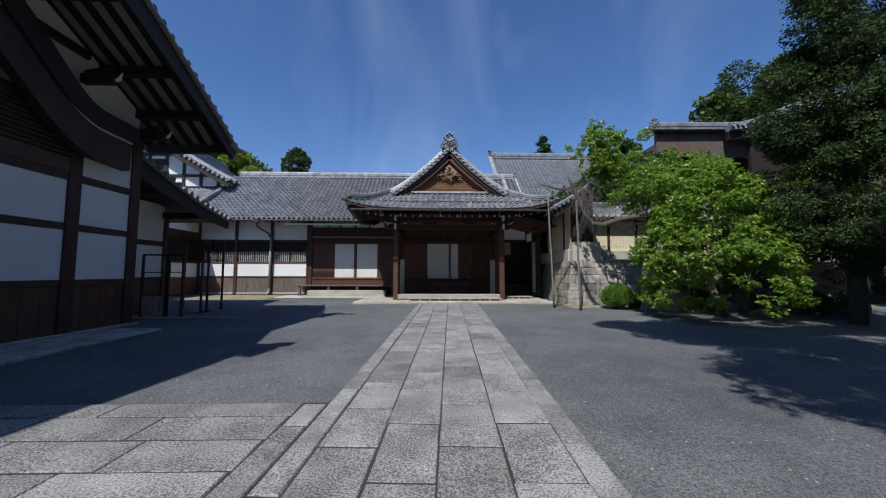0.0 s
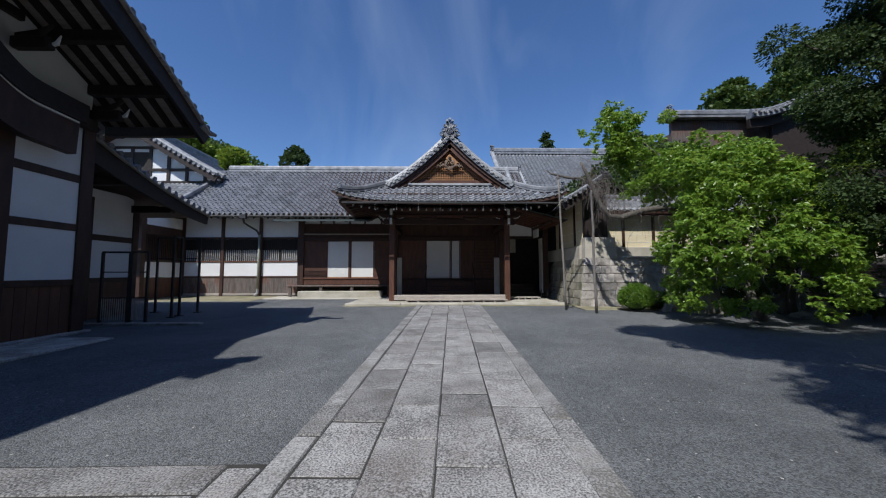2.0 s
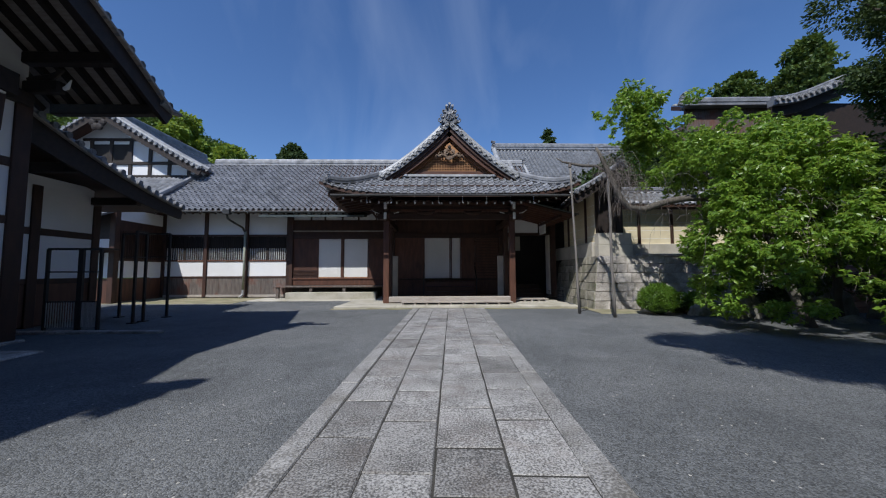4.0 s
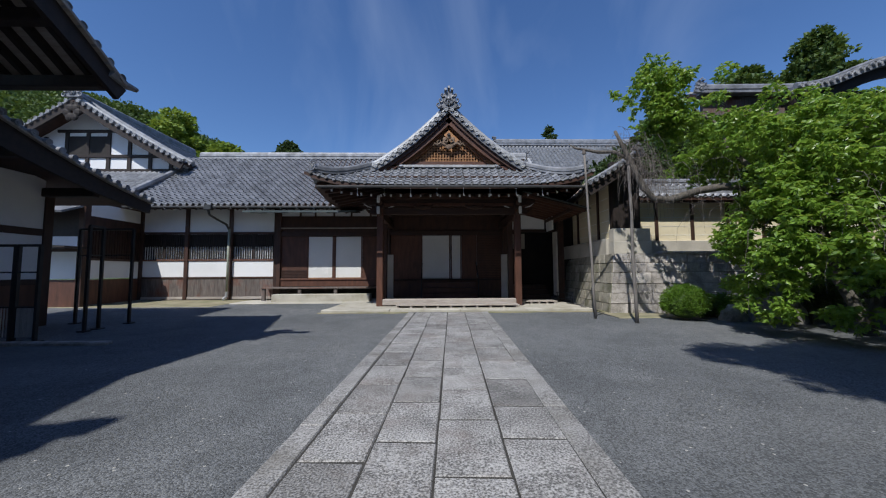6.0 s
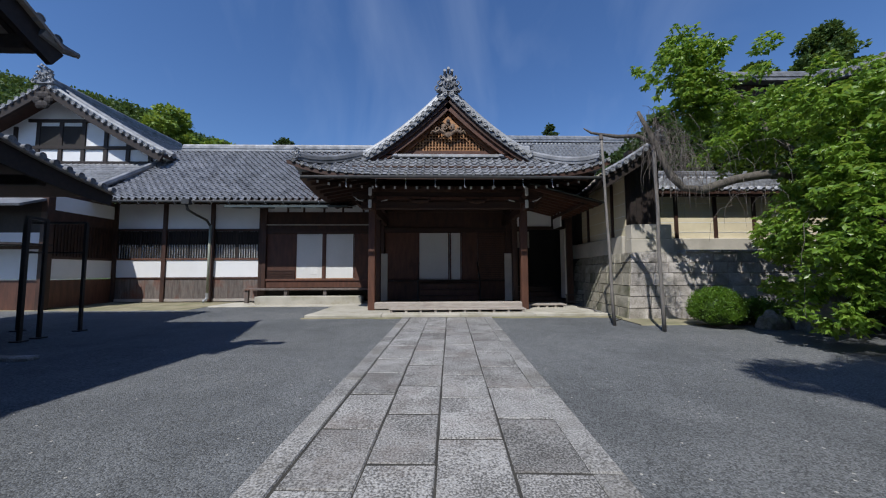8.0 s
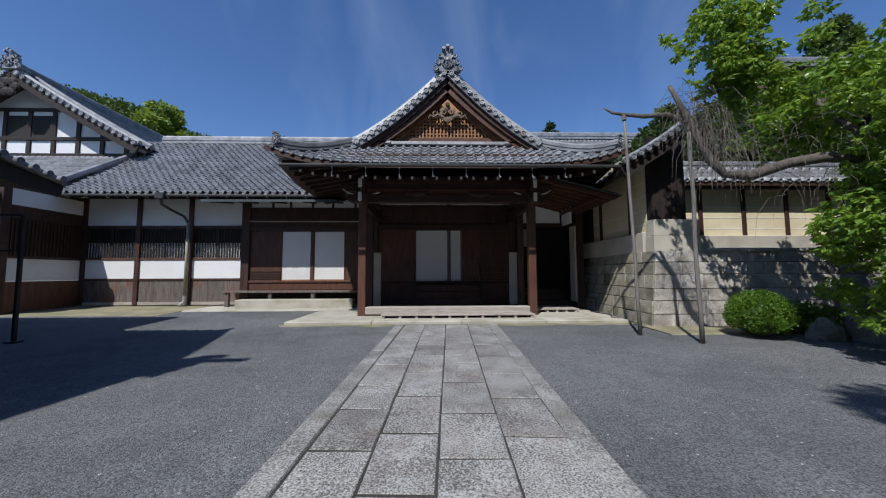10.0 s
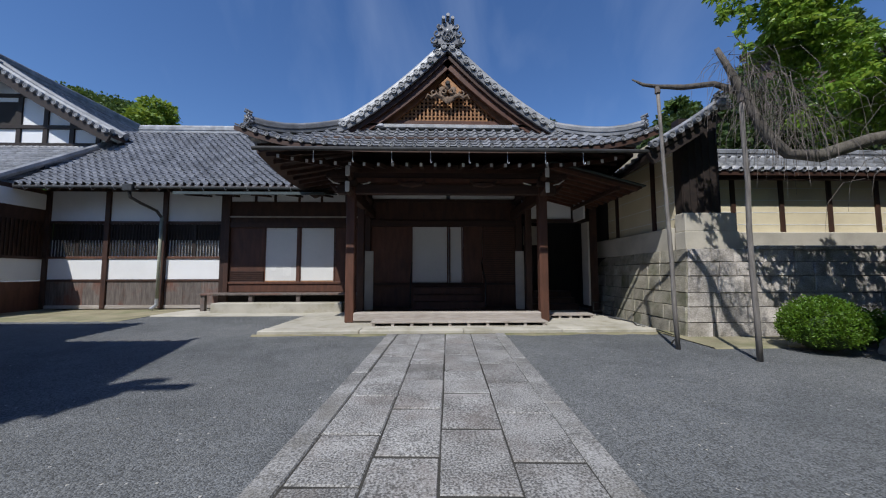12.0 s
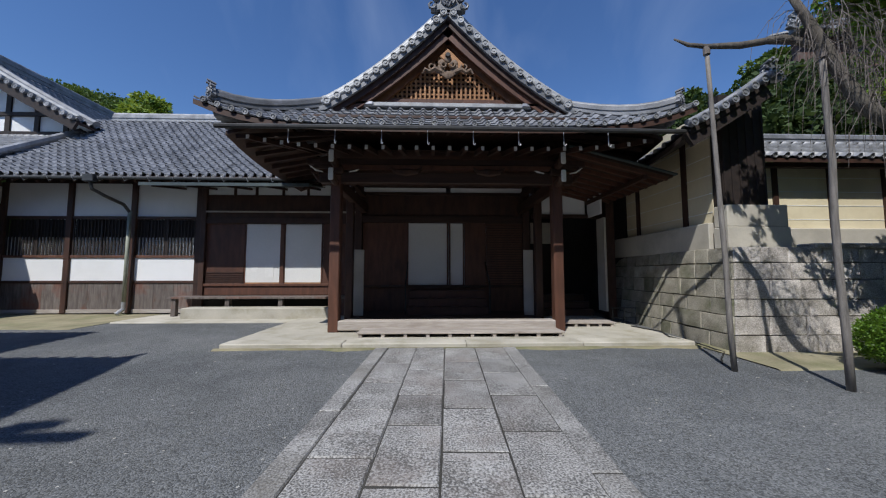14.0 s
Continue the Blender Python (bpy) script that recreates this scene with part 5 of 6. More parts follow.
for sx in (-1, 1):
    def hs(u, v, s=sx):
        d = HG * (1 - v)
        return (HX + s * d, u, hall_z(d))

    tile_field("roof_tiles", hs, (HY - 0.9, 30.0), 16, TILE, back, s_wave, 0.28, "grey pantiles", per=6)
    slab_deck("roof_deck", hs, (HY - 0.88, 30.0), (0, 1), 0.10, TIMBER, back, nu=4)
    b = sweep(bmesh.new(), [(HX + sx * HG * i / 10, HY - 0.84, hall_z(HG * i / 10) - 0.22) for i in range(11)], 0.10, 0.32)
    part("bargeboard", b, TIMBER_BLACK, back)
    part("verge_roll", tube(bmesh.new(), [(HX + sx * HG * i / 10, HY - 0.75, hall_z(HG * i / 10) + 0.12) for i in range(11)], 0.12, 8), TILE_LIGHT, back)
    part("inner_ridge", tube(bmesh.new(), [(HX + sx * HG * i / 10, HY - 0.1, hall_z(HG * i / 10) + 0.16) for i in range(11)], 0.15, 8), TILE, back)
    for i in range(19):
        d = 0.3 + i * (HG - 0.4) / 18
        piece("verge_tile_end", CAP_BIG, back, Matrix.Translation((HX + sx * d, HY - 0.98, hall_z(d) + 0.05)))
gb = bmesh.new()
vs = [gb.verts.new(p) for p in ((HX - HG * 0.95, HY, 6.8), (HX + HG * 0.95, HY, 6.8), (HX + HG * 0.95, HY, hall_z(HG * 0.95) - 0.1), (HX, HY, HZ - 0.15), (HX - HG * 0.95, HY, hall_z(HG * 0.95) - 0.1))]
gb.faces.new(vs)
ex = bmesh.ops.extrude_face_region(gb, geom=gb.faces[:])
bmesh.ops.translate(gb, vec=(0, 0.12, 0), verts=[v for v in ex["geom"] if isinstance(v, bmesh.types.BMVert)])
part("gable_plaster", gb, PLASTER, back)
for z0, z1, hw in ((6.82, 6.97, 5.0), (7.58, 7.74, 3.8)):
    part("gable_rail", block(HX - hw, HX + hw, HY - 0.08, HY, z0, z1, 0.01), TIMBER_BLACK, back)
for k in range(-4, 5):
    x = HX + k * 1.10
    zt = hall_z(abs(x - HX)) - 0.3
    part("gable_post", block(x - 0.09, x + 0.09, HY - 0.06, HY - 0.002, 6.97, max(7.1, min(zt, 9.0))), TIMBER_BLACK, back)
part("louvre_window", block(HX - 1.10, HX + 1.10, HY - 0.03, HY - 0.003, 7.75, 8.75), DARKROOM, back)
part("window_head", block(HX - 1.6, HX + 1.6, HY - 0.07, HY, 8.95, 9.1), TIMBER_BLACK, back)
b = bmesh.new()
for ang in range(0, 360, 60):
    bmesh.ops.create_uvsphere(b, u_segments=8, v_segments=5, radius=0.22, matrix=Matrix.Translation((HX + 0.26 * math.cos(radians(ang)), HY - 0.92, HZ - 0.75 + 0.26 * math.sin(radians(ang)))) @ Matrix.Diagonal((1, 0.4, 1, 1)))
part("gable_pendant", b, TIMBER_BLACK, back)
ridge_run("ridge", [(HX, HY - 0.7, HZ), (HX, 26, HZ), (HX, 30, HZ)], 0.4, 0.5, TILE, back)
demon_tile("ridge_ornament", (HX, HY - 0.9, HZ + 0.05), 0.9, back)


def hall_front(u, v):
    y = 18.9 + (HY - 18.9) * v
    return (u, y, 4.35 + 2.46 * v)


tile_field("front_roof_tiles", hall_front, (-25.5, -13.4), 14, TILE, back, s_wave, 0.275, "grey pantiles of the front slope", keep=lambda u, v: u < -13.9 + 0.45 * v + 0.1)
slab_deck("front_deck", hall_front, (-25.5, -13.95), (0, 1), 0.1, TIMBER, back)
part("hip_roll", tube(bmesh.new(), [Vector(hall_front(-13.9 + 0.45 * v / 8, v / 8)) + Vector((0, 0, 0.2)) for v in range(9)], 0.13, 8), TILE, back)
part("wall", block(-25, -19.0, 20.2, 20.3, 0, 4.5), PLASTER, back)
part("pent_roof", beam(bmesh.new(), (-16.5, 16.9, 3.75), (-16.5, 18.2, 4.3), 5.6, 0.08), TILE, back)

# ---- stone terrace, cream walls and upper hall on the east side ----
terrace = thing("terrace_wall", "terrace retaining wall of squared grey stone blocks", "wall", kind="structure")
TX, TY = 5.55, 14.85
TH = 2.0


def face_pt(a, z):
    """Front face of the terrace: a along x from the corner, with a slight batter."""
    return Vector((TX + 0.17 * z + a * 1.0, TY + 0.15 * z, z))


def side_pt(a, z):
    return Vector((TX + 0.17 * z + 0.06 * a, TY + 0.15 * z + a, z))


def stone_courses(fpt, length, normal, seed, mat, z_top=TH):
    rnd = random.Random(seed)
    heights = [0.34, 0.33, 0.30, 0.36, 0.31, 0.30]
    z = 0.06
    for h in heights:
        a = 0.0
        h = min(h, z_top - z)
        while a < length - 0.05:
            w = rnd.uniform(0.36, 0.80)
            if length - a - w < 0.35:
                w = length - a
            g = 0.006
            b = bmesh.new()
            out = rnd.uniform(0.0, 0.03)
            jit = [rnd.uniform(-0.007, 0.007) for _ in range(8)]
            f = [fpt(a + g + jit[0], z + g + jit[4] * 0.7), fpt(a + w - g + jit[1], z + g + jit[5] * 0.7), fpt(a + w - g + jit[2], z + h - g + jit[6] * 0.7), fpt(a + g + jit[3], z + h - g + jit[7] * 0.7)]
            cen = (f[0] + f[1] + f[2] + f[3]) / 4
            back_v = [b.verts.new(p - normal * 0.2) for p in f]
            mid_v = [b.verts.new(p + normal * (0.0 + out * 0.3)) for p in f]
            in_v = [b.verts.new(p + (cen - p) * 0.05 + normal * (0.014 + out * 0.6 + rnd.uniform(-0.006, 0.006))) for p in f]
            mp = b.verts.new(cen + normal * (0.018 + out * 0.6 + rnd.uniform(-0.010, 0.010)))
            for k in range(4):
                j = (k + 1) % 4
                b.faces.new((back_v[k], back_v[j], mid_v[j], mid_v[k]))
                b.faces.new((mid_v[k], mid_v[j], in_v[j], in_v[k]))
                b.faces.new((in_v[k], in_v[j], mp))
            part("stone", b, mat, terrace)
            a += w
        z += h


stone_courses(face_pt, 6.5, Vector((0, -1, 0.12)).normalized(), 11, STONE)
# side face: mossy stone, with its shade also put into the colour
stone_courses(side_pt, 4.6, Vector((-1, 0, 0.12)).normalized(), 12, STONE_MOSSY_SHADE)
core = bmesh.new()
c0 = [(TX + 0.1, TY + 0.1, 0), (20, TY + 0.1, 0), (20, 24, 0), (TX + 0.45, 24, 0)]
c1 = [(TX + 0.43, TY + 0.38, TH - 0.02), (20, TY + 0.38, TH - 0.02), (20, 24, TH - 0.02), (TX + 0.75, 24, TH - 0.02)]
va = [core.verts.new(p) for p in c0]
vb = [core.verts.new(p) for p in c1]
core.faces.new(va[::-1])
core.faces.new(vb)
for k in range(4):
    core.faces.new((va[k], va[(k + 1) % 4], vb[(k + 1) % 4], vb[k]))
part("core", core, JOINT, terrace)
for k in range(8):
    part("coping_stone", block(TX + 1.9 + k * 1.1, TX + 2.99 + k * 1.1, TY + 0.24, TY + 0.6, TH - 0.03, TH + 0.07, 0.02), STONE, terrace)
plinth = thing("wall_plinth", "pale dressed stone plinth under the dark gable end", "plinth", kind="structure")
part("stone", block(TX + 0.50, TX + 1.78, TY + 0.55, TY + 0.9, TH, TH + 0.42, 0.012), STONE_PALE, plinth)
part("stone", block(TX + 0.52, TX + 1.76, TY + 0.57, TY + 0.9, TH + 0.424, TH + 0.86, 0.012), STONE_PALE, plinth)
part("side_stone", block(TX + 0.44, TX + 0.62, TY + 0.95, 20.0, TH - 0.02, TH + 0.55, 0.012), STONE_PALE, plinth)

east = thing("corner_wall", "cream plastered corner wall with dark timber boarding", "wall", kind="structure")
part("dark_boards", block(TX + 0.62, TX + 1.55, TY + 0.75, TY + 1.0, TH + 0.86, 5.2), TIMBER_BLACK, east)
for k in range(6):
    part("board_batten", block(TX + 0.64 + k * 0.17, TX + 0.67 + k * 0.17, TY + 0.73, TY + 0.76, TH + 0.88, 4.9), TIMBER_BLACK, east)
part("side_plaster", block(TX + 0.60, TX + 0.75, TY + 1.0, 20.3, TH + 0.5, 5.0), CREAM, east)
for k in range(5):
    part("plaster_line", block(TX + 0.593, TX + 0.60, TY + 1.0, 20.3, TH + 0.78 + k * 0.4, TH + 0.795 + k * 0.4), WHITE, east)
for y in (16.6, 18.4):
    part("post", block(TX + 0.56, TX + 0.7, y - 0.07, y + 0.07, TH + 0.5, 4.7), TIMBER, east)
# roof of the corner wall, its verge rising towards the court
cr = thing("corner_roof", "small tiled roof over the corner wall with white verge tiles", "roof")


def corner_surf(u, v):
    return (TX - 0.45 + 1.6 * v, u, 4.02 + 0.80 * v + 0.20 * v * v + 0.12 * max(0.0, (16.5 - u)) ** 1.5)


tile_field("roof_tiles", corner_surf, (15.0, 20.4), 6, TILE, cr, round_wave, 0.28, per=6)
slab_deck("roof_deck", corner_surf, (15.02, 20.4), (0, 1), 0.1, TIMBER_BLACK, cr, nu=8, nv=4)
for i in range(9):
    p = corner_surf(15.0, i / 8)
    piece("verge_tile_end", CAP_DARK, cr, Matrix.Translation((p[0], p[1] - 0.1, p[2] + 0.06)))
part("verge_roll", tube(bmesh.new(), [Vector(corner_surf(15.08, i / 8)) + Vector((0, 0, 0.12)) for i in range(9)], 0.08, 8), TILE, cr)
demon_tile("ridge_ornament", Vector(corner_surf(15.1, 1.0)) + Vector((0.1, 0, 0.0)), 0.45, cr)
bmk = bmesh.new()
beam(bmk, Vector(corner_surf(15.1, 0)) - Vector((0, 0, 0.2)), Vector(corner_surf(15.1, 1)) - Vector((0, 0, 0.2)), 0.1, 0.28)
part("bargeboard", bmk, TIMBER_BLACK, cr)

cream = thing("cream_wall", "cream plastered precinct wall with five white lines and tiled coping", "wall", kind="structure")
CY = 16.6
part("plaster", block(TX + 1.5, 20, CY, CY + 0.3, TH + 0.3, 4.0), CREAM, cream)
part("base", block(TX + 1.2, 20, CY - 0.12, CY + 0.3, TH, TH + 0.54, 0.02), STONE_PALE, cream)
for k in range(4):
    part("plaster_line", block(TX + 1.5, 20, CY - 0.007, CY, TH + 0.75 + k * 0.33, TH + 0.765 + k * 0.33), WHITE, cream)
for k in range(6):
    x = TX + 2.75 + k * 1.35
    part("post", block(x - 0.06, x + 0.06, CY - 0.04, CY + 0.05, TH + 0.36, 4.0), TIMBER, cream)
part("eave_beam", block(TX + 1.4, 20, CY - 0.28, CY - 0.14, 3.93, 4.03), TIMBER, cream)


def coping(u, v):
    return (u, CY - 0.48 + 0.95 * v, 4.07 + 0.70 * v)


tile_field("coping_tiles", coping, (TX + 1.3, 20.0), 4, TILE, cream, round_wave, 0.28, per=8)
slab_deck("coping_deck", coping, (TX + 1.3, 20.0), (0, 1), 0.08, TIMBER, cream, nu=4, nv=2)
ridge_run("coping_ridge", [(TX + 1.4, CY + 0.42, 4.74), (20, CY + 0.42, 4.74)], 0.26, 0.25, TILE, cream)
for k in range(22):
    piece("coping_tile_end", CAP_SMALL, cream, Matrix.Translation((TX + 1.45 + k * 0.28, CY - 0.52, 4.12)))

# upper hall roof beyond the trees
upper_hall = thing("upper_hall", "large hall roof of grey tiles with a curved gable", "building")


def uh(u, v):
    return (u, 20.2 + 1.0 * v, 10.15 + 0.5 * v)


tile_field("roof_tiles", uh, (13.2, 34), 10, TILE, upper_hall, round_wave, 0.3, per=6)
slab_deck("roof_deck", uh, (13.2, 34), (0, 1), 0.25, TIMBER, upper_hall)
ridge_run("ridge", [(13.0, 20.0, 10.0), (18.0, 20.0, 10.08)], 0.4, 0.5, TILE, upper_hall)
part("soffit", block(13.3, 25, 20.2, 20.4, 8.5, 10.1), TIMBER_DADO, upper_hall, "pale weathered boarding below the eave")
part("wall", block(14.5, 33, 21.5, 24, 2.0, 10.0), TIMBER_DADO, upper_hall)
# flat black block painted in for the shade of the arched opening
part("recess", block(18.8, 26, 19.9, 20.1, 6.5, 10.2), TIMBER_BLACK, upper_hall)
curve = [(17.2 + 0.6 * k, 19.5, 10.0 + 1.45 * (0.5 - 0.5 * math.cos(math.pi * min(k / 9, 1.0)))) for k in range(14)]
part("curved_verge", sweep(bmesh.new(), curve, 0.5, 0.35), TILE, upper_hall)
part("curved_bargeboard", sweep(bmesh.new(), [(x, y + 0.15, z - 0.42) for x, y, z in curve], 0.2, 0.5), TIMBER_BLACK, upper_hall)
part("verge_roll", tube(bmesh.new(), [(x, y - 0.05, z + 0.2) for x, y, z in curve], 0.12, 8), TILE, upper_hall)
for x, y, z in curve:
    for dx in (0.0, 0.3):
        piece("verge_tile_end", CAP_BIG, upper_hall, Matrix.Translation((x + dx, y - 0.35, z + 0.05 + dx * 0.2)))
demon_tile("ridge_ornament", (13.0, 19.9, 10.05), 0.7, upper_hall)

# ---- far hall roof to the north-east ----
far = thing("far_hall", "large grey tiled hall roof behind the porch", "building")


def fh(u, v):
    return (u, 33 + 8 * v, 8.4 + 7.0 * v)


tile_field("roof_tiles", fh, (6.6, 30.0), 18, TILE, far, s_wave, 0.4, per=4)
ridge_run("ridge", [(6.6, 41, 15.35), (30, 41, 15.35)], 0.6, 0.8, TILE, far)
part("gable_verge", tube(bmesh.new(), [(6.6, 33 + 8 * k / 6, 8.65 + 7.0 * k / 6) for k in range(7)], 0.25, 8), TILE_LIGHT, far)
demon_tile("ridge_ornament", (6.6, 41, 15.4), 1.1, far, facing=radians(-90))
part("wall", block(7.2, 29, 35, 40, 0.1, 9.5), PLASTER, far)

# ---- trees and plants ----
def leaf_cloud(name, centres, n, size, spread, mat, parent, seed, droop=0.5, flat=0.0, label="", aspect=0.5, whorl=1):
    """Many small pointed leaves in clumps: each is two folded faces. centres: (x, y, z, radius). whorl: leaves to a shoot."""
    rng = np.random.default_rng(seed)
    c = np.array(centres, dtype=float)
    weights = c[:, 3] ** 2
    which = rng.choice(len(c), n, p=weights / weights.sum())
    d = rng.normal(size=(n, 3))
    d /= np.linalg.norm(d, axis=1)[:, None]
    r = rng.uniform(0.35, 1.0, n) ** 0.6
    base = c[which, :3] + d * (c[which, 3] * r)[:, None] * np.array([1, 1, spread])
    if whorl > 1:
        base = np.repeat(base[::whorl], whorl, axis=0)[:n]
        d = np.repeat(d[::whorl], whorl, axis=0)[:n] * 0.35 + rng.normal(size=(n, 3)) * np.array([1, 1, 0.4])
    out = d * np.array([1, 1, 0.3]) + rng.normal(size=(n, 3)) * 0.5
    out[:, 2] -= droop
    out /= np.linalg.norm(out, axis=1)[:, None]
    ref = rng.normal(size=(n, 3)) * (1 - flat) + np.array([0, 0, 1.0]) * flat
    side = np.cross(out, ref)
    side /= np.linalg.norm(side, axis=1)[:, None]
    nrm = np.cross(side, out)
    s = size * rng.uniform(0.6, 1.3, n)[:, None]
    p0 = base
    p1 = base + out * s * 0.45 + side * s * aspect * 0.5 + nrm * s * 0.06
    p2 = base + out * s
    p3 = base + out * s * 0.45 - side * s * aspect * 0.5 + nrm * s * 0.06
    pts = np.stack([p0, p1, p2, p3], axis=1).reshape(-1, 3)
    me = bpy.data.meshes.new(name)
    me.vertices.add(4 * n)
    me.vertices.foreach_set("co", pts.ravel())
    idx = np.arange(n)[:, None] * 4 + np.array([[0, 1, 2, 0, 2, 3]])
    me.loops.add(6 * n)
    me.loops.foreach_set("vertex_index", idx.ravel())
    me.polygons.add(2 * n)
    me.polygons.foreach_set("loop_start", np.arange(2 * n) * 3)
    me.polygons.foreach_set("loop_total", np.full(2 * n, 3))
    me.materials.append(mat)
    me.update(calc_edges=True)
    ob = new(name, me)
    ob.parent = parent
    return tagged(ob, label, kind="stuff")


def wander(a, b, n, amount, seed, sag=0.0):
    rnd = random.Random(seed)
    a, b = Vector(a), Vector(b)
    out = []
    for i in range(n + 1):
        f = i / n
        k = math.sin(math.pi * f)
        out.append(a.lerp(b, f) + Vector([rnd.uniform(-amount, amount) * k for _ in range(3)]) - Vector((0, 0, sag * k)))
    return out


# weeping tree with its props
weep = thing("weeping_tree", "old weeping tree with broad bright green leaves and a propped limb", "tree")
b = bmesh.new()
tube(b, wander((9.2, 11.2, 0.0), (8.6, 12.0, 3.4), 8, 0.06, 1), [0.12, 0.11, 0.105, 0.10, 0.10, 0.11, 0.12, 0.13, 0.14], 12)
part("trunk", b, BARK, weep, smooth=True)
b = bmesh.new()
tube(b, [(8.6, 12.0, 3.2), (7.9, 12.2, 3.45), (7.2, 12.35, 3.5), (6.65, 12.45, 3.42), (6.05, 12.6, 3.22), (5.72, 12.75, 3.30), (5.52, 12.85, 3.62), (5.40, 12.92, 4.0), (5.26, 12.97, 4.40), (5.08, 13.0, 4.85), (4.95, 13.05, 5.2)],
     [0.12, 0.11, 0.098, 0.09, 0.096, 0.075, 0.086, 0.068, 0.076, 0.05, 0.038], 10)
part("limb", b, BARK, weep, smooth=True)
b = bmesh.new()
tube(b, [(5.26, 12.97, 4.40), (5.0, 13.2, 4.68), (4.7, 13.5, 4.78), (4.42, 13.78, 4.95), (4.2, 13.85, 5.02), (4.05, 13.95, 5.18)], [0.055, 0.045, 0.048, 0.036, 0.03, 0.012], 8)
part("limb", b, BARK, weep, smooth=True)
b = bmesh.new()
tube(b, wander((8.6, 12.0, 3.2), (7.0, 13.7, 6.8), 7, 0.16, 3), [0.075, 0.07, 0.06, 0.05, 0.042, 0.035, 0.025, 0.012], 8)
tube(b, wander((8.6, 12.0, 3.3), (9.6, 12.6, 5.6), 6, 0.12, 4), [0.12, 0.1, 0.09, 0.07, 0.05, 0.04, 0.02], 8)
part("limb", b, BARK, weep, smooth=True)
rnd = random.Random(21)
b = bmesh.new()
for k in range(330):
    t = rnd.random()
    src = Vector((5.1, 13.0, 4.8)).lerp(Vector((5.9, 12.7, 3.4)), t) + Vector((rnd.uniform(-0.3, 0.4), rnd.uniform(-0.3, 0.3), rnd.uniform(-0.1, 0.5)))
    if k > 270:
        src = Vector((6.0 + rnd.random() * 3.0, 11.6 + rnd.random() * 1.2, 2.6 + rnd.random() * 2.0))
    ln = rnd.uniform(0.25, 0.95)
    dx = rnd.uniform(-0.5, 0.5)
    dy = rnd.uniform(-0.4, 0.4)
    tube(b, [src, src + Vector((dx * 0.5, dy * 0.5, -0.05 * ln)), src + Vector((dx * 0.9, dy * 0.9, -0.45 * ln)), src + Vector((dx, dy, -ln))], [0.0050, 0.0042, 0.0032, 0.0015], 4, False)
part("twig_spray", b, TWIG, weep, "bare grey hanging twigs", kind="stuff")
rnd = random.Random(8)
cl = []
for k in range(250):
    a, r = rnd.uniform(0, 2 * math.pi), rnd.random() ** 0.45
    x, y = 8.8 + 2.2 * r * math.cos(a), 11.1 + 1.9 * r * math.sin(a)
    top = 5.2 - 3.0 * r * r - 0.5 * max(0.0, 7.4 - x)
    bot = 0.8 + 0.6 * rnd.random() + 0.9 * (1 - r)
    z = top - 0.3 * rnd.random() if rnd.random() < 0.45 else bot + (top - bot) * rnd.random()
    cl.append((x, y, max(z, 0.6), rnd.uniform(0.18, 0.36)))
for k in range(44):
    z = rnd.uniform(4.0, 6.8)
    cl.append((rnd.uniform(6.5 - 0.45 * max(0.0, z - 4.6), 7.8), rnd.uniform(12.6, 13.8), z, rnd.uniform(0.14, 0.30)))
for k in range(80):
    a = rnd.uniform(math.pi * 0.75, math.pi * 1.85)
    r = rnd.uniform(0.80, 1.02)
    cl.append((8.8 + 2.15 * r * math.cos(a), 11.1 + 1.95 * r * math.sin(a), rnd.uniform(0.45, 2.4), rnd.uniform(0.12, 0.24)))
for k in range(34):
    cl.append((rnd.uniform(6.9, 10.2), rnd.uniform(11.6, 13.4), rnd.uniform(4.2, 5.7), rnd.uniform(0.2, 0.36)))
for k in range(46):
    z = rnd.uniform(5.2, 7.3)
    cl.append((rnd.uniform(5.95 + 0.1 * abs(z - 6.4), 7.1 - 0.5 * max(0.0, z - 6.4)), rnd.uniform(12.8, 13.7), z, rnd.uniform(0.13, 0.26)))
for k in range(18):
    x, y, z = rnd.uniform(5.5, 6.9), rnd.uniform(12.7, 13.6), rnd.uniform(6.1, 7.1)
    for j in range(rnd.randint(4, 8)):
        cl.append((x + rnd.uniform(-0.06, 0.06), y + rnd.uniform(-0.06, 0.06), z - 0.22 * j, 0.09))
for k in range(12):
    cl.append((5.1 + rnd.random() * 1.0, 13.0 + rnd.random() * 0.5, 5.7 + rnd.random() * 0.9, 0.11))
for k in range(30):
    cl.append((rnd.uniform(6.9, 9.6), rnd.uniform(10.6, 13.0), rnd.uniform(2.4, 4.9), rnd.uniform(0.24, 0.40)))
for k in range(22):
    cl.append((rnd.uniform(7.6, 9.6), rnd.uniform(13.0, 14.0), rnd.uniform(4.6, 6.0), rnd.uniform(0.18, 0.34)))
leaf_cloud("crown", cl, 84000, 0.122, 0.85, LEAF_CHERRY, weep, 5, droop=0.85, flat=0.35, label="broad bright green drooping leaves", aspect=0.46, whorl=6)
b = bmesh.new()
for k in range(60):
    a = rnd.uniform(math.pi * 0.9, math.pi * 2.0)
    r = rnd.uniform(0.45, 0.98)
    p0 = Vector((8.8 + 2.1 * r * math.cos(a), 11.1 + 1.8 * r * math.sin(a), 4.9 - 2.7 * r * r - rnd.uniform(0.1, 1.2)))
    drop, dx, dy = rnd.uniform(0.4, 1.3), rnd.uniform(-0.5, 0.5), rnd.uniform(-0.5, 0.1)
    path = wander(p0, p0 + Vector((dx, dy, -drop)), 6, 0.09, 300 + k, sag=-0.22)
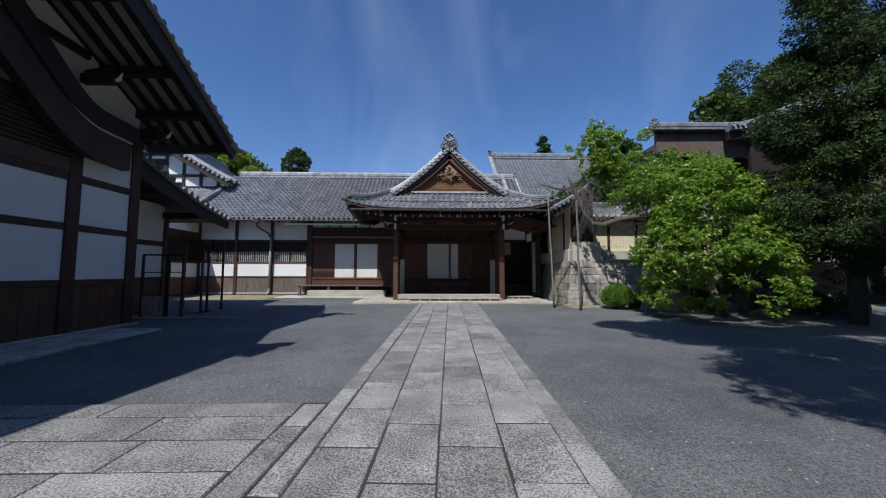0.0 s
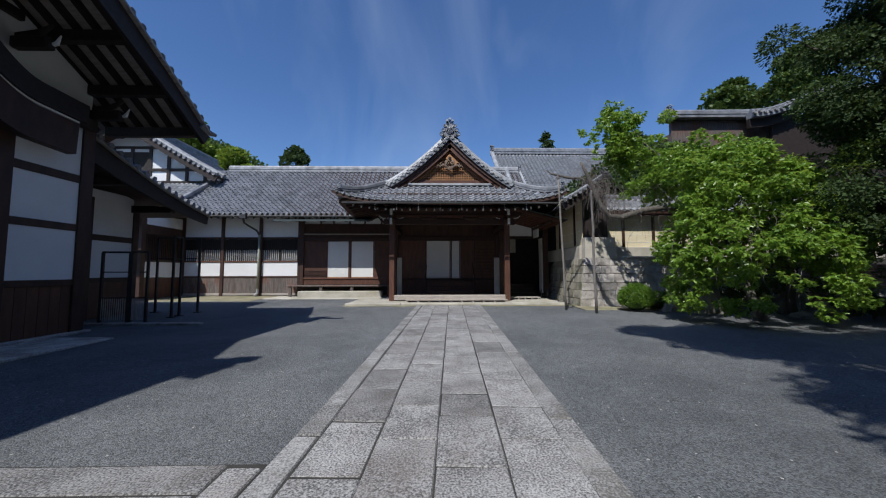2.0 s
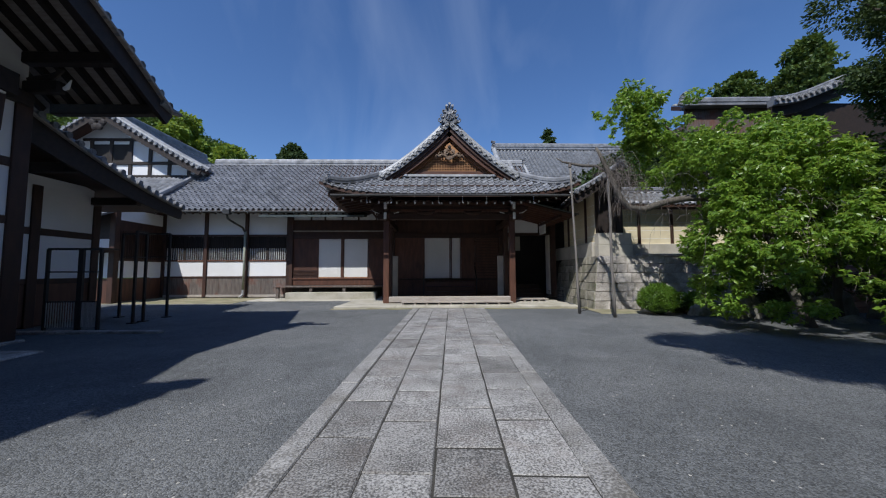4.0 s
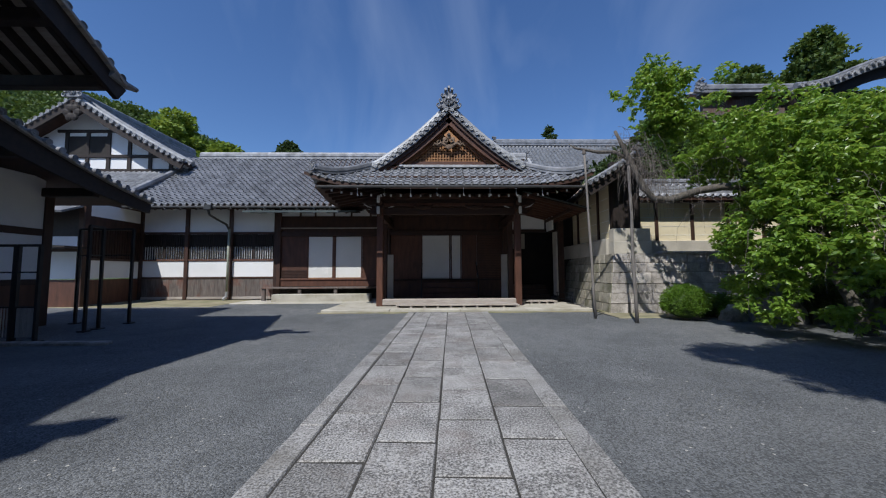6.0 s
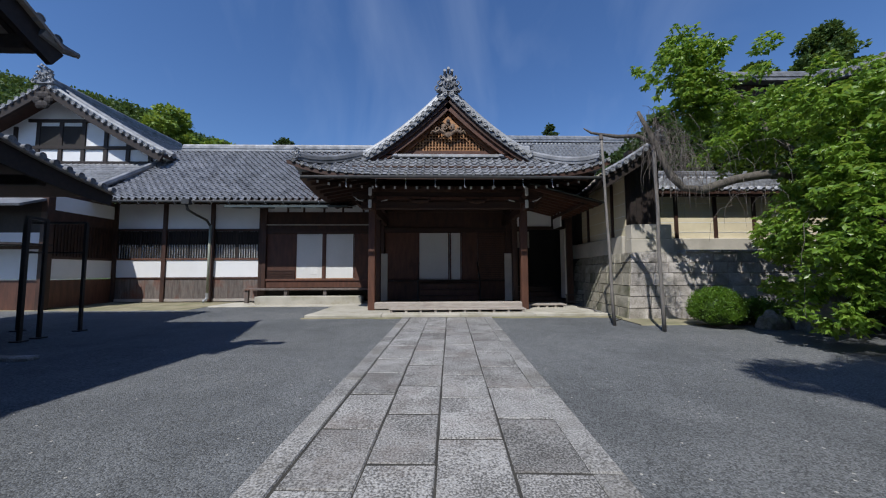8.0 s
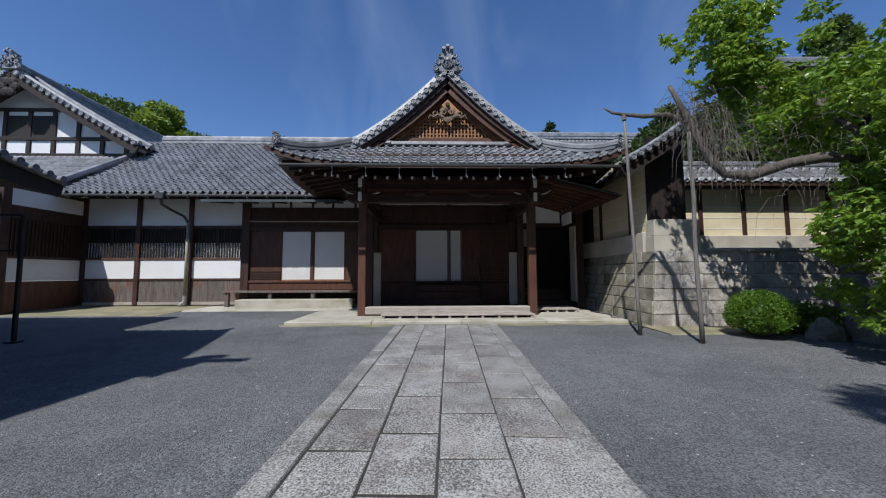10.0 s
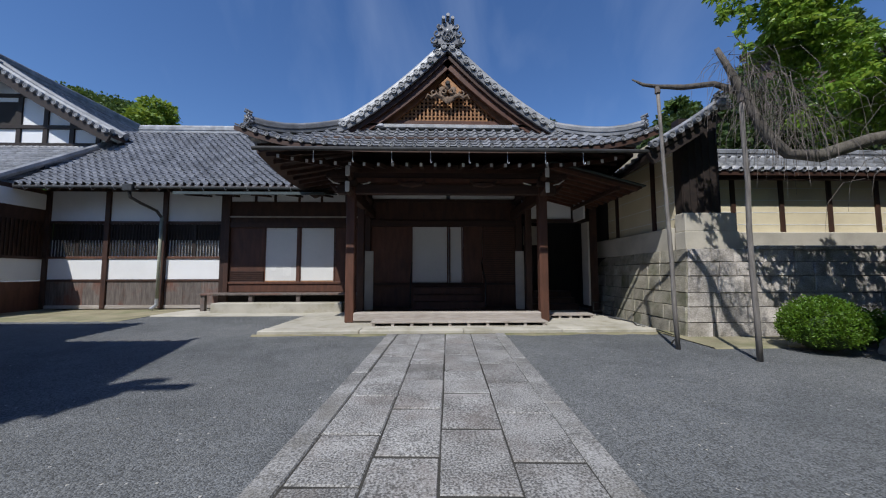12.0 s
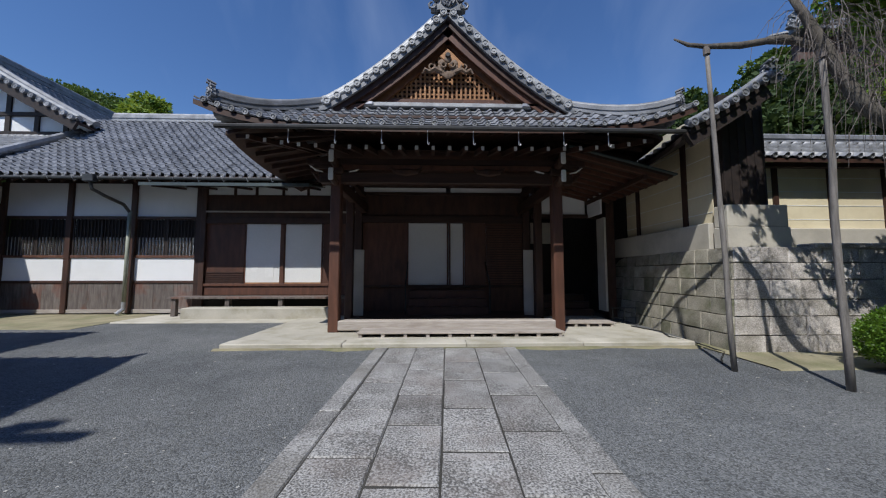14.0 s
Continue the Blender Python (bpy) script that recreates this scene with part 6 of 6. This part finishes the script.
    tube(b, path, [0.007, 0.006, 0.0055, 0.005, 0.004, 0.003, 0.0015], 4, False)
part("branchwork", b, TWIG, weep, "thin grey hanging twigs", kind="stuff")


def prop(name, base, top, r0, r1, seed):
    p = thing(name, "weathered round timber prop holding up the old limb", "prop", group="tree props")
    part("pole", tube(bmesh.new(), wander(base, top, 6, 0.015, seed), [r0 + (r1 - r0) * k / 6 for k in range(7)], 10), POLE, p, smooth=True)
    part("binding", tube(bmesh.new(), [Vector(top) - Vector((0, 0, 0.10)), Vector(top) + Vector((0, 0, 0.02))], r1 * 1.6, 8), TWIG, p)


prop("tree_prop", (4.62, 13.84, 0.05), (4.42, 13.78, 4.92), 0.039, 0.030, 2)
prop("tree_prop", (5.32, 13.02, 0.05), (5.24, 12.97, 4.35), 0.044, 0.034, 3)

# clipped azalea
bush = thing("clipped_azalea", "round clipped azalea bush with fine bright leaves", "bush")
rnd = random.Random(3)
cl = []
for k in range(420):
    d = Vector((rnd.gauss(0, 1), rnd.gauss(0, 1), rnd.gauss(0, 1))).normalized()
    if d.z < -0.55:
        continue
    cl.append((6.97 + 0.49 * d.x, 13.55 + 0.49 * d.y, 0.55 + 0.43 * d.z, 0.10))
leaf_cloud("leaves", cl, 16000, 0.045, 1.0, LEAF_BUSH, bush, 6, droop=-0.3, aspect=0.5)
b = bmesh.new()
bmesh.ops.create_uvsphere(b, u_segments=20, v_segments=12, radius=1.0, matrix=Matrix.Translation((6.97, 13.55, 0.52)) @ Matrix.Diagonal((0.45, 0.45, 0.40, 1)))
part("inner_mass", b, LEAF_DARK, bush)

# tall dark tree on the east side
tall = thing("evergreen_tree", "tall dark fine-leaved tree overhanging the court", "tree")
b = bmesh.new()
tube(b, wander((11.9, 9.9, 0), (11.6, 10.0, 9.0), 9, 0.15, 9), [0.2, 0.19, 0.18, 0.17, 0.16, 0.14, 0.12, 0.1, 0.07, 0.04], 12)
part("trunk", b, BARK, tall, smooth=True)
rnd = random.Random(14)
cl = []
for k in range(44):
    z = 2.0 + rnd.random() * 9.0
    a = rnd.uniform(0, 2 * math.pi)
    ln = rnd.uniform(1.6, 3.4)
    tip = Vector((12.2 + ln * math.cos(a), 9.5 + 0.4 * ln * math.sin(a), z + rnd.uniform(-0.4, 0.5)))
    b = bmesh.new()
    tube(b, wander((11.75, 9.95, z - 0.5), tip, 5, 0.12, 30 + k), [0.08, 0.065, 0.05, 0.04, 0.025, 0.012], 6)
    part("branch", b, BARK, tall)
    for j in range(7):
        f = 0.4 + 0.6 * rnd.random()
        q = Vector((11.75, 9.95, z - 0.5)).lerp(tip, f)
        cl.append((q.x + rnd.uniform(-0.4, 0.4), q.y + rnd.uniform(-0.4, 0.4), q.z + rnd.uniform(-0.3, 0.3), rnd.uniform(0.3, 0.6)))
for k in range(170):
    a, r = rnd.uniform(0, 2 * math.pi), math.sqrt(rnd.random())
    cl.append((12.3 + 2.9 * r * math.cos(a), 9.3 + 1.2 * r * math.sin(a), rnd.uniform(2.3, 11.0), rnd.uniform(0.3, 0.55)))
for k in range(14):
    cl.append((rnd.uniform(11.2, 14.0), rnd.uniform(8.6, 11.0), rnd.uniform(0.5, 2.4), rnd.uniform(0.25, 0.5)))
leaf_cloud("crown", cl, 170000, 0.095, 0.7, LEAF_DARK, tall, 15, droop=0.3, flat=0.4, label="fine dark green foliage")

# tall tree south-east of the path, whose shade falls across the gravel
shade = thing("shade_tree", "tall broad evergreen whose shade falls on the gravel", "tree")
b = bmesh.new()
tube(b, wander((5.6, -3.4, -0.1), (5.0, -1.5, 12.0), 9, 0.15, 55), [0.38, 0.36, 0.33, 0.3, 0.27, 0.23, 0.19, 0.15, 0.1, 0.04], 12)
part("trunk", b, BARK, shade, smooth=True)
rnd = random.Random(56)
cl = []
for k in range(175):
    gx, gy = rnd.uniform(4.7, 12.5), rnd.uniform(-2.5, 9.4)
    if k > 145:
        gx, gy = rnd.uniform(5.1, 8.2), rnd.uniform(8.7, 10.0)
    if gx < 5.1 + 0.6 * (6.4 < gy < 8.4) and gy > 5.2:
        continue
    h = rnd.uniform(8.5, 13.0)
    p = Vector((gx - 0.324 * h, gy - 0.665 * h, h))
    q = Vector((5.2, -2.0, h - 1.6))
    b = bmesh.new()
    tube(b, wander(q, p, 4, 0.15, 100 + k), [0.07, 0.05, 0.04, 0.025, 0.01], 6)
    part("branch", b, BARK, shade)
    for j in range(4):
        cl.append((p.x + rnd.uniform(-0.5, 0.5), p.y + rnd.uniform(-0.5, 0.5), p.z + rnd.uniform(-0.3, 0.3), rnd.uniform(0.3, 0.65)))
leaf_cloud("crown", cl, 150000, 0.16, 0.6, LEAF_DARK, shade, 57, droop=0.3, flat=0.4, label="fine dark green foliage")

maple = thing("maple_tree", "young maple with layered yellow-green leaves", "tree")
b = bmesh.new()
tube(b, wander((11.2, 12.3, 0), (11.0, 12.2, 4.5), 7, 0.10, 17), [0.13, 0.12, 0.11, 0.1, 0.08, 0.06, 0.04, 0.02], 10)
part("trunk", b, BARK, maple, smooth=True)
cl = []
for k in range(90):
    a, r = rnd.uniform(0, 2 * math.pi), math.sqrt(rnd.random()) * 2.4
    cl.append((11.6 + r * math.cos(a), 11.4 + r * math.sin(a), rnd.choice((1.9, 2.5, 3.1, 3.8, 4.4)) + rnd.uniform(-0.15, 0.15), rnd.uniform(0.3, 0.5)))
leaf_cloud("crown", cl, 20000, 0.09, 0.30, LEAF_MAPLE, maple, 18, droop=0.2, flat=0.7)


def rock(x, y, r, h, seed, label="grey weathered garden rock"):
    b = bmesh.new()
    bmesh.ops.create_icosphere(b, subdivisions=4, radius=1.0)
    for v in b.verts:
        p = v.co.copy()
        k = 1 + 0.30 * noise.noise(p * 1.1 + Vector((seed * 3.1, 0, 0))) + 0.12 * noise.noise(p * 3.0 + Vector((0, seed * 2.3, 0))) + 0.05 * noise.noise(p * 7.0)
        v.co = Vector((p.x * r * k, p.y * r * 0.8 * k, max(p.z * h * k, -0.2 * h)))
    ob = part("garden_rock", b, ROCK, None, label)
    ob.location = (x, y, ground_z(y) + 0.15 * h)
    tagged(ob, label, "rock", "garden rocks")


for x, y, r, h, s in ((9.0, 13.0, 0.55, 1.0, 1), (10.1, 13.4, 0.5, 0.7, 2), (11.6, 12.9, 0.6, 0.8, 3), (12.9, 12.4, 0.5, 0.55, 4), (8.1, 13.3, 0.3, 0.35, 5), (9.7, 11.9, 0.25, 0.16, 6), (10.9, 11.8, 0.3, 0.18, 7), (13.8, 11.7, 0.6, 0.7, 8)):
    rock(x, y, r, h, s)


def shrub(x, y, z, r, seed, mat=LEAF_MAPLE):
    s = thing("garden_shrub", "loose green shrub among the garden rocks", "shrub", group="garden shrubs")
    rr = random.Random(seed)
    c = [(x + rr.uniform(-r, r), y + rr.uniform(-r, r), z + rr.uniform(0.1, r * 1.2), r * 0.4) for _ in range(14)]
    leaf_cloud("leaves", c, 2600, 0.08, 0.9, mat, s, seed, droop=0.2)
    b = bmesh.new()
    for k in range(6):
        tube(b, [(x, y, ground_z(y) - 0.02), (x + rr.uniform(-r, r) * 0.5, y + rr.uniform(-r, r) * 0.5, z + r * 0.6)], [0.02, 0.008], 5)
    part("stems", b, BARK, s)


for x, y, z, r, s, m in ((9.6, 12.7, 0.4, 0.5, 41, LEAF_DARK), (10.8, 13.3, 0.6, 0.6, 42, LEAF_MAPLE), (12.2, 13.2, 0.5, 0.6, 43, LEAF_DARK), (8.4, 13.8, 0.2, 0.4, 44, LEAF_BUSH), (13.4, 12.6, 0.4, 0.6, 45, LEAF_MAPLE), (12.6, 11.4, 0.2, 0.5, 46, LEAF_DARK), (8.0, 13.9, 0.1, 0.3, 47, LEAF_MAPLE)):
    shrub(x, y, z, r, s, m)

steps_e = thing("stone_stairs", "reddish stone steps climbing to the upper terrace", "stairs")
for k in range(9):
    part("step", block(12.3 + k * 0.32, 16.5, 13.6, 15.2, 0.1 + k * 0.18, 0.27 + k * 0.18, 0.012), BRICK, steps_e)


# ---- wooded hill and far trees ----
def hill_z(x, y):
    across = 83 - 0.0027 * max(0.0, x + 195) ** 2
    rise = min(max((y - 70) / 80, 0.0), 1.0)
    return max(0.0, across) * rise * rise * (3 - 2 * rise) + 3 * noise.noise(Vector((x * 0.04, y * 0.04, 0)))


def build_hill():
    pts, faces = [], []
    xs = [-330 + 6 * i for i in range(58)]
    ys = [75 + 5 * j for j in range(20)]
    for y in ys:
        for x in xs:
            pts.append((x, y, hill_z(x, y) - 3))
    w = len(xs)
    for j in range(len(ys) - 1):
        for i in range(w - 1):
            faces.append((j * w + i, j * w + i + 1, (j + 1) * w + i + 1, (j + 1) * w + i))
    ob = grid_mesh("backdrop_hill", pts, faces, LEAF_HILL)
    tagged(ob, "wooded green hill behind the temple", "hill", kind="structure")
    rr = random.Random(61)
    c = []
    for k in range(2600):
        x, y = rr.uniform(-300, -20), rr.uniform(85, 160)
        z = hill_z(x, y)
        if z > 3:
            c.append((x, y, z - 1.5, rr.uniform(2.0, 4.2)))
    woods = thing("far_woods", "dense green woodland covering the hillside", "woods", kind="stuff")
    leaf_cloud("canopy", c, 170000, 1.15, 1.0, LEAF_HILL, woods, 62, droop=-0.2, aspect=0.8)


build_hill()


def far_tree(x, y, top, r, base, seed, mat, n=9000, label="tall tree rising behind the roofs", leaf=0.5):
    t = thing("background_tree", label, "tree", group="background trees")
    rr = random.Random(seed)
    b = bmesh.new()
    tube(b, wander((x, y, 0), (x, y, top - r * 0.3), 6, 0.3, seed), [r * 0.12, r * 0.11, r * 0.1, r * 0.085, r * 0.07, r * 0.05, r * 0.02], 8)
    part("trunk", b, BARK, t)
    c = []
    for k in range(60):
        z = base + (top - base) * rr.random()
        f = (z - base) / (top - base)
        w = r * math.sqrt(max(0.05, 1 - (2 * f - 0.85) ** 2 * 0.8)) * (1.0 if f < 0.75 else 0.75)
        a = rr.uniform(0, 2 * math.pi)
        q = math.sqrt(rr.random()) * w
        c.append((x + q * math.cos(a), y + q * math.sin(a), z, rr.uniform(0.18, 0.34) * r))
    leaf_cloud("crown", c, n, leaf, 0.7, mat, t, seed + 1, droop=0.1, flat=0.2, aspect=0.7)


far_tree(-47.5, 66, 30.5, 6.5, 14, 71, LEAF_SUNNY, 14000, "round sunlit yellow-green tree on the slope", 0.7)
far_tree(-38.5, 66, 24.5, 5.0, 12, 72, LEAF_SUNNY, 9000, "round sunlit yellow-green tree on the slope", 0.7)
far_tree(-57, 72, 33, 6.0, 18, 73, LEAF_HILL, 9000, "dark green tree on the slope", 0.7)
far_tree(-27.2, 67, 25.6, 2.7, 19.5, 74, LEAF_DARK, 4500, "dark rounded pine behind the ridge", 0.5)
far_tree(21.3, 66, 28.6, 1.7, 20, 75, LEAF_DARK, 2500, "slim conifer behind the porch roof", 0.45)
far_tree(41.8, 47.4, 28.0, 3.3, 22.5, 76, LEAF_HILL, 7500, "tall dark conifer beyond the upper hall", 0.5)
far_tree(46.5, 43, 30.0, 3.4, 22.5, 77, LEAF_HILL, 7500, "tall dark conifer beyond the upper hall", 0.5)
# unseen trees added to block low sky light from east and south
far_tree(24, 4, 17, 5, 3, 90, LEAF_DARK, 9000, "broad dark tree, unseen, added to block low sky light", 0.9)
far_tree(26, -6, 19, 5.5, 3, 91, LEAF_DARK, 9000, "broad dark tree, unseen, added to block low sky light", 0.9)
far_tree(23, -14, 17, 5, 3, 92, LEAF_DARK, 9000, "broad dark tree, unseen, added to block low sky light", 0.9)
far_tree(8, -25, 16, 6, 3, 93, LEAF_DARK, 9000, "broad dark tree, unseen, added to block low sky light", 0.9)
far_tree(-5, -26, 17, 6, 3, 94, LEAF_DARK, 9000, "broad dark tree, unseen, added to block low sky light", 0.9)
far_tree(-17, -25, 16, 6, 3, 95, LEAF_DARK, 9000, "broad dark tree, unseen, added to block low sky light", 0.9)
far_tree(19, -23, 17, 6, 3, 96, LEAF_DARK, 9000, "broad dark tree, unseen, added to block low sky light", 0.9)
for x, y, top, sd in ((18.5, 2.0, 21, 110), (19.5, -5.5, 22, 112), (18.0, -12.5, 21, 114), (14.5, -19.0, 20, 116)):
    far_tree(x, y, top, 6.2, 2.5, sd, LEAF_DARK, 12000, "broad dark tree, unseen, added to block low sky light", 0.9)
far_tree(30, 10, 18, 4.5, 4, 97, LEAF_DARK, 9000, "broad dark tree, unseen, added to block low sky light", 0.9)
far_tree(9.2, 19.6, 6.9, 2.2, 4.3, 81, LEAF_DARK, 9000, "dark tree behind the corner wall", 0.2)
far_tree(12.2, 19.8, 8.2, 2.4, 4.0, 82, LEAF_DARK, 9000, "dark tree behind the corner wall", 0.2)
far_tree(10.9, 19.4, 7.2, 1.9, 3.9, 84, LEAF_DARK, 12000, "dark tree behind the corner wall", 0.17)
far_tree(13.9, 19.2, 7.4, 1.9, 3.9, 85, LEAF_DARK, 12000, "dark tree behind the corner wall", 0.17)
far_tree(22, 27, 12.5, 2.0, 7, 79, LEAF_HILL, 5000, "green tree behind the terrace", 0.35)
far_tree(17.0, 30, 13.5, 1.6, 8, 80, LEAF_HILL, 4000, "green tree behind the terrace", 0.35)

# ---- paving ----
def path_x(y):
    """Middle line of the paved way."""
    return -0.175 + 0.0445 * y


def slab_mesh(w, l, seed, h=0.09):
    rnd2 = random.Random(seed)
    b = bmesh.new()
    g, gy = 0.005, 0.009
    base = [(-w / 2 + g, -l / 2 + gy), (w / 2 - g, -l / 2 + gy), (w / 2 - g, l / 2 - gy), (-w / 2 + g, l / 2 - gy)]
    base = [(x + rnd2.uniform(-0.006, 0.006), y + rnd2.uniform(-0.008, 0.008)) for x, y in base]
    lowv = [b.verts.new((x, y, -h)) for x, y in base]
    mid = [b.verts.new((x, y, -0.012)) for x, y in base]
    top = [b.verts.new((x * (1 - 0.022 / w), y * (1 - 0.022 / l), 0.0)) for x, y in base]
    for k in range(4):
        j = (k + 1) % 4
        b.faces.new((lowv[k], lowv[j], mid[j], mid[k]))
        b.faces.new((mid[k], mid[j], top[j], top[k]))
    b.faces.new(top)
    return as_mesh("slab", b, SLAB)


paving = thing("paved_way", "granite slab path in four rows between long kerbs", "path", kind="structure")
rnd = random.Random(31)
yaw = -math.atan(0.0445)
bed = bmesh.new()
for ya, yb in ((-11.9, 4.0), (4.0, 15.34)):
    q = [(path_x(y) + s * 1.28, y, ground_z(y) + 0.021) for y, s in ((ya, -1), (ya, 1), (yb, 1), (yb, -1))]
    bed.faces.new([bed.verts.new(p) for p in q])
part("joint_bed", bed, JOINT, paving)
# each row of slabs: its sides, and where its cross joints lie along the way
ROWS = [
    (-1.055, -0.535, (3.46, 4.25, 5.13, 6.03, 6.83, 7.66, 8.49, 9.32, 10.10, 10.80, 11.69, 12.57, 13.42, 14.30)),
    (-0.535, -0.02, (2.97, 3.89, 4.79, 5.50, 6.32, 7.10, 7.93, 8.78, 9.58, 10.44, 11.33, 12.22, 12.98, 13.95)),
    (-0.02, 0.525, (3.45, 4.36, 5.24, 5.83, 6.62, 7.50, 8.29, 9.17, 9.97, 10.87, 11.74, 12.59, 13.48, 14.36)),
    (0.525, 1.065, (2.94, 3.88, 4.77, 5.45, 6.33, 7.13, 7.79, 8.65, 9.48, 10.33, 11.18, 12.07, 12.94, 13.78, 14.55)),
]
for ci, (a, b2, joints) in enumerate(ROWS):
    cuts = [joints[0] - 0.86 * k - 0.02 * (k % 3) for k in range(16, 0, -1)] + list(joints) + [15.32]
    for y, y_end in zip(cuts, cuts[1:]):
        l, yc = y_end - y, (y + y_end) / 2
        piece("slab", slab_mesh(b2 - a, l, int(y * 97) + ci), paving,
              Matrix.Translation((path_x(yc) + (a + b2) / 2, yc, ground_z(yc) + 0.030 + rnd.uniform(-0.004, 0.004))) @ Euler((radians(0.69), rnd.uniform(-0.003, 0.003), yaw)).to_matrix().to_4x4())
for sx in (-1, 1):
    y = -13.0
    while y < 15.30:
        l = rnd.uniform(1.5, 2.8)
        if 15.32 - y - l < 0.8:
            l = 15.32 - y
        yc = y + l / 2
        me = slab_mesh(0.23, l, int(y * 53) + sx + 7)
        me.materials[0] = KERB
        piece("kerb", me, paving, Matrix.Translation((path_x(yc) + sx * 1.175, yc, ground_z(yc) + 0.034)) @ Euler((radians(0.69), 0, yaw)).to_matrix().to_4x4())
        y += l

side_way = thing("side_paving", "granite paving branching off to the hall entrance", "path", kind="structure")
bed = bmesh.new()
bed.faces.new([bed.verts.new(p) for p in ((-8.0, 0.6, -0.047), (-1.44, 0.6, -0.047), (-1.27, 4.45, -0.001), (-8.0, 4.45, -0.001))])
part("joint_bed", bed, JOINT, side_way)
rows_y = [4.45, 4.10, 3.62, 3.14, 2.62, 2.1, 1.6, 1.1, 0.6]
for ri, (yb, ya) in enumerate(zip(rows_y, rows_y[1:])):
    x = path_x((ya + yb) / 2) - 1.30 - 0.27
    while x > -8.0:
        w = rnd.uniform(0.75, 1.3) if ri else rnd.uniform(1.2, 2.0)
        yc = (ya + yb) / 2
        piece("slab", slab_mesh(w, yb - ya, int(x * 71) + ri * 13), side_way, Matrix.Translation((x - w / 2, yc, ground_z(yc) + 0.026 + rnd.uniform(-0.003, 0.003))) @ Euler((radians(0.69), 0, 0)).to_matrix().to_4x4())
        x -= w
y = 0.6
while y < 4.3:
    l = rnd.uniform(0.8, 1.4)
    l = min(l, 4.4 - y)
    yc = y + l / 2
    me = slab_mesh(0.26, l, int(y * 31) + 5)
    piece("slab", me, side_way, Matrix.Translation((path_x(yc) - 1.43, yc, ground_z(yc) + 0.028)) @ Euler((radians(0.69), 0, yaw)).to_matrix().to_4x4())
    y += l

# ---- walls behind the camera close the court ----
close = thing("south_wall", "plain plastered precinct wall closing the court", "wall", kind="structure")
part("plaster", block(-30, 30, -16.3, -16.0, -0.3, 5.2), PLASTER, close)
part("coping", block(-30, 30, -16.7, -15.6, 5.2, 5.4), TILE, close)
